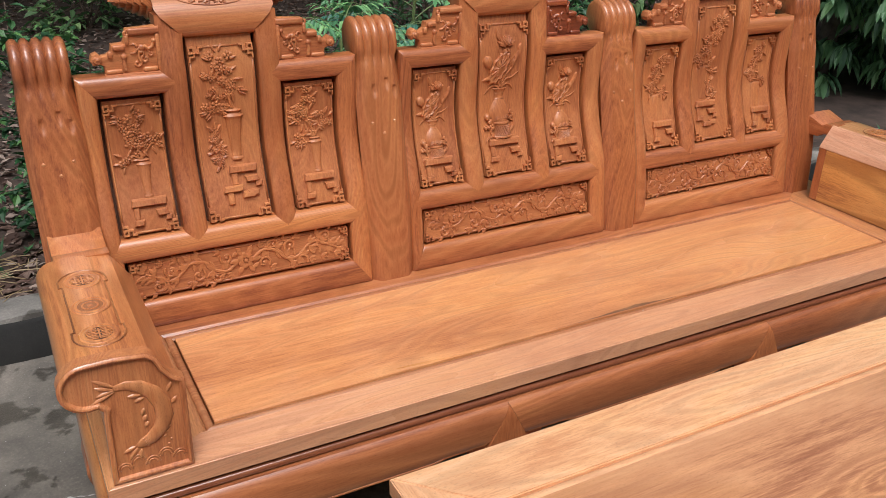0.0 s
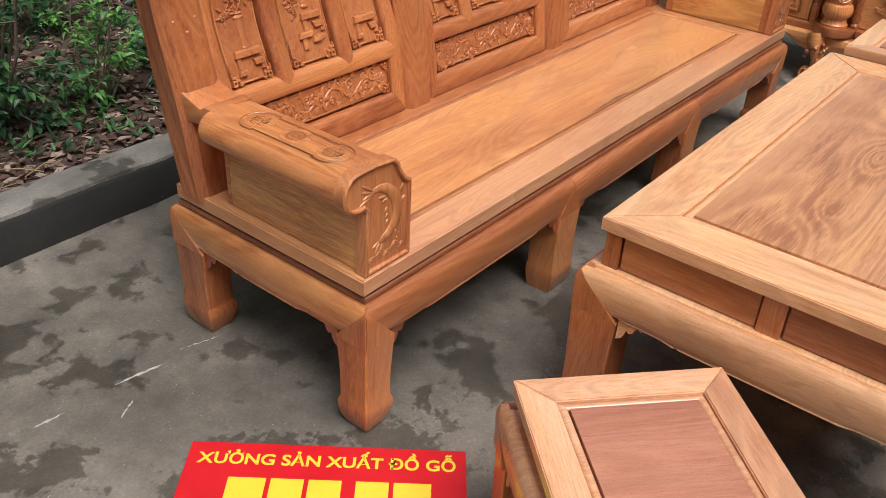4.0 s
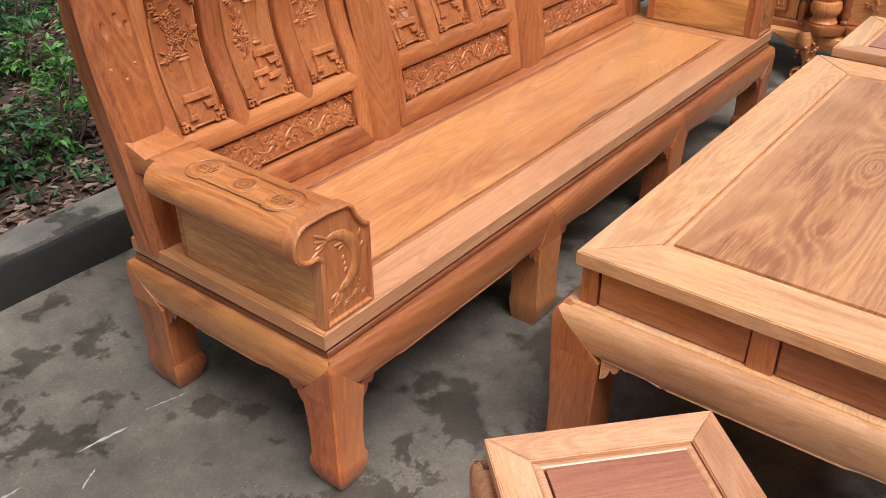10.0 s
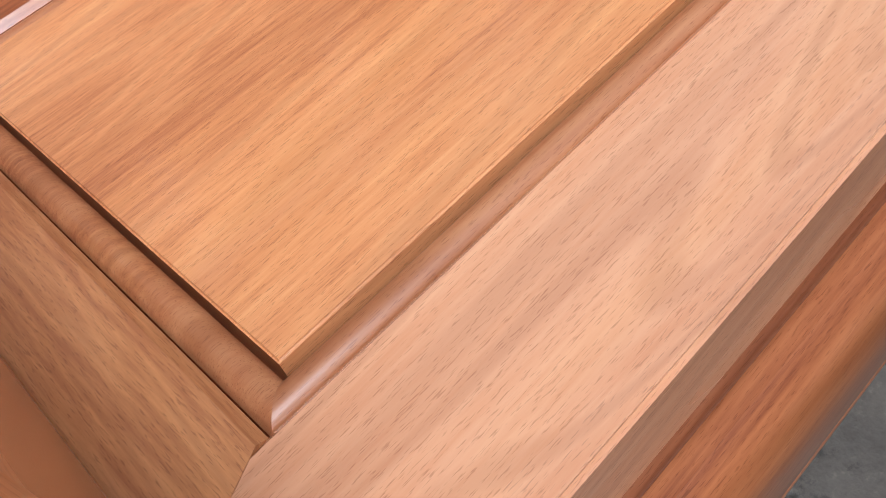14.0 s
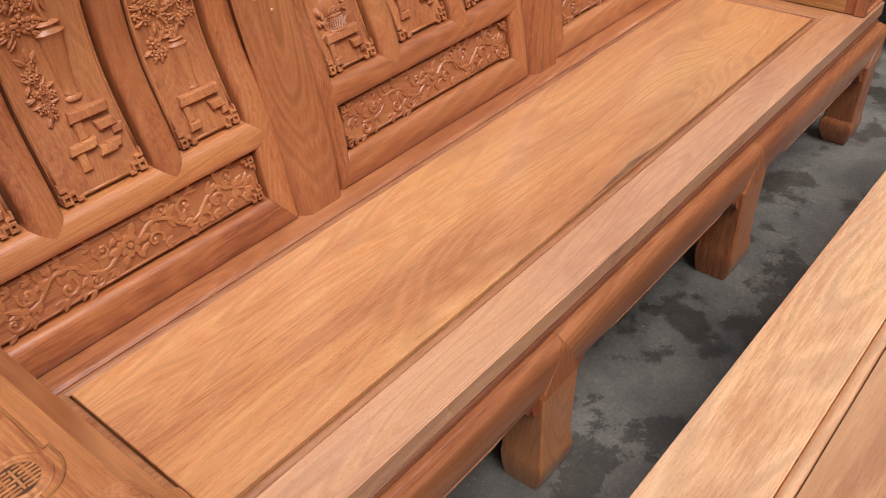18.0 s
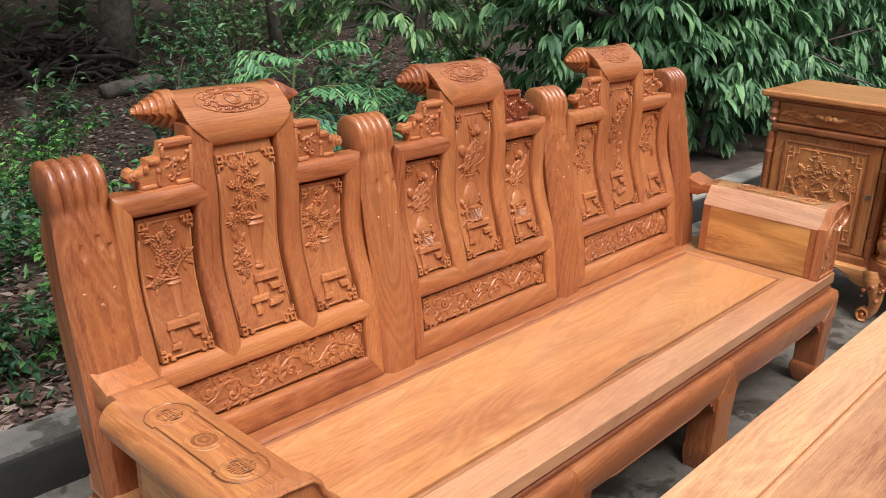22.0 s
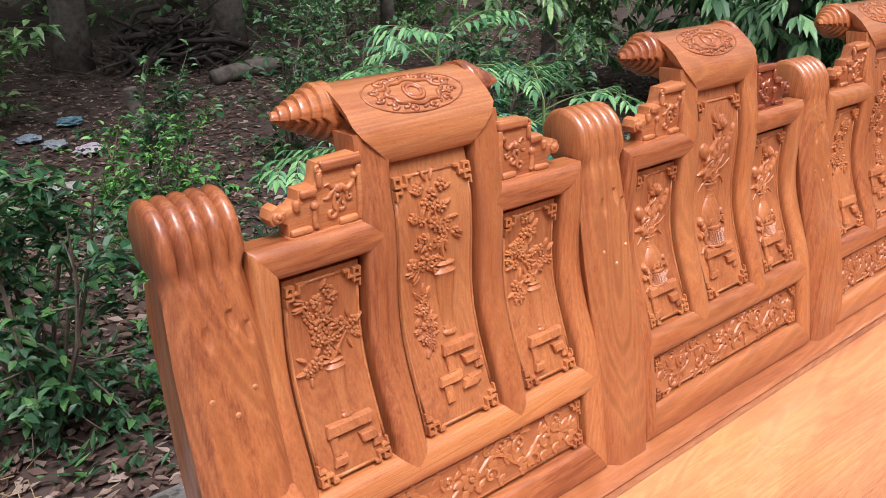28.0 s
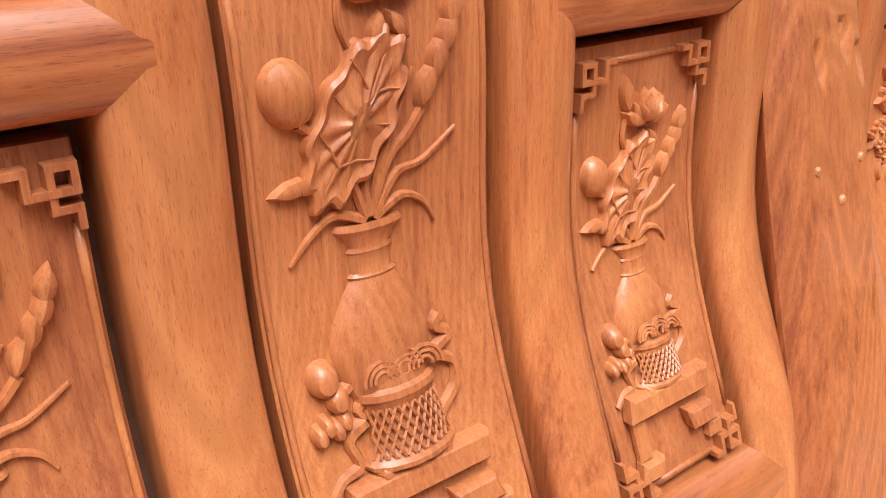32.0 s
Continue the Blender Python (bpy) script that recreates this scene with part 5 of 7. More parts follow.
def vine_panel(r, rng):
    """Scrolling leaves on both sides of a flower."""
    r.flower(0.50, 0.50, 0.020, 7, 0.009)
    for j in range(6):
        a = 2 * math.pi * j / 6
        r.leaf(0.50 + 0.010 * math.cos(a) / r.w, 0.50 + 0.010 * math.sin(a) / r.h, 0.030, 0.014, a, 0.006)
    for s in (-1, 1):
        q = lambda u, v: (0.5 + s * u, 0.5 + s * (v - 0.5))
        main = [(0.035, 0.50), (0.085, 0.70), (0.14, 0.62), (0.19, 0.34), (0.25, 0.34), (0.30, 0.60), (0.35, 0.68), (0.40, 0.50), (0.44, 0.40)]
        r.stem([q(*p) for p in main], 0.0040, 0.0026)
        # curls in the hollows of the wave, each with a few broad leaves
        for u, v, t in ((0.085, 0.34, 1), (0.135, 0.80, -1), (0.215, 0.68, -1), (0.265, 0.20, 1), (0.33, 0.42, 1), (0.390, 0.78, -1)):
            spiral = [(u + t * 0.0160 * (1 - k / 11) * math.cos(t * (k * 0.72 - 0.6)) / r.w, v + 0.0160 * (1 - k / 11) * math.sin(k * 0.72 - 0.6) / r.h) for k in range(9)]
            r.stem([q(*p) for p in spiral], 0.0036, 0.0028)
            uu, vv = q(u, v)
            r.blob(uu, vv, 0.0045, 0.0045, 0.0045, n=8)
            for k in range(2):
                a = 2.2 * k + t * 0.8 + (0 if s > 0 else math.pi)
                r.leaf(uu + 0.012 * math.cos(a) / r.w, vv + 0.012 * math.sin(a) / r.h, 0.022, 0.010, a + 0.7 * t, 0.0042)
        # sprays of leaves that fill the field on both sides of the stem
        for k, (u, v) in enumerate(main[1:]):
            uu, vv = q(u, v)
            for d in (0.6, 1.1, -0.6, -1.1):
                r.leaf(uu, vv, 0.027, 0.0105, (0 if s > 0 else math.pi) + d + 0.5 * (k % 3 - 1), 0.0044)
        for u, v in ((0.06, 0.80), (0.175, 0.86), (0.235, 0.86), (0.30, 0.18), (0.36, 0.20), (0.11, 0.16), (0.205, 0.14), (0.425, 0.22), (0.335, 0.86)):
            uu, vv = q(u, v)
            for d in (-0.5, 0.1, 0.7):
                r.leaf(uu, vv, 0.019, 0.0080, (0 if s > 0 else math.pi) + d + (0.4 if v > 0.5 else -0.4), 0.0042)


rng = random.Random(11)
for (si, nm, x0), ob in panel_obs.items():
    s = SECTION[si]
    if nm == "low":
        a, b, c, d = s + 0.1365, s + 0.6495, 0.4695, 0.5550
        fret(a, b, c, d - 0.005, ob, WVINE, 0.0155)
        r = Relief(a, b, c, d)
        vine_panel(r, rng)
        r.done("vine_relief", WVINE, ob, "carved scrolling vine with a central flower", 0.85)
        continue
    a, b = (s + 0.1360, s + 0.2550) if x0 < 0.2 else ((s + 0.3250, s + 0.4675) if x0 < 0.4 else (s + 0.5325, s + 0.6500))
    c, d = 0.613, (1.018 if nm == "centre" else 0.902)
    fret(a, b, c, d - (0.022 if nm == "centre" else 0.011), ob, WCARVE, 0.0205 if nm == "centre" else 0.0185)
    r = Relief(a, b, c, d)
    (plum_panel, lotus_panel, branch_panel)[si](r, rng, nm == "centre")
    r.done("flower_relief", WCARVE, ob, ("carved plum blossom in a slim vase on a stand", "carved lotus in a round vase on a basket", "carved hanging blossom branch over a stand")[si])

# pegs on the posts
for c, ob in zip(POSTS, post_obs):
    for dx, z in ((-0.029, 0.792), (0.0, 0.766), (0.029, 0.792)):
        bm = bmesh.new()
        lathe(bm, [(0.0040, 0.0), (0.0039, 0.0018), (0.0028, 0.0030), (0.0002, 0.0034)], (0, 0, 0), 10, 1)
        for v in bm.verts:
            v.co = Vector((c + dx + v.co.x, yp(z) - v.co.y - 0.0128, z + v.co.z))
        bmesh.ops.recalc_face_normals(bm, faces=bm.faces)
        part("peg", bm, WSEAT, ob, "pale wooden peg")


# ---- heads: rolled scrolls over the middle panels ----
HEADP = [(0.611, 1.020), (0.6045, 1.029), (0.6040, 1.044), (0.6075, 1.060), (0.6145, 1.076), (0.628, 1.091), (0.645, 1.104), (0.665, 1.115), (0.685, 1.122), (0.705, 1.122), (0.722, 1.113), (0.733, 1.098), (0.735, 1.080),
         (0.727, 1.062), (0.710, 1.052), (0.690, 1.052), (0.672, 1.046), (0.656, 1.030), (0.645, 1.012), (0.630, 1.012)]


def head_w(q):
    z = HEADP[q][1]
    return 0.081 + (0.128 - 0.081) * max(0.0, min(1.0, (z - 1.026) / 0.044)) if q < 6 or q > 16 else 0.128


def head_surface(s):
    """A point and the way out of it on the head's front, s from 0 (lip) to 9."""
    k = min(8, int(s))
    f = s - k
    a, b = Vector(HEADP[k]), Vector(HEADP[k + 1])
    d = (b - a).normalized()
    return a + (b - a) * f, Vector((-d.y, d.x))


for s in SECTION:
    c = s + 0.394
    bm = bmesh.new()
    nx = 14
    loft(bm, [[(c + (-1 + 2 * k / nx) * head_w(q), y, z) for q, (y, z) in enumerate(HEADP)] for k in range(nx + 1)])
    bmesh.ops.recalc_face_normals(bm, faces=bm.faces)
    hd = part("scroll_head", bm, WX, bench, smooth=35)
    for sd in (-1, 1):
        # stepped cone at each end of the roll
        prof, x = [(0.030, -0.012), (0.041, -0.011)], 0.0
        r0 = 0.041
        for k in range(5):
            r1 = r0 - 0.0062
            prof += [(r0 * 0.96, x), (r0, x + 0.003), (r0 * 0.995, x + 0.0095), (r0 * 0.95, x + 0.0118), (r1 + 0.0015, x + 0.0126)]
            x += 0.0130
            r0 = r1
        prof += [(r0, x), (r0 * 1.02, x + 0.004), (r0 * 0.9, x + 0.008), (r0 * 0.55, x + 0.0095), (r0 * 0.45, x + 0.0075), (0.0005, x + 0.0070)]
        bm = bmesh.new()
        lathe(bm, prof, (0, 0, 0), 24, 0)
        for v in bm.verts:
            # the coil winds slightly
            v.co = Vector((c + sd * (0.126 + v.co.x + 0.006 * math.atan2(v.co.z, v.co.y) / math.pi), 0.696 + v.co.y, 1.086 + v.co.z))
        bmesh.ops.recalc_face_normals(bm, faces=bm.faces)
        part("horn", bm, WX, hd, "stepped cone horn", smooth=30)
    # medallion: oval groove, ring, clouds
    bm = bmesh.new()

    def on(u, w, lift=0.0):
        p, n = head_surface(6.0 + w)
        return (c + u, p.x + n.x * lift, p.y + n.y * lift)

    def line(pts, r_=0.0022):
        tube(bm, [on(u, w, 0.0004) for u, w in pts], 1.35 * r_, 6)

    line([(0.088 * math.cos(a), 1.75 * math.sin(a)) for a in (2 * math.pi * k / 40 for k in range(41))], 0.0012)
    for rr in (0.016, 0.011):
        line([(rr * math.cos(a), rr * 46 * math.sin(a)) for a in (2 * math.pi * k / 20 for k in range(21))], 0.0022)
    line([((0.046 + 0.004 * math.cos(8 * a)) * math.cos(a), (1.05 + 0.08 * math.cos(8 * a)) * math.sin(a)) for a in (2 * math.pi * k / 48 for k in range(49))], 0.0026)
    rq = random.Random(5)
    for k in range(12):
        a = 2 * math.pi * (k + 0.5) / 12
        u0, w0 = 0.066 * math.cos(a), 1.42 * math.sin(a)
        line([(u0 + 0.009 * (1 - j / 9) * math.cos(j * 0.85 + a), w0 + 0.28 * (1 - j / 9) * math.sin(j * 0.85 + a)) for j in range(9)], 0.0021)
        a += 0.26
        line([(0.058 * math.cos(a) + 0.008 * math.cos(a + t), 1.25 * math.sin(a) + 0.2 * math.sin(a + t)) for t in (0, 1, 2, 3)], 0.0018)
    part("medallion", bm, WX, hd, "oval medallion of carved clouds", smooth="all")


# ---- stepped crests on the small top rails ----
CREST = [(0.0, 0.0), (0.116, 0.0), (0.116, 0.020), (0.124, 0.024), (0.137, 0.022), (0.142, 0.032), (0.138, 0.044), (0.128, 0.048), (0.120, 0.040), (0.108, 0.042), (0.100, 0.048), (0.098, 0.062), (0.074, 0.064), (0.070, 0.072), (0.066, 0.092), (0.0, 0.096)]


def crest(xa, s, m):
    """s: the way it steps down from the middle panel."""
    y0, y1 = 0.606, 0.634
    zb = 0.950
    bm = bmesh.new()
    prism(bm, [(xa + s * u, zb + v) for u, v in CREST], 1, y0, y1, bev=0.003)
    cr = part("crest", bm, m, bench, smooth=30)
    f = lambda u, v: (xa + s * u, y0 - 0.0003, zb + v)
    # raised rims round two sunk fields, the lower ones broken by the cloud
    for u0, u1, v0, v1 in ((0.001, 0.064, 0.081, 0.0945), (0.001, 0.010, 0.004, 0.0815), (0.010, 0.040, 0.003, 0.0135), (0.072, 0.097, 0.051, 0.0625), (0.082, 0.114, 0.003, 0.0130), (0.063, 0.071, 0.060, 0.0815), (0.098, 0.108, 0.036, 0.0510)):
        q = sorted((xa + s * u0, xa + s * u1))
        part("rim", boxm(q[0], q[1], y0 - 0.0060, y0 + 0.004, zb + v0, zb + v1, 0.0034), m, cr, smooth=60)

    def stroke(pts, thick, tail=0.45):
        bm = bmesh.new()
        fine = []
        for k in range(len(pts) - 1):
            p0, p1, p2, p3 = pts[max(k - 1, 0)], pts[k], pts[k + 1], pts[min(k + 2, len(pts) - 1)]
            for q in range(5):
                t = q / 5
                fine.append(tuple(0.5 * (2 * p1[i] + (p2[i] - p0[i]) * t + (2 * p0[i] - 5 * p1[i] + 4 * p2[i] - p3[i]) * t * t + (3 * p1[i] - p0[i] - 3 * p2[i] + p3[i]) * t ** 3) for i in (0, 1)))
        fine.append(pts[-1])
        n_ = len(fine)
        tube(bm, [f(*p) for p in fine], [thick * (1 - (1 - tail) * k / (n_ - 1)) for k in range(n_)], 8, 1.15)
        bmesh.ops.recalc_face_normals(bm, faces=bm.faces)
        part("scroll_curl", bm, m, cr, smooth="all")

    def coil(u, v, r_, turn, a0):
        return [(u + r_ * (1 - k / 11) * math.cos(a0 + turn * 0.75 * k), v + r_ * (1 - k / 11) * math.sin(a0 + turn * 0.75 * k)) for k in range(9)]

    stroke([(0.042, 0.052), (0.034, 0.056), (0.026, 0.051), (0.018, 0.055), (0.013, 0.066)], 0.0046, 0.75)
    stroke([(0.036, 0.056), (0.046, 0.052), (0.054, 0.044), (0.062, 0.043)], 0.0044)
    stroke([(0.040, 0.052), (0.036, 0.042)] + coil(0.034, 0.030, 0.0085, -1, 1.2), 0.0034, 0.8)
    stroke([(0.044, 0.050), (0.046, 0.038)] + coil(0.050, 0.022, 0.0085, 1, 2.2), 0.0034, 0.8)
    stroke([(0.030, 0.052), (0.025, 0.044)] + coil(0.021, 0.040, 0.0050, -1, 0.6), 0.0028, 0.8)
    stroke([(0.048, 0.056), (0.053, 0.062), (0.060, 0.060)], 0.0034)
    stroke(coil(0.067, 0.086, 0.0075, 1, 2.0), 0.0030, 0.9)
    stroke([(0.075, 0.008), (0.077, 0.022), (0.075, 0.034)], 0.0042, 0.9)
    stroke(coil(0.130, 0.035, 0.0085, 1, 2.6), 0.0036, 0.9)
    for u, v, r_ in ((0.039, 0.054, 0.0070), (0.013, 0.067, 0.0055), (0.076, 0.038, 0.0070), (0.128, 0.035, 0.0055), (0.041, 0.045, 0.0040)):
        bm = bmesh.new()
        dome(bm, oval(f(u, v)[0], f(u, v)[2], r_, r_, n=12), (f(u, v)[0], f(u, v)[2]), 0.0065, y0)
        bmesh.ops.recalc_face_normals(bm, faces=bm.faces)
        part("boss", bm, m, cr, smooth="all")
    xs = sorted((xa, xa + s * 0.118))
    part("base_moulding", boxm(xs[0], xs[1], y0 - 0.007, y1, zb - 0.006, zb + 0.0035, 0.002), m, cr)


for si, s in enumerate(SECTION):
    crest(s + 0.270, -1, WCREST)
    crest(s + 0.520, 1, WRED if si == 1 else WCREST)

# ---- dragon fish on the arm fronts ----
for ob, f in ((arm_l, lambda x: x), (arm_r, lambda x: XR - 0.012 - x)):
    bm = bmesh.new()
    base = -0.0018
    path = [(0.022, 0.590), (0.042, 0.591), (0.062, 0.584), (0.082, 0.567), (0.095, 0.541), (0.097, 0.515), (0.089, 0.493), (0.071, 0.476), (0.056, 0.470), (0.046, 0.466)]
    tube(bm, [(f(x), base, z) for x, z in path], [0.0050, 0.0085, 0.0115, 0.0135, 0.0150, 0.0150, 0.0140, 0.0120, 0.0095, 0.004], 12, 0.38)
    rr = random.Random(2)
    # scales in rows along the body
    for i in range(2, 8):
        for h_ in range(3):
            t = h_ / 3
            x, z = path[i][0] + (path[i + 1][0] - path[i][0]) * t, path[i][1] + (path[i + 1][1] - path[i][1]) * t
            dx, dz = path[i + 1][0] - path[i][0], path[i + 1][1] - path[i][1]
            ln = math.hypot(dx, dz)
            for w_ in (-0.008, -0.004, 0.0, 0.004, 0.008):
                sh = w_ + (0.002 if h_ % 2 else 0)
                if abs(sh) < 0.010:
                    px, pz = x - dz / ln * sh, z + dx / ln * sh
                    dome(bm, oval(f(px), pz, 0.0021, 0.0021, n=6), (f(px), pz), 0.0012, base - 0.0036 + 0.16 * abs(sh), 2)
    # forked tail, fins, spray at the mouth
    for x, z, a, ln in ((0.028, 0.590, 2.55, 0.046), (0.026, 0.587, 2.80, 0.036), (0.028, 0.586, 3.55, 0.054), (0.028, 0.588, 3.35, 0.036), (0.066, 0.566, 3.05, 0.026), (0.068, 0.560, 3.45, 0.018), (0.066, 0.540, 4.3, 0.016), (0.068, 0.526, 4.3, 0.014), (0.070, 0.512, 4.2, 0.014), (0.105, 0.560, 1.1, 0.020), (0.110, 0.535, 0.9, 0.016), (0.046, 0.468, 3.5, 0.026), (0.046, 0.464, 4.1, 0.026), (0.052, 0.460, 4.6, 0.020)):
        dome(bm, oval(f(x + 0.5 * ln * math.cos(a)), z + 0.5 * ln * math.sin(a), ln / 2, 0.0042, a if f(1) == 1 else math.pi - a, n=10, point=0.7), (f(x + 0.5 * ln * math.cos(a)), z + 0.5 * ln * math.sin(a)), 0.003, base, 2)
    # waves below and spray
    for k in range(5):
        for q in (0.012, 0.0075):
            x0 = 0.022 + 0.023 * k
            tube(bm, [(f(x0 + q * math.cos(a)), base, 0.424 + 0.010 * (k % 2) + q * 1.2 * math.sin(a)) for a in (math.pi * j / 8 for j in range(9))], 0.0015, 6)
    for k in range(7):
        x0, z0 = 0.098 + 0.006 * math.sin(k * 2.1), 0.455 + 0.009 * k
        dome(bm, oval(f(x0), z0, 0.0026, 0.0026, n=7), (f(x0), z0), 0.0022, base, 2)
    bmesh.ops.recalc_face_normals(bm, faces=bm.faces)
    part("fish_relief", bm, WPLATE, ob, "carved leaping fish over waves", smooth="all")

# dark heart crack beside the seat's front groove, with a pale chip
bm = bmesh.new()
rq = random.Random(9)
n = 30
up_ = [(0.98 + 0.40 * k / n, 0.1025 + (0.003 + 0.010 * math.exp(-((k / n - 0.62) / 0.22) ** 2)) * math.sin(math.pi * k / n) * rq.uniform(0.7, 1.15), SEAT - 0.0006) for k in range(n + 1)]
dn_ = [(0.98 + 0.40 * k / n, 0.1025 + 0.0004 * rq.random(), SEAT - 0.0006) for k in range(n + 1)]
bm.faces.new([bm.verts.new(p) for p in dn_ + up_[::-1]])
part("heart_streak", bm, wood("heart_streak_wood", 0, (0.40, 0.19, 0.085), (0.22, 0.105, 0.052), (0.07, 0.035, 0.022), 0.6, 0.45), bench, "dark heartwood streak in the seat")
bm = bmesh.new()
dome(bm, [(a, b) for a, b in oval(0, 0, 0.006, 0.003, 0.3, n=9, wav=0.2, wn=3)], (0, 0), 0.0012, 0.0, 2)
for v in bm.verts:
    v.co = Vector((1.235 + v.co.x, 0.090 + v.co.z, SEAT - 0.004 - v.co.y))
part("chip", bm, SPECK, bench, "pale chip of filler")


# ---- side table beyond the tea table ----
side = thing("side_table", "square hardwood side table with a framed panel top", "table")
SX0, SX1, SY0, SY1, SZ = 1.822, 2.232, -0.775, -0.360, 0.545
a0, a1, c0, c1 = framed_top(SX0, SX1, SY0, SY1, SZ, 0.028, 0.062, side, WTAB, WTABY, WSTOOL)
bead_ring(a0 + 0.0005, a1 - 0.0005, c0 + 0.0005, c1 - 0.0005, WTAB, side, SZ)
part("table_panel", prism(bmesh.new(), [(a0 + e, c0 + e), (a1 - e, c0 + e), (a1 - e, c1 - e), (a0 + e, c1 - e)], 2, SZ - 0.02, SZ - 0.001), WSTOOL, side)
part("waist", boxm(SX0 + 0.03, SX1 - 0.03, SY0 + 0.03, SY1 - 0.03, 0.46, SZ - 0.026), WTAB, side)
splaces = [(lambda u, o, z: (SX0 + 0.008 - o, u, z + 0.125)), (lambda u, o, z: (SX1 - 0.008 + o, u, z + 0.125)), (lambda u, o, z: (u, SY0 + 0.008 - o, z + 0.125)), (lambda u, o, z: (u, SY1 - 0.008 + o, z + 0.125))]
for k, pl in enumerate(splaces):
    u0, u1 = ((SY0, SY1), (SX0, SX1))[k // 2]
    apron(pl, u0 + 0.07, u1 - 0.07, WTAB, side, 0.08, 0.08, n=24)
    leg_top(pl, u0 - 0.010, u0 + 0.07, WZ, side, 0.0)
    leg_top(pl, u1 - 0.07, u1 + 0.010, WZ, side, 1.0)
for cx, sx in ((SX0, -1), (SX1, 1)):
    for cy, sy in ((SY0, -1), (SY1, 1)):
        ax, bx = sorted((cx + sx * 0.012, cx - sx * 0.065))
        ay, by = sorted((cy + sy * 0.012, cy - sy * 0.065))
        leg(ax, bx, ay, by, WZ, side, sx, sy, top=0.335 + 0.178)

# ---- carved cabinet: a tall side unit, a column, a lower middle part ----
cab = thing("tv_cabinet", "long carved hardwood cabinet with a turned column and scroll feet", "cabinet")
CX = 3.10


def cbox(name, y0, y1, z0, z1, x0=0.0, x1=0.40, m=None, bev=0.004, parent=None, label=""):
    return part(name, boxm(CX + x0, CX + x1, min(y0, y1), max(y0, y1), z0, z1, bev), m or WCAB, parent or cab, label)


cbox("top", 0.045, 0.640, 0.852, 0.880, -0.045, 0.47, WCABY, 0.008)
cbox("top_moulding", 0.070, 0.615, 0.838, 0.852, -0.024, 0.45, WX, 0.005)
cbox("body", 0.085, 0.600, 0.235, 0.838, 0.018, 0.43, WCAB)
drawer = cbox("drawer", 0.118, 0.566, 0.748, 0.834, -0.002, 0.02, WCABY, 0.003)
cbox("moulding", 0.100, 0.585, 0.712, 0.742, -0.020, 0.03, WX, 0.009)
door = cbox("door", 0.120, 0.562, 0.240, 0.705, 0.0, 0.02, WCAB, 0.003)
cbox("door_panel", 0.168, 0.514, 0.275, 0.668, -0.004, 0.004, WCAB, 0.003, door)
for name, y0, y1, z0, z1 in (("panel_moulding", 0.160, 0.172, 0.267, 0.676), ("panel_moulding", 0.510, 0.522, 0.267, 0.676), ("panel_moulding", 0.1725, 0.5095, 0.267, 0.279), ("panel_moulding", 0.1725, 0.5095, 0.664, 0.676)):
    cbox(name, y0, y1, z0, z1, -0.009, 0.004, WX, 0.004, door)
bm = bmesh.new()
KEY = ((0.0, 0.062), (0.0, 0.040), (0.022, 0.040), (0.022, 0.0), (0.0, 0.0), (0.0, 0.022), (0.042, 0.022), (0.042, 0.0), (0.062, 0.0))
corners = []
for y0, sy, z0, sz in ((0.188, 1, 0.295, 1), (0.494, -1, 0.295, 1), (0.494, -1, 0.648, -1), (0.188, 1, 0.648, -1)):
    key = [(y0 + sy * a, z0 + sz * b) for a, b in KEY]
    tube(bm, [(CX - 0.0045, y, z) for y, z in key], 0.0042, 6)
    corners.append((key[0], key[-1]))
for (a, b), (c, d) in (((corners[0][1], corners[0][0]), (corners[1][1], corners[3][0])), ((corners[2][1], corners[2][0]), (corners[3][1], corners[1][0]))):
    tube(bm, [(CX - 0.0045, *a), (CX - 0.0045, *c)], 0.003, 6)
    tube(bm, [(CX - 0.0045, *b), (CX - 0.0045, *d)], 0.003, 6)
part("raised_line", bm, WCABY, door)
bm = bmesh.new()
lathe(bm, [(0.010, 0.0), (0.010, -0.006), (0.006, -0.007), (0.005, -0.003), (0.0005, -0.003)], (CX, 0.140, 0.497), 14, 0)
part("lock", bm, plain("steel", (0.5, 0.5, 0.5), 0.3, 1.0), door, "small steel cam lock")


def xrelief(items, x, m, parent, name, label, seed):
    """Blossom and branch carving on a face that looks along -x."""
    r = Relief(0, 1, 0, 1, 0.0)
    rng = random.Random(seed)
    for kind, *a in items:
        if kind == "c":
            r.cluster(a[0], a[1], a[2], a[3], rng)
        elif kind == "s":
            r.stem(a[0], a[1], a[2])
        elif kind == "l":
            r.leaf(*a)
    for v in r.bm.verts:
        v.co = Vector((x + v.co.y * 1.8, v.co.x, v.co.z))
    bmesh.ops.recalc_face_normals(r.bm, faces=r.bm.faces)
    return part(name, r.bm, m, parent, label, smooth=35)


blossoms = [("c", 0.37, 0.585, 0.030, 5), ("c", 0.30, 0.590, 0.026, 4), ("c", 0.25, 0.555, 0.030, 5), ("c", 0.42, 0.545, 0.030, 5), ("c", 0.34, 0.530, 0.030, 5), ("c", 0.22, 0.500, 0.024, 4), ("c", 0.45, 0.490, 0.030, 5), ("c", 0.29, 0.480, 0.032, 5), ("c", 0.38, 0.455, 0.030, 5),
            ("c", 0.24, 0.425, 0.026, 4), ("c", 0.44, 0.410, 0.028, 5), ("c", 0.33, 0.400, 0.028, 4), ("c", 0.40, 0.360, 0.026, 4), ("c", 0.28, 0.355, 0.022, 3), ("c", 0.36, 0.620, 0.018, 3)]
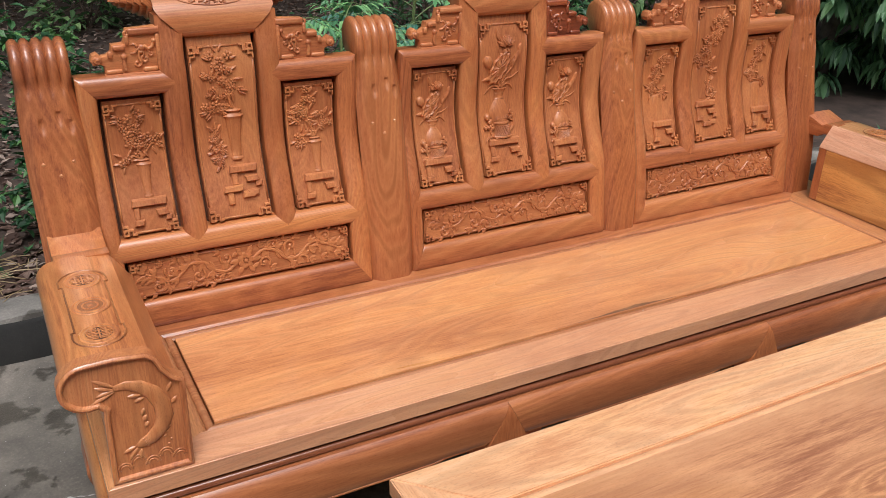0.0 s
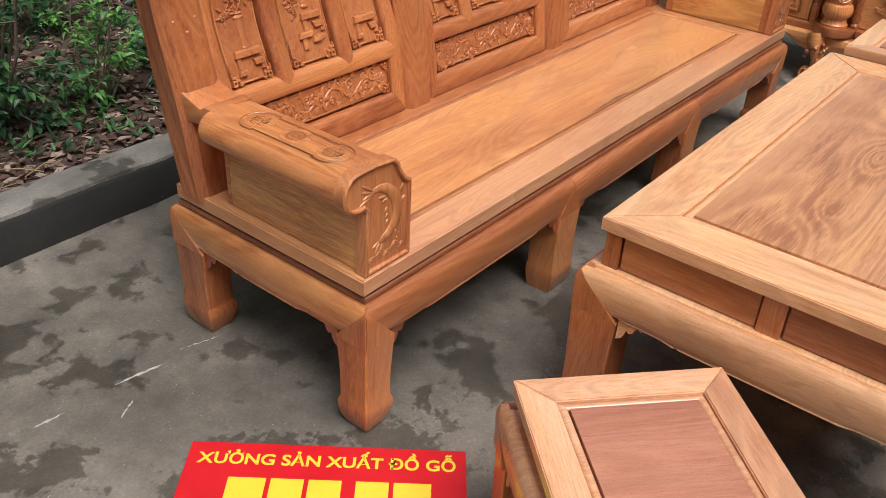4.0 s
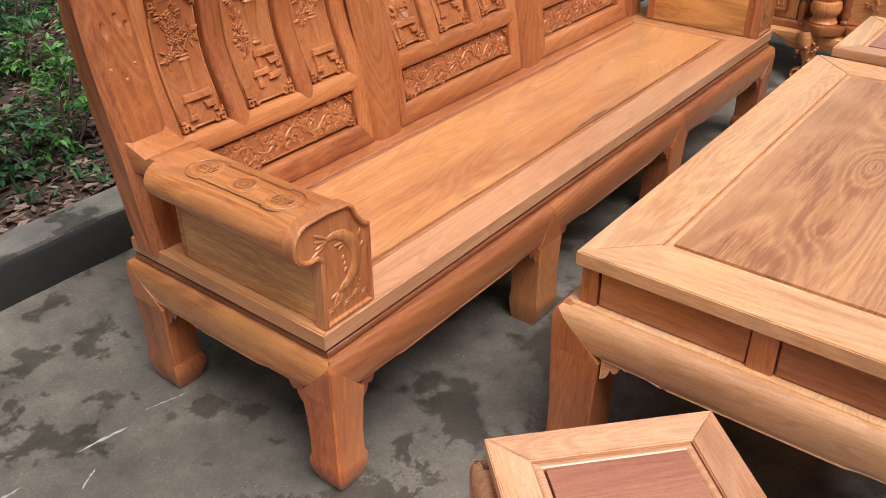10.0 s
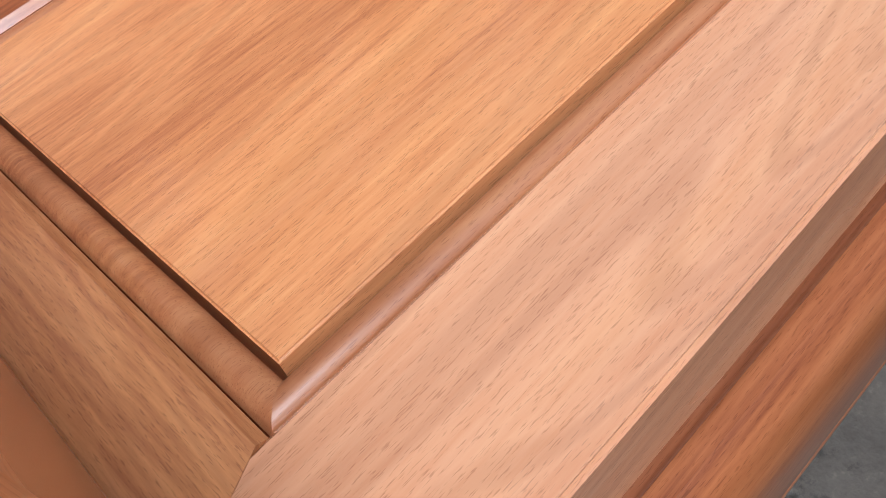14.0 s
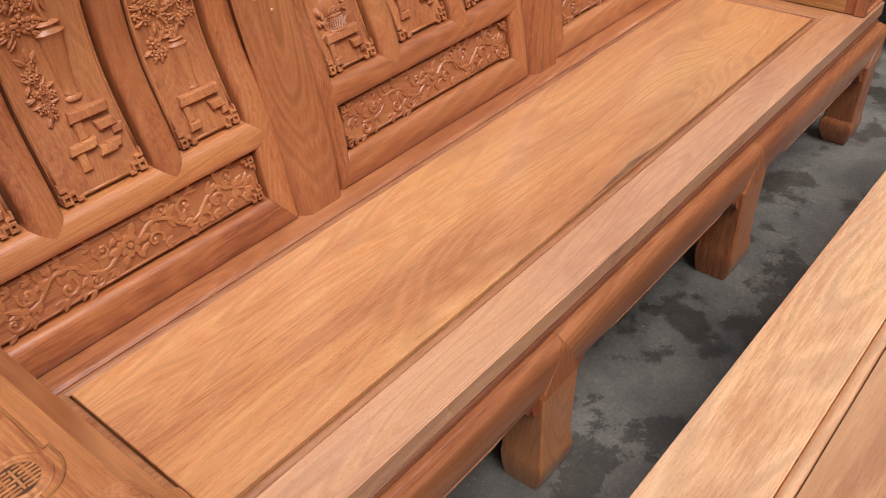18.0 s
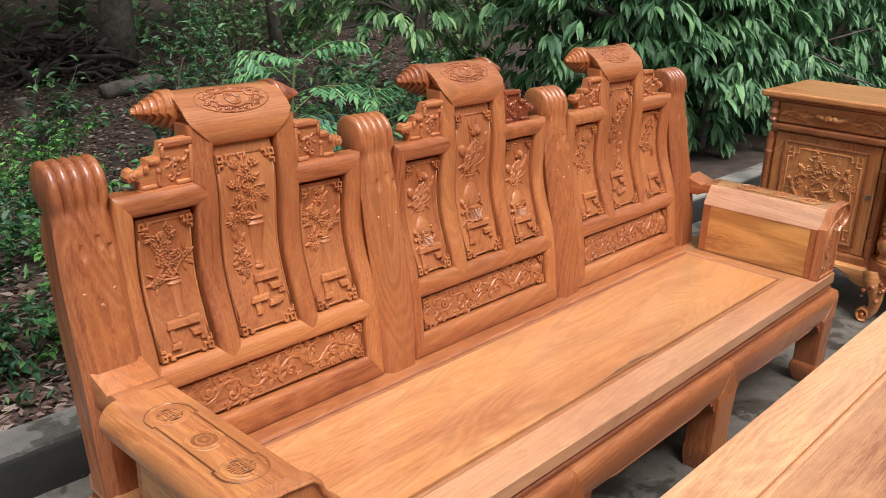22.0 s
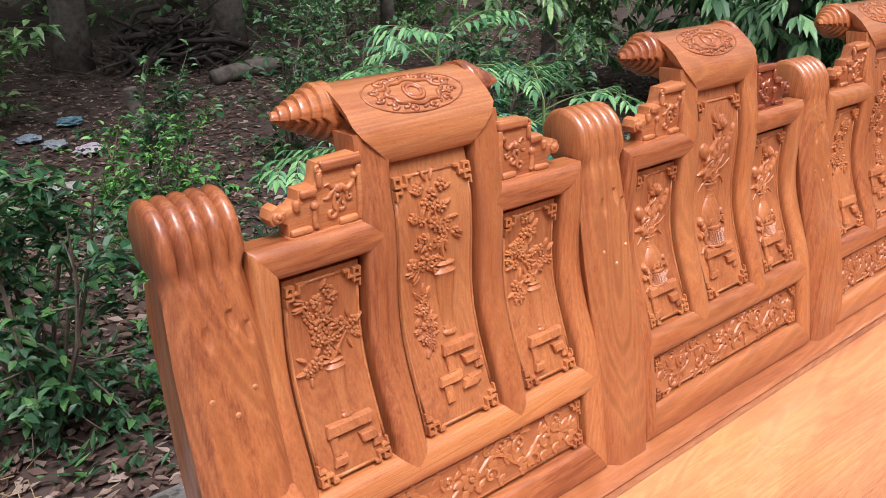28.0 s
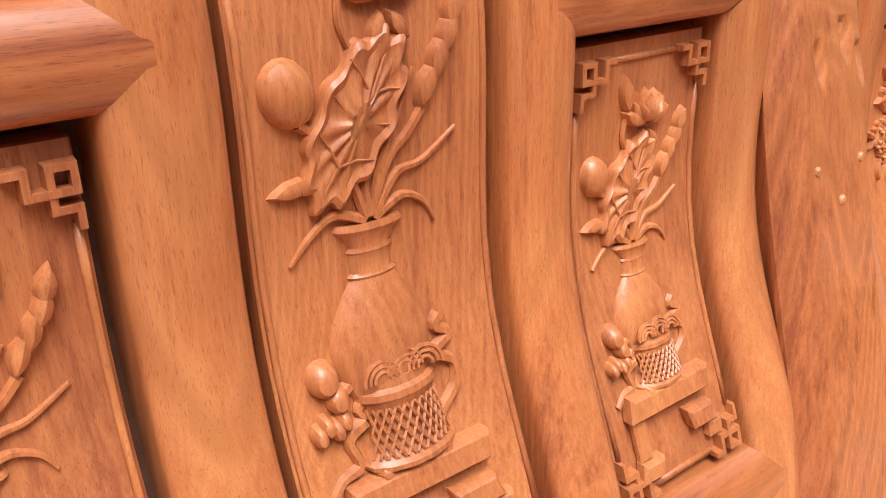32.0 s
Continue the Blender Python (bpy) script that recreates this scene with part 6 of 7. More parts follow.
for line in ([(0.30, 0.318), (0.36, 0.36), (0.33, 0.43), (0.38, 0.49), (0.33, 0.55), (0.37, 0.63)], [(0.35, 0.40), (0.42, 0.43), (0.46, 0.50), (0.44, 0.56)], [(0.35, 0.37), (0.27, 0.40), (0.21, 0.45), (0.22, 0.53)], [(0.36, 0.47), (0.29, 0.50), (0.25, 0.58)], [(0.36, 0.36), (0.43, 0.35), (0.47, 0.40)], [(0.24, 0.320), (0.32, 0.332), (0.42, 0.318)]):
    blossoms.append(("s", line, 0.0055, 0.003))
xrelief(blossoms, CX - 0.004, WCABY, door, "blossom_relief", "carved blossom tree", 3)
for mid, sg, seed in ((0.480, 1, 4), (0.205, -1, 6)):
    spray = [("c", mid - sg * 0.004, 0.795, 0.020, 4), ("c", mid + sg * 0.036, 0.785, 0.018, 4), ("c", mid - sg * 0.040, 0.785, 0.016, 3), ("c", mid + sg * 0.066, 0.798, 0.012, 2), ("c", mid + sg * 0.014, 0.788, 0.014, 3), ("c", mid - sg * 0.022, 0.790, 0.014, 3), ("c", mid + sg * 0.052, 0.792, 0.012, 2),
             ("s", [(mid + sg * 0.072, 0.783), (mid + sg * 0.020, 0.800), (mid - sg * 0.030, 0.782), (mid - sg * 0.070, 0.792)], 0.006, 0.004), ("s", [(mid + sg * 0.020, 0.80), (mid - sg * 0.010, 0.817), (mid - sg * 0.040, 0.812)], 0.004, 0.003)]
    xrelief(spray, CX - 0.002, WCABY, drawer, "vine_relief", "carved blossom spray", seed)
bm = bmesh.new()
tube(bm, [(CX - 0.006 - 0.012 * math.sin(math.pi * k / 14), 0.405 - 0.130 * k / 14, 0.790 + 0.004 * math.sin(k * 1.1)) for k in range(15)], [0.006 + 0.0055 * math.sin(math.pi * k / 14) + 0.002 * (k % 2) for k in range(15)], 9)
part("pull", bm, WCABY, drawer, "carved twig that serves as a pull", smooth=50)
for y in (0.100, 0.585):
    bm = bmesh.new()
    lathe(bm, [(0.013, 0.235), (0.016, 0.25), (0.012, 0.262), (0.017, 0.285), (0.017, 0.31), (0.011, 0.325), (0.015, 0.34), (0.015, 0.60), (0.019, 0.612), (0.013, 0.625), (0.018, 0.66), (0.014, 0.70)], (CX - 0.001, y, 0), 14, 2)
    part("turned_corner", bm, WX, cab, smooth=35)
    bm = bmesh.new()
    lathe(bm, [(0.015, 0.745), (0.020, 0.755), (0.013, 0.765), (0.023, 0.785), (0.014, 0.805), (0.020, 0.82), (0.015, 0.838)], (CX - 0.003, y, 0), 14, 2)
    part("turned_corner", bm, WX, cab, smooth=35)
# plinth
cbox("plinth", 0.075, 0.625, 0.195, 0.238, -0.018, 0.44, WX, 0.010)
bm = bmesh.new()
prism(bm, [(CX + 0.42, 0.10), (CX - 0.02, 0.10)] + [(CX - 0.01 - 0.075 * math.sin(math.pi * k / 10), 0.09 - 0.19 * k / 10) for k in range(11)] + [(CX - 0.035, -0.11), (CX - 0.035, -1.30), (CX + 0.42, -1.30)], 2, 0.205, 0.250, bev=0.008)
part("plinth", bm, WX, cab, smooth=30)
# lower skirt and scroll feet
bm = bmesh.new()
zz = [(0.60, 0.13), (0.52, 0.15), (0.40, 0.165), (0.30, 0.15), (0.2, 0.17), (0.12, 0.12), (0.05, 0.11), (-0.03, 0.13), (-0.12, 0.145), (-0.25, 0.15), (-0.35, 0.12), (-0.50, 0.085), (-0.65, 0.12), (-0.85, 0.15), (-1.1, 0.13), (-1.28, 0.12)]
loft(bm, [[(CX - 0.012, y, 0.206), (CX - 0.036, y, 0.19), (CX - 0.040, y, 0.5 * (0.19 + z)), (CX - 0.018, y, z), (CX + 0.012, y, z), (CX + 0.012, y, 0.206)] for y, z in zz])
bmesh.ops.recalc_face_normals(bm, faces=bm.faces)
part("skirt", bm, WCABY, cab, smooth=40)
for y in (0.57, 0.03, -1.22):
    bm = bmesh.new()
    fx = CX - 0.046
    tube(bm, [(fx + 0.012, y + 0.016, 0.198), (fx, y + 0.010, 0.165), (fx, y - 0.004, 0.128), (fx, y - 0.012, 0.090), (fx, y - 0.008, 0.052), (fx, y + 0.006, 0.022), (fx, y + 0.022, 0.009)], [0.044, 0.042, 0.034, 0.026, 0.020, 0.014, 0.009], 12, 1.25, (1, 0, 0))
    tube(bm, [(fx - 0.004, y + 0.022 + 0.028 * (1 - k / 24) * math.cos(4.2 + k * 0.55), 0.030 + 0.027 * (1 - k / 24) * math.sin(4.2 + k * 0.55)) for k in range(21)], [0.0085 - 0.00018 * k for k in range(21)], 8, 3.4, (1, 0, 0))
    bmesh.ops.create_icosphere(bm, subdivisions=2, radius=0.007, matrix=Matrix.Translation((fx - 0.030, y + 0.022, 0.030)))
    for v in bm.verts:
        v.co.z += GZ * max(0.0, 1 - v.co.z / 0.12)
    ft = part("foot", bm, WCABY, cab, "carved scroll foot", smooth=40)
    rr = random.Random(int(100 * y))
    bm = bmesh.new()
    for k in range(14):
        a, z = rr.uniform(-1.2, 1.2), rr.uniform(0.09, 0.17)
        p = Vector((CX - 0.045 - 0.045 * math.cos(a), y + 0.05 * math.sin(a), z))
        bmesh.ops.create_icosphere(bm, subdivisions=1, radius=rr.uniform(0.007, 0.014), matrix=Matrix.Translation(p))
    part("flower_relief", bm, WX, ft, smooth="all")
# column
bm = bmesh.new()
lathe(bm, [(0.058, 0.250), (0.060, 0.258), (0.052, 0.268), (0.050, 0.285), (0.064, 0.300), (0.068, 0.322), (0.060, 0.345), (0.048, 0.352), (0.052, 0.362), (0.053, 0.52), (0.050, 0.532), (0.056, 0.545), (0.054, 0.560), (0.046, 0.565), (0.050, 0.585), (0.062, 0.602), (0.062, 0.622), (0.048, 0.640),
           (0.076, 0.648), (0.080, 0.660), (0.076, 0.672), (0.048, 0.680), (0.062, 0.698), (0.064, 0.715), (0.050, 0.732), (0.056, 0.748)], (CX - 0.010, 0.0, 0), 28, 2)
col = part("column", bm, WCAB, cab, "turned column", smooth=35)
bm = bmesh.new()
rr = random.Random(8)
for k in range(70):
    a, z = rr.uniform(1.7, 4.6), rr.uniform(0.372, 0.512)
    p = Vector((CX - 0.010 + 0.053 * math.cos(a), 0.053 * math.sin(a), z))
    bmesh.ops.create_icosphere(bm, subdivisions=1, radius=rr.uniform(0.004, 0.009), matrix=Matrix.Translation(p))
for k in range(6):
    z0 = 0.375 + 0.022 * k
    tube(bm, [(CX - 0.010 + 0.0535 * math.cos(a), 0.0535 * math.sin(a), z0 + 0.012 * math.sin(3 * a + k)) for a in (1.7 + 2.9 * j / 12 for j in range(13))], 0.003, 6)
part("grape_relief", bm, WTAB, col, smooth="all")
# the lower middle part
bm = bmesh.new()
prism(bm, [(CX + 0.42, 0.084)] + [(CX - 0.02 - 0.085 * math.sin(math.pi * k / 12), 0.084 - 0.20 * k / 12) for k in range(13)] + [(CX - 0.04, -0.125), (CX - 0.04, -1.30), (CX + 0.42, -1.30)], 2, 0.750, 0.786, bev=0.010)
part("top", bm, WCABY, cab, smooth=30)
cbox("collar_shelf", -0.09, -1.30, 0.650, 0.672, -0.03, 0.40, WCABY, 0.006)
cbox("body", 0.083, -1.30, 0.250, 0.750, 0.05, 0.42, WCAB)
strip = cbox("side_panel", -0.095, -0.262, 0.252, 0.648, 0.012, 0.05, WCABY, 0.003)
xrelief([("c", -0.18, 0.60, 0.022, 4), ("c", -0.18, 0.54, 0.026, 5), ("c", -0.18, 0.47, 0.024, 5), ("c", -0.18, 0.41, 0.026, 5), ("c", -0.18, 0.35, 0.022, 4), ("s", [(-0.18, 0.29), (-0.20, 0.36), (-0.16, 0.43), (-0.20, 0.50), (-0.16, 0.57), (-0.18, 0.63)], 0.005, 0.003)], CX + 0.012, WCABY, strip, "vine_relief", "carved hanging vine", 5)
for y in (-0.085, -0.275):
    bm = bmesh.new()
    lathe(bm, [(0.016, 0.252), (0.019, 0.262), (0.013, 0.272), (0.020, 0.295), (0.013, 0.32), (0.016, 0.33), (0.013, 0.345), (0.013, 0.645)], (CX + 0.004, y, 0), 12, 2)
    part("turned_corner", bm, WX, cab, smooth=35)
for k, (ya, yb_) in enumerate(((-0.300, -0.770), (-0.785, -1.255))):
    dr_ = cbox("door", ya, yb_, 0.256, 0.645, 0.016, 0.05, WCAB, 0.003)
    cbox("door_panel", ya - 0.050, yb_ + 0.050, 0.285, 0.615, 0.012, 0.02, WCAB, 0.003, dr_)
    bm = bmesh.new()
    tube(bm, [(CX + 0.012, y, z) for y, z in ((ya - 0.058, 0.292), (yb_ + 0.058, 0.292), (yb_ + 0.058, 0.607), (ya - 0.058, 0.607), (ya - 0.058, 0.292))], 0.004, 6)
    part("raised_line", bm, WCAB, dr_)
    items = [("s", [(ya - 0.08, 0.31), (ya - 0.16, 0.42), (ya - 0.25, 0.48), (ya - 0.36, 0.56)], 0.008, 0.004), ("s", [(ya - 0.12, 0.32), (ya - 0.26, 0.34), (ya - 0.38, 0.32)], 0.012, 0.006), ("s", [(ya - 0.20, 0.30), (ya - 0.20, 0.45), (ya - 0.17, 0.58)], 0.006, 0.004)]
    rr = random.Random(20 + k)
    for j in range(26):
        yy, z_, a_ = rr.uniform(yb_ + 0.09, ya - 0.09), rr.uniform(0.32, 0.58), rr.uniform(0, 6.28)
        for q in range(5):
            items.append(("l", yy, z_, rr.uniform(0.03, 0.05), 0.011, a_ + q * 0.5, 0.007))
    xrelief(items, CX + 0.012, WCABY, dr_, "bamboo_relief", "carved bamboo leaves", 30 + k)


# ---- red sign on the ground ----
sign = thing("shop_sign", "red printed sign board with yellow lettering lying on the concrete", "sign")
RED = plain("red_print", (0.62, 0.012, 0.02), 0.4, var=0.08)
YEL = plain("yellow_print", (0.85, 0.62, 0.05), 0.4, var=0.05)
part("board", boxm(0, 0.605, -0.40, 0, 0, 0.004, 0.001), RED, sign)


def letters(text, size, x, y, m, parent, z=0.0046):
    cu = bpy.data.curves.new("lettering", "FONT")
    cu.body, cu.size, cu.extrude, cu.offset = text, size, 0.0003, 0.0012
    tmp = new("lettering", cu)
    bpy.context.view_layer.update()
    me = bpy.data.meshes.new_from_object(tmp.evaluated_get(bpy.context.evaluated_depsgraph_get()))
    bpy.data.objects.remove(tmp)
    xs = [v.co.x for v in me.vertices]
    k = 0.56 / (max(xs) - min(xs))
    for v in me.vertices:
        v.co = Vector((x + (v.co.x - min(xs)) * k, y + v.co.y * k * 0.95, z + v.co.z))
    me.materials.clear()
    me.materials.append(m)
    ob = new("lettering", me)
    ob.parent = parent
    return ob


letters("XƯỞNG SẢN XUẤT ĐỒ GỖ", 0.05, 0.022, -0.062, YEL, sign)
for k, (xa, xb) in enumerate(((0.10, 0.18), (0.19, 0.26), (0.27, 0.34), (0.37, 0.44), (0.45, 0.53))):
    part("lettering", boxm(xa, xb, -0.185, -0.100, 0.0042, 0.0048), YEL, sign)
for k in range(3):
    part("lettering", boxm(0.06, 0.545, -0.24 - 0.05 * k, -0.215 - 0.05 * k, 0.0042, 0.0048), YEL, sign)
ang = math.degrees(math.atan2(-0.235 - 0.240, 0.091 + 0.290))
sign.matrix_basis = pose(-0.285, 0.248, GZ + 0.0005, 0, 0, ang)


# ---- plants ----
class Leaves:
    def __init__(self):
        self.v, self.f = [], []

    def add(self, p, d, up, ln, w, droop=0.0, fold=0.25):
        """A folded leaf from p along d."""
        d = d.normalized()
        s = d.cross(up)
        s = s.normalized() if s.length > 1e-4 else d.orthogonal().normalized()
        n = s.cross(d)
        m1, m2 = p + d * ln * 0.38, p + d * ln * 0.72 - n * (droop * ln * 0.15)
        tip = p + d * ln - n * (droop * ln * 0.4)
        k = len(self.v)
        up1 = n * (w * fold)
        self.v += [p, m1 + s * w * 0.5 + up1, m1 - s * w * 0.5 + up1, m1, m2 + s * w * 0.36 + up1 * 0.8, m2 - s * w * 0.36 + up1 * 0.8, m2, tip]
        self.f += [(k, k + 3, k + 1), (k, k + 2, k + 3), (k + 3, k + 6, k + 4, k + 1), (k + 2, k + 5, k + 6, k + 3), (k + 6, k + 7, k + 4), (k + 5, k + 7, k + 6)]

    def toothed(self, p, d, up, ln, w, droop):
        """A narrow hanging leaflet with a notched edge."""
        d = d.normalized()
        s = d.cross(up)
        s = s.normalized() if s.length > 1e-4 else d.orthogonal().normalized()
        n = s.cross(d)
        k = len(self.v)
        rows = ((0.14, 0.30), (0.30, 0.54), (0.36, 0.40), (0.56, 0.44), (0.62, 0.30), (0.80, 0.22))
        self.v.append(p)
        for t, u in rows:
            m = p + d * ln * t - n * (droop * ln * t * t)
            e = n * (w * 0.16)
            self.v += [m + s * w * u + e, m, m - s * w * u + e]
        self.v.append(p + d * ln - n * (droop * ln))
        self.f += [(k, k + 2, k + 1), (k, k + 3, k + 2)]
        for j in range(len(rows) - 1):
            a = k + 1 + 3 * j
            self.f += [(a, a + 1, a + 4, a + 3), (a + 1, a + 2, a + 5, a + 4)]
        a, q = k + 1 + 3 * (len(rows) - 1), k + 1 + 3 * len(rows)
        self.f += [(a, a + 1, q), (a + 1, a + 2, q)]

    def small(self, p, d, up, ln, w):
        d = d.normalized()
        s = d.cross(up)
        s = s.normalized() if s.length > 1e-4 else d.orthogonal().normalized()
        n = s.cross(d)
        k = len(self.v)
        m = p + d * ln * 0.45
        self.v += [p, m + s * w * 0.5 + n * w * 0.15, p + d * ln, m - s * w * 0.5 + n * w * 0.15]
        self.f += [(k, k + 1, k + 2), (k, k + 2, k + 3)]

    def mesh(self, name, m, parent=None, label="", smooth=False):
        me = bpy.data.meshes.new(name)
        me.from_pydata([tuple(v) for v in self.v], [], self.f)
        me.materials.append(m)
        ob = new(name, me)
        if parent is not None:
            ob.parent = parent
        if label:
            ob["label"] = label
        return ob


def rvec(rng, zlo=-1.0, zhi=1.0):
    a, z = rng.uniform(0, 2 * math.pi), rng.uniform(zlo, zhi)
    q = math.sqrt(max(0, 1 - z * z))
    return Vector((q * math.cos(a), q * math.sin(a), z))


UP = Vector((0, 0, 1))


def shrub(x, y, h, r, count, leaf, m, seed, label, name="shrub", stems=7, zlow=0.15, width=0.45, group=""):
    rng = random.Random(seed)
    sh = thing(name, label, "shrub", group)
    base = Vector((x, y, soil_z(x, y) - 0.02))
    lv = Leaves()
    bm = bmesh.new()
    tips = []
    for k in range(stems):
        a = rng.uniform(0, 6.28)
        top = base + Vector((r * 0.8 * math.cos(a) * rng.uniform(0.2, 1), r * 0.8 * math.sin(a) * rng.uniform(0.2, 1), h * rng.uniform(0.65, 1.0)))
        mid = base.lerp(top, 0.5) + rvec(rng) * 0.08 * h
        pts = [base + Vector((rng.uniform(-0.02, 0.02), rng.uniform(-0.02, 0.02), 0)), base.lerp(mid, 0.5), mid, mid.lerp(top, 0.5) + rvec(rng) * 0.03 * h, top]
        tube(bm, pts, [0.010 * h, 0.009 * h, 0.008 * h, 0.006 * h, 0.003 * h], 5)
        for q in range(9):
            t = rng.uniform(zlow, 1.0)
            i = min(3, int(t * 4))
            p = pts[i].lerp(pts[i + 1], t * 4 - i)
            d = (rvec(rng, -0.2, 0.9) + (p - base - Vector((0, 0, h * 0.4))).normalized() * 0.5).normalized()
            ln = r * rng.uniform(0.35, 0.8)
            e2 = p + d * ln - Vector((0, 0, 0.05 * ln))
            tube(bm, [p, p.lerp(e2, 0.5) + Vector((0, 0, 0.04 * ln)), e2], [0.0035 * h, 0.003 * h, 0.0012], 4)
            tips.append((p, e2, d))
    part("woody_frame", bm, TWIG, sh)
    per = max(1, count // len(tips))
    for p, q, d in tips:
        for k in range(per):
            t = rng.uniform(0.15, 1.08)
            c = p.lerp(q, t) + rvec(rng) * 0.02 * h
            dd = (d * 0.5 + rvec(rng, -0.6, 0.5)).normalized()
            s = leaf * rng.uniform(0.6, 1.25)
            lv.add(c, dd, (UP + rvec(rng) * 0.5).normalized(), s, s * width, rng.uniform(0.2, 1.0))
    lv.mesh("foliage", m, sh)
    return sh


shrub(0.10, 1.80, 0.72, 0.36, 2100, 0.042, LEAF_BUSH, 1, "leafy dark green shrub growing behind the kerb", stems=9, zlow=0.1, width=0.52)
shrub(0.46, 1.72, 0.44, 0.20, 620, 0.036, LEAF_FRESH, 2, "small bright green shrub behind the kerb", stems=6)
shrub(0.72, 2.55, 0.55, 0.26, 1500, 0.034, LEAF_FRESH, 3, "fresh green low shrub among dry leaves", stems=8)
shrub(1.05, 3.3, 0.62, 0.30, 800, 0.045, LEAF_BUSH, 4, "dark green shrub among dry leaves", stems=7)
shrub(-0.55, 2.1, 0.75, 0.40, 1300, 0.042, LEAF_BUSH, 5, "leafy dark green shrub beside the straw", stems=8)
shrub(0.95, 1.95, 0.45, 0.30, 800, 0.040, LEAF_BUSH, 6, "dark green shrub close behind the bench", stems=7)
shrub(2.3, 2.3, 0.75, 0.42, 1100, 0.05, LEAF_BUSH, 7, "dark green shrub close behind the bench", stems=7)
shrub(1.9, 3.6, 0.7, 0.45, 800, 0.055, LEAF_BUSH, 8, "dark shrub under the trees", stems=7)
shrub(2.9, 4.4, 0.9, 0.6, 900, 0.065, LEAF_DARK, 9, "dark shrub under the trees", stems=7)
shrub(2.9, 3.0, 0.85, 0.5, 900, 0.06, LEAF_BUSH, 10, "dark shrub under the trees", stems=7)


def frond(lv, bm, p, d, ln, pairs, leaf, rng):
    """A twice-feathered leaf that arches over: side stalks in pairs, each with hanging leaflets."""
    side = d.cross(UP).normalized()
    pts = []
    for k in range(8):
        t = k / 7
        pts.append(p + d * ln * t + UP * (0.16 * ln * math.sin(t * 1.9) - 0.34 * ln * t * t))
    tube(bm, pts, [0.0030, 0.0028, 0.0024, 0.002, 0.0017, 0.0014, 0.0011, 0.0008], 5)

    def leaflet(c, dv, size):
        lv.toothed(c, (dv - UP * rng.uniform(0.15, 0.75)).normalized(), UP, size, size * 0.36, rng.uniform(0.05, 0.35))

    for k in range(pairs):
        t = 0.30 + 0.66 * k / (pairs - 1)
        i = min(6, int(t * 7))
        c = pts[i].lerp(pts[i + 1], t * 7 - i)
        ax = (pts[i + 1] - pts[i]).normalized()
        reach = ln * 0.44 * (1.0 - 0.85 * (t - 0.30)) * rng.uniform(0.85, 1.1)
        count = 4 if reach > 0.10 else (3 if reach > 0.06 else 2)
        for sg in (-1, 1):
            sd = (side * sg * 0.86 + ax * 0.55 + UP * rng.uniform(-0.25, 0.12)).normalized()
            tip = c + sd * reach - UP * 0.10 * reach
            tube(bm, [c, tip], [0.0013, 0.0006], 4)
            across = sd.cross(UP).normalized()
            for q in range(count):
                f = (q + 0.8) / count
                e = c.lerp(tip, min(1.0, f))
                size = leaf * (1.05 - 0.35 * f) * rng.uniform(0.85, 1.12)
                for sq in (-1, 1):
                    leaflet(e, across * sq * 0.75 + sd * 0.65, size)
            leaflet(tip, sd, leaf * 0.95)
    leaflet(pts[-1], (pts[-1] - pts[-2]).normalized(), leaf)


def feather_plant(x, y, h, fronds, ln, seed, label):
    rng = random.Random(seed)
    th = thing("feather_leaf_sapling", label, "plant", group="feather-leaved saplings behind the bench")
    b = Vector((x, y, soil_z(x, y) - 0.02))
    bm, young, old = bmesh.new(), Leaves(), Leaves()
    top = b + Vector((rng.uniform(-0.05, 0.05), rng.uniform(-0.05, 0.05), h))
    tube(bm, [b, b.lerp(top, 0.5) + rvec(rng) * 0.02, top], [0.012, 0.009, 0.005], 7)
    for k in range(fronds):
        t = 0.28 + 0.72 * ((k + rng.random()) / fronds) ** 0.8
        a = 2.4 * k + rng.uniform(-0.3, 0.3)
        d = Vector((math.cos(a), math.sin(a), rng.uniform(0.0, 0.35) + 0.6 * max(0.0, t - 0.6))).normalized()
        frond(young if t > 0.80 else old, bm, b.lerp(top, t), d, ln * rng.uniform(0.8, 1.1) * (1.15 - 0.3 * t), rng.randint(4, 5), 0.060, rng)
    part("stem", bm, plain("green_stem", (0.16, 0.22, 0.08), 0.6), th)
    young.mesh("foliage", LEAF_PINN, th, "fresh light green leaves")
    old.mesh("foliage", LEAF_TEAL, th, "older blue-green leaves")
    return th


feather_plant(1.12, 1.62, 0.74, 13, 0.42, 21, "young sapling with arching feathered green leaves")
feather_plant(1.50, 1.98, 0.90, 14, 0.46, 22, "young sapling with arching feathered green leaves")
feather_plant(1.66, 1.56, 0.70, 12, 0.38, 23, "young sapling with arching feathered green leaves")
feather_plant(1.34, 1.54, 0.52, 11, 0.34, 24, "young sapling with arching feathered green leaves")


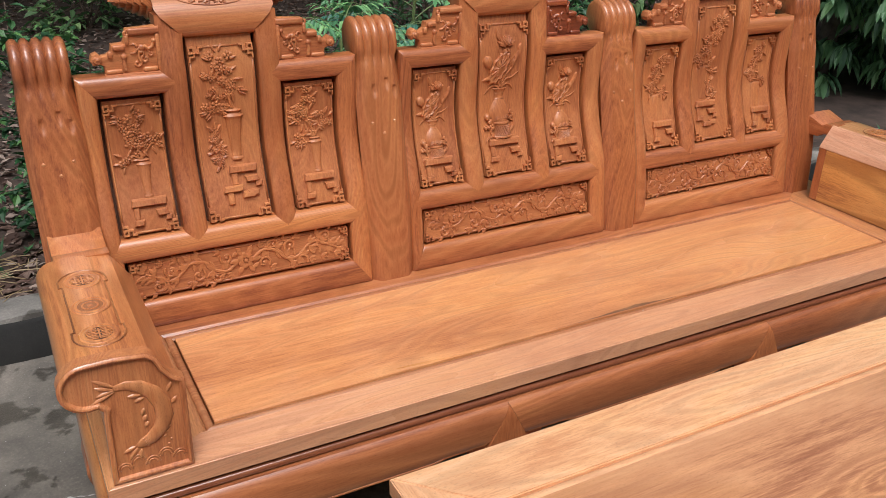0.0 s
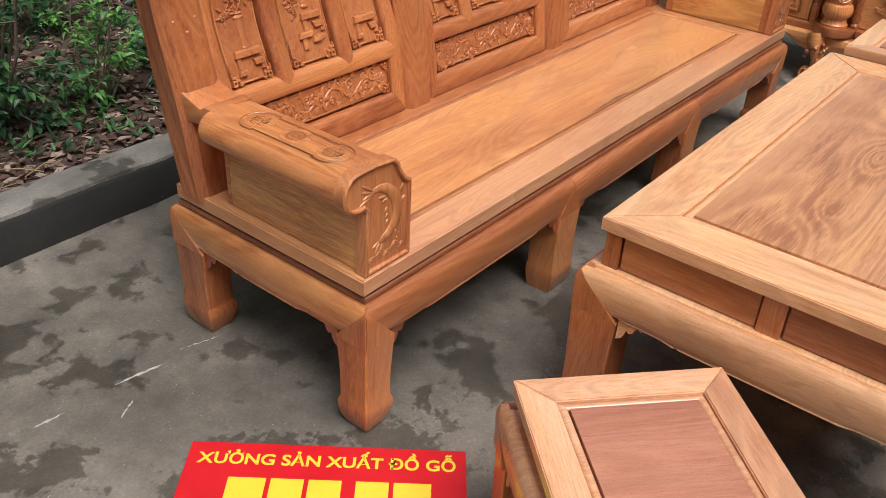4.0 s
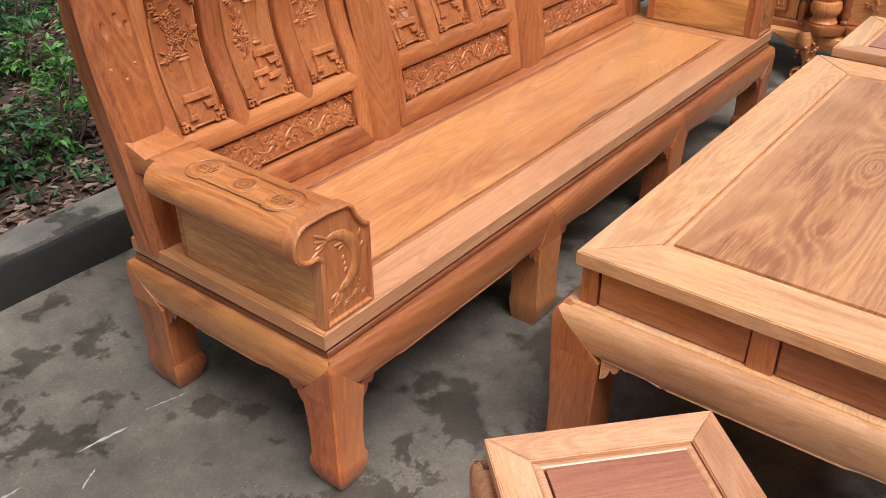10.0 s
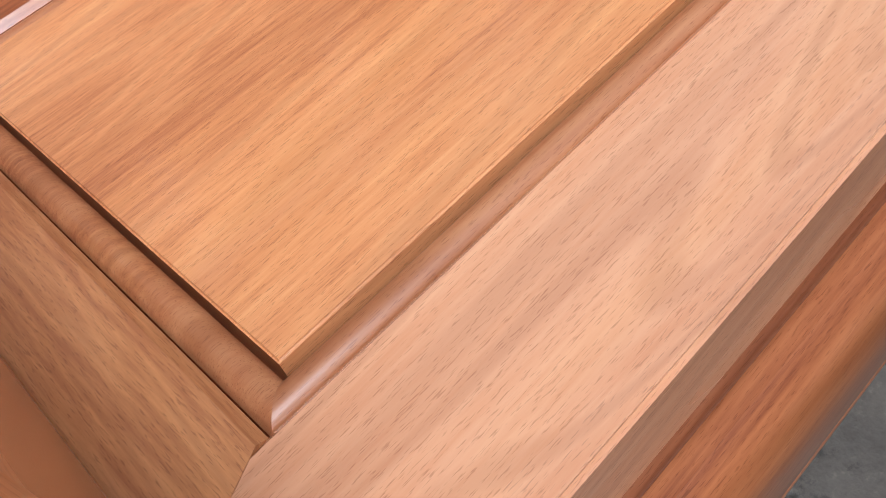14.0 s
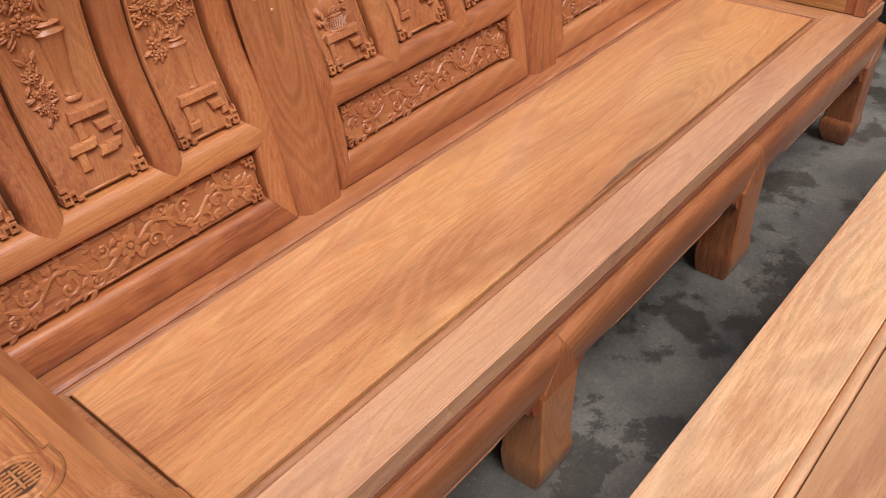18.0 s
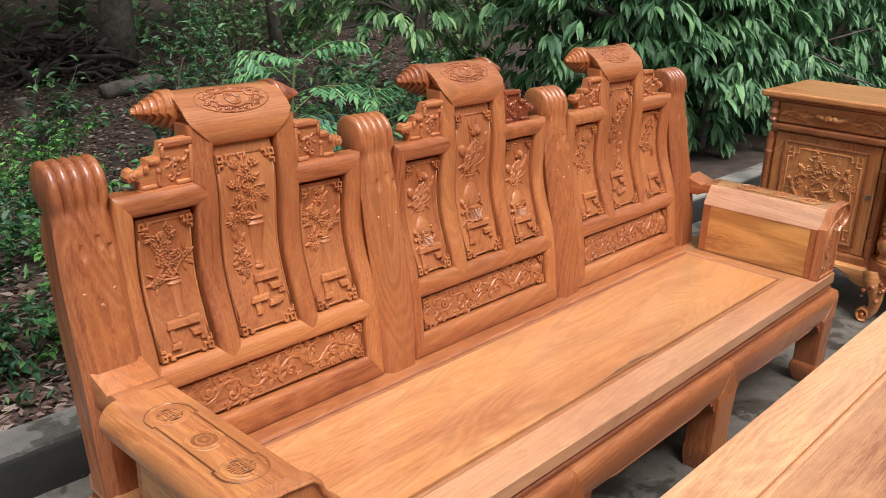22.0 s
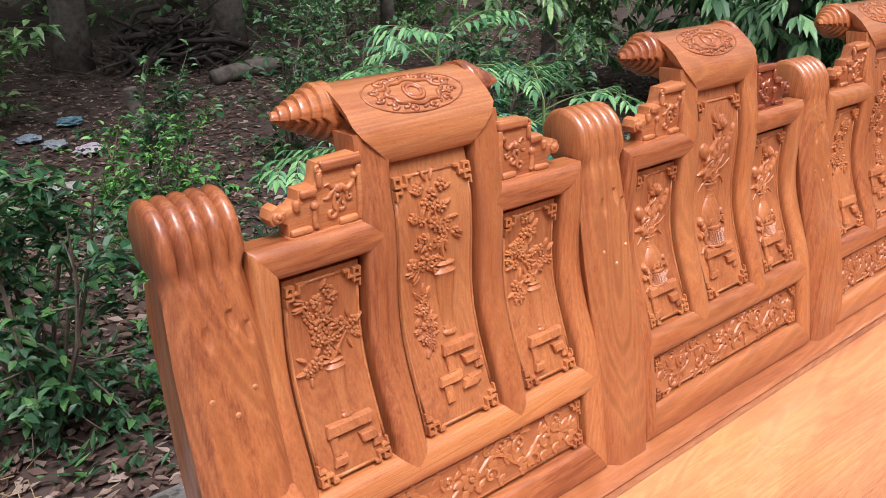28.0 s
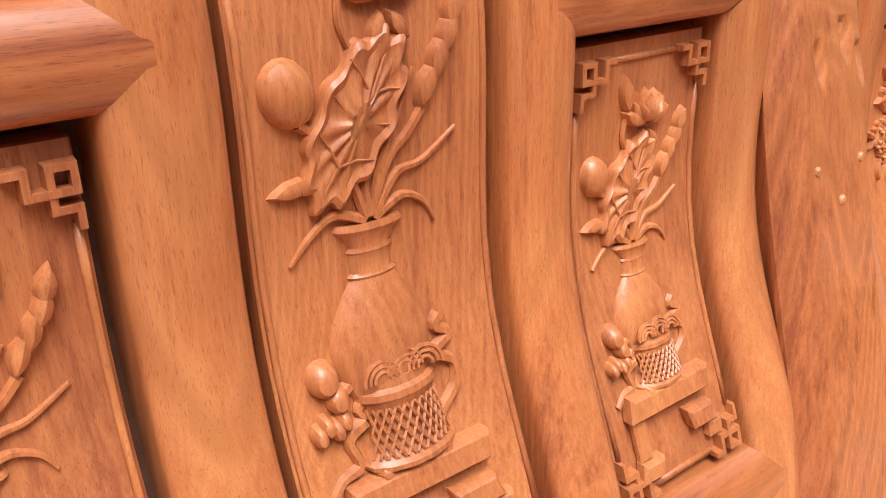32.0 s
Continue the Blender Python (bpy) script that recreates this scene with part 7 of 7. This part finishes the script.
def leafy_tree(x, y, h, r, z0, count, leaf, m, seed, label, trunk=0.07, width=0.27):
    """A tree whose long leaves hang in whorls from drooping twigs."""
    rng = random.Random(seed)
    th = thing("leafy_tree", label, "tree")
    b = Vector((x, y, soil_z(x, max(y, 1.4)) - 0.05))
    bm, lv = bmesh.new(), Leaves()
    top = b + Vector((0.1, 0.1, h))
    tube(bm, [b, b + Vector((0.05, -0.03, h * 0.4)), top], [trunk, trunk * 0.8, trunk * 0.4], 9)
    limbs = []
    for k in range(16):
        t = rng.uniform(0.2, 1.0)
        a = rng.uniform(0, 6.28)
        p = b.lerp(top, t)
        q = p + Vector((math.cos(a), math.sin(a), rng.uniform(-0.1, 0.6))) * r * rng.uniform(0.5, 1.0)
        tube(bm, [p, p.lerp(q, 0.5) + Vector((0, 0, 0.08 * r)), q], [trunk * 0.4, trunk * 0.25, 0.006], 6)
        limbs.append((p, q))
    part("trunk", bm, BARK, th)
    whorls = count // 9
    for k in range(whorls):
        for _ in range(20):
            c = Vector((rng.uniform(-1, 1), rng.uniform(-1, 1), rng.uniform(-1, 1)))
            if 0.25 < c.length < 1:
                break
        c = Vector((x + c.x * r, y + c.y * r, z0 + (h - z0) * 0.5 + c.z * (h - z0) * 0.55))
        if c.z < 0.15 or c.y < 1.42:
            continue
        out = Vector((c.x - x, c.y - y, 0)).normalized()
        aim = (out + rvec(rng, -0.3, 0.3) * 0.8).normalized()
        side = aim.cross(UP).normalized()
        for j in range(9):
            f = (j - 4) / 4
            d = aim * (1.0 - 0.55 * abs(f)) + side * f * 0.95 + Vector((0, 0, rng.uniform(-0.95, -0.35)))
            s = leaf * rng.uniform(0.8, 1.2) * (1.15 - 0.3 * abs(f))
            lv.add(c + rvec(rng) * 0.02, d, UP, s, s * width, rng.uniform(0.3, 0.8), 0.15)
    lv.mesh("foliage", m, th)
    return th


leafy_tree(4.6, 2.35, 2.6, 0.95, 0.25, 5200, 0.15, LEAF_DARK, 31, "dense dark tree with long drooping leaves behind the cabinet", 0.06)
leafy_tree(5.6, 2.7, 3.2, 1.2, 0.3, 5200, 0.16, LEAF_DARK, 32, "dense dark tree with long drooping leaves behind the cabinet", 0.07)
leafy_tree(6.9, 2.6, 3.2, 1.3, 0.3, 4200, 0.17, LEAF_DARK, 33, "dense dark tree with long drooping leaves behind the cabinet", 0.07)
leafy_tree(4.3, 4.0, 2.6, 1.1, 0.3, 3800, 0.13, LEAF_FAR, 34, "dark leafy tree at the wood's edge", 0.06)
leafy_tree(8.4, 3.0, 3.4, 1.5, 0.2, 3600, 0.18, LEAF_DARK, 35, "dense dark tree with long drooping leaves", 0.08)

for k, (x, y, h) in enumerate(((5.2, 1.95, 2.0), (6.2, 1.9, 2.2), (7.4, 1.9, 2.2), (9.0, 1.9, 2.4), (10.8, 2.2, 2.6), (13.0, 2.4, 2.8))):
    leafy_tree(x, y, h, 0.75 + 0.08 * k, 0.05, 3600, 0.15 + 0.006 * k, LEAF_DARK, 40 + k, "dense dark tree with long drooping leaves at the yard's edge", 0.05)

# an unseen tree added beside the straw so that its crown shades the litter
shade_tree = thing("unseen_shade_tree", "added unseen tree whose wide crown shades the dry leaves", "tree")
bm = bmesh.new()
tube(bm, [(-1.5, 5.2, 0.05), (-1.45, 5.15, 1.6), (-1.2, 5.05, 3.2), (-0.7, 4.8, 4.4)], [0.17, 0.14, 0.11, 0.07], 12)
for k in range(9):
    a_ = 0.7 * k
    tube(bm, [(-0.9, 4.9, 3.9), (-0.5 + 0.8 * math.cos(a_), 4.7 + 0.8 * math.sin(a_), 4.5), (-0.1 + 1.9 * math.cos(a_), 4.5 + 1.7 * math.sin(a_), 4.7)], [0.05, 0.035, 0.012], 6)
part("trunk", bm, BARK, shade_tree, smooth="all")
lv = Leaves()
rng = random.Random(58)
for j in range(1500):
    c = Vector((-0.1 + rng.gauss(0, 1.25), 4.4 + rng.gauss(0, 1.05), 4.6 + rng.gauss(0, 0.35)))
    lv.small(c, rvec(rng, -0.5, 0.4), UP, 0.26, 0.15)
lv.mesh("crown", LEAF_FAR, shade_tree)

# the wood behind: trunks, undergrowth
for k, (x, y, r, ln) in enumerate(((2.0, 7.2, 0.15, 0.02), (3.5, 7.35, 0.16, -0.03), (6.3, 8.2, 0.10, 0.28), (5.2, 7.0, 0.07, -0.18), (0.4, 9.5, 0.12, 0.05), (7.9, 9.8, 0.14, 0.1), (4.5, 10.5, 0.15, 0.0), (9.8, 8.0, 0.12, -0.1), (2.9, 10.8, 0.1, 0.08))):
    tr = thing("tree_trunk", "grey-barked tree trunk at the edge of the wood", "tree", group="trees of the wood behind")
    bm = bmesh.new()
    z = soil_z(x, y) - 0.1
    tube(bm, [(x + ln * q * 0.35 + 0.02 * math.sin(q + k), y + 0.02 * math.cos(2 * q), z + q * 0.55) for q in range(9)], [r * (1.25 if q == 0 else 1 - 0.03 * q) for q in range(9)], 12)
    part("trunk", bm, BARK, tr, smooth="all")
    rng = random.Random(60 + k)
    lv = Leaves()
    # crowns are out of view, fuller where x < 4 to shade the ground
    for j in range(240 if x < 4.0 else 60):
        c = Vector((x + ln * 3 + rng.gauss(0, 1.5), y - 0.6 + rng.gauss(0, 1.5), z + 4.3 + rng.gauss(0, 0.7)))
        for q in range(3):
            lv.small(c + rvec(rng) * 0.2, rvec(rng), UP, 0.34, 0.2)
    lv.mesh("crown", LEAF_FAR, tr)
rng = random.Random(77)
k = 0
for x, y, h, r in [(rng.uniform(-2.5, 14), rng.uniform(5.2, 8.0), rng.uniform(0.6, 1.5), rng.uniform(0.5, 0.9)) for _ in range(13)]:
    if 1.4 < x < 4.0 and y < 7.4:
        continue
    shrub(x, y, h, r, 700, 0.10, LEAF_FAR, 100 + k, "dark undergrowth shrub in the wood", stems=6, zlow=0.05, group="undergrowth of the wood")
    k += 1
lv = Leaves()
rng = random.Random(78)
for j in range(15000):
    x = rng.uniform(-6, 24)
    y = 8.4 + abs(rng.gauss(0, 1.7)) + 0.4 * math.sin(x * 0.9)
    z = 0.2 + rng.random() ** 1.3 * 3.2
    lv.small(Vector((x, y, z)), rvec(rng, -0.8, 0.6), UP, rng.uniform(0.10, 0.24), rng.uniform(0.05, 0.10))
tagged(lv.mesh("far_undergrowth", LEAF_FAR), "tangled dark undergrowth closing the wood", "undergrowth", kind="stuff")
# board coloured near-black green in place of the shade between far trees
backdrop = tagged(part("backdrop", boxm(-40, 60, 13.5, 13.8, -1, 9), plain("wood_shade", (0.03, 0.045, 0.025), 0.95, var=0.6, scale=3.0)), "dark board standing in for the deep shade of the wood", "backdrop", kind="structure")

# dry leaves on the soil
lv = Leaves()
rng = random.Random(80)
for j in range(42000):
    y = 1.38 + 7.2 * rng.random() ** 1.2
    x = rng.uniform(-1.6, 2.2 + 0.9 * y)
    d = rvec(rng, -0.12, 0.3)
    s = rng.uniform(0.022, 0.062)
    lv.small(Vector((x, y, soil_z(x, y) + 0.006 + 0.01 * rng.random())), d, (UP + rvec(rng) * 0.5).normalized(), s, s * rng.uniform(0.35, 0.6))
tagged(lv.mesh("leaf_litter", LITTER), "dry brown leaves covering the soil", "leaf litter", kind="stuff")
lv = Leaves()
for j in range(1400):
    x, y = rng.uniform(-1.4, 4.0), 1.4 + 2.6 * rng.random() ** 1.4
    c = Vector((x, y, soil_z(x, y)))
    if noise.noise(Vector((x * 1.6, y * 1.6, 0))) < 0.02:
        continue
    for q in range(5):
        lv.small(c + rvec(rng) * 0.02, rvec(rng, 0.1, 0.9), UP, rng.uniform(0.03, 0.07), rng.uniform(0.012, 0.02))
tagged(lv.mesh("weeds", LEAF_BUSH), "low green weeds in the soil", "weeds", kind="stuff")

# pale scuffs and spills on the concrete
SCUFF = plain("lime_scuff", (0.42, 0.41, 0.38), 0.9, var=0.3, scale=60.0)
for k, (x, y, ln, w, a) in enumerate(((-0.235, 0.515, 0.135, 0.010, -9), (-0.470, 0.531, 0.07, 0.010, -5), (-0.066, 0.508, 0.11, 0.004, -16), (-0.331, 0.434, 0.06, 0.008, 30), (-0.62, 0.30, 0.10, 0.008, 40))):
    rq = random.Random(k)
    bm = bmesh.new()
    n = 14
    up_, dn = [], []
    for q in range(n + 1):
        t = q / n
        u, h_ = (t - 0.5) * ln, w * math.sin(math.pi * t) * rq.uniform(0.25, 1.0)
        up_.append((u, h_ * 0.6 + rq.uniform(-0.002, 0.002), 0.0008))
        dn.append((u, -h_ * 0.4 + rq.uniform(-0.002, 0.002), 0.0008))
    vs = [bm.verts.new(v) for v in up_ + dn[::-1]]
    bm.faces.new(vs)
    ob = part("chalk_scuff", bm, SCUFF)
    ob.matrix_basis = pose(x + 0.011, y + 0.010, GZ, 0, 0, a)
    tagged(ob, "pale lime scuff mark on the concrete", "stain", "scuff marks on the yard", "structure")

# heap of straw on the soil behind the kerb
bm = bmesh.new()
rng = random.Random(81)
for j in range(420):
    x, y = rng.gauss(-0.42, 0.17), rng.gauss(1.50, 0.08)
    z = 0.125 + 0.07 * math.exp(-((x + 0.42) / 0.2) ** 2) * rng.random()
    if y < KERB_Y0 + 0.06:
        continue
    a = rng.gauss(0.5, 0.7)
    ln = rng.uniform(0.06, 0.16)
    p = Vector((x, y, z))
    d = Vector((math.cos(a), math.sin(a), rng.uniform(-0.15, 0.15)))
    tube(bm, [p - d * ln / 2, p + Vector((0, 0, 0.006)), p + d * ln / 2], 0.0016, 4)
tagged(part("straw_heap", bm, STRAW), "heap of dry yellow straw behind the kerb", "straw", kind="stuff")

# pile of cut branches, a log, a stump
pile = thing("branch_pile", "heap of dead cut branches under the trees", "branches")
rng = random.Random(82)
for j in range(130):
    q = rng.gauss(0, 0.30)
    c = Vector((2.72 + q, 6.9 + rng.gauss(0, 0.25), 0.16 + rng.uniform(0, 0.46) * math.exp(-(q / 0.5) ** 2)))
    d = rvec(rng, -0.5, 0.5)
    ln = rng.uniform(0.2, 0.75)
    r_ = rng.choice((0.009, 0.013, 0.018, 0.030))
    bm = bmesh.new()
    tube(bm, [c - d * ln / 2, c + rvec(rng) * 0.08, c + d * ln / 2 + rvec(rng) * 0.06], [r_, r_ * 0.9, r_ * 0.5], 6)
    part("branch", bm, DEADWOOD, pile, smooth="all")
bm = bmesh.new()
tube(bm, [(2.62, 5.9, 0.20), (2.95, 5.95, 0.23), (3.35, 5.9, 0.26)], [0.065, 0.07, 0.06], 12)
tagged(part("log", bm, BARK, smooth="all"), "grey fallen log on the leaf litter", "log")
bm = bmesh.new()
tube(bm, [(1.60, 4.85, 0.08), (1.585, 4.84, 0.26), (1.56, 4.84, 0.40)], [0.055, 0.045, 0.042], 10)
tagged(part("stump", bm, BARK, smooth=40), "thin cut stump standing in the leaf litter", "stump")


def rag(x, y, r, col, seed, label, name="plastic_bag"):
    """A crumpled piece of film or paper."""
    rng = random.Random(seed)
    bm = bmesh.new()
    bmesh.ops.create_icosphere(bm, subdivisions=3, radius=1.0)
    off = rng.uniform(0, 50)
    for v in bm.verts:
        n = noise.noise(v.co * 2.2 + Vector((off, 0, 0))) * 0.5 + noise.noise(v.co * 5.0 + Vector((0, off, 0))) * 0.28
        v.co = v.co * (1 + n)
        v.co.z = max(-0.2, v.co.z * 0.30)
        v.co *= r
    ob = part(name, bm, plain("film_" + name, col, 0.35, var=0.2, scale=30.0), smooth=25)
    ob.matrix_basis = pose(x, y, soil_z(x, y) + 0.03, 0, 0, rng.uniform(0, 360))
    return tagged(ob, label, "litter", group="litter on the soil")


rag(1.17, 4.53, 0.075, (0.50, 0.42, 0.48), 1, "crumpled pinkish white plastic bag on dry leaves")
rag(0.98, 4.98, 0.07, (0.26, 0.32, 0.38), 2, "crumpled pale blue plastic bag on dry leaves")
rag(1.32, 5.29, 0.08, (0.14, 0.26, 0.32), 3, "crumpled blue plastic bag on dry leaves")
rag(1.06, 4.75, 0.07, (0.28, 0.31, 0.33), 4, "crumpled grey plastic bag on dry leaves")
rag(0.82, 3.90, 0.085, (0.36, 0.36, 0.33), 5, "crumpled white paper on dry leaves", "waste_paper")
rag(0.74, 3.24, 0.03, (0.4, 0.4, 0.38), 6, "small scrap of white paper on dry leaves", "waste_paper")
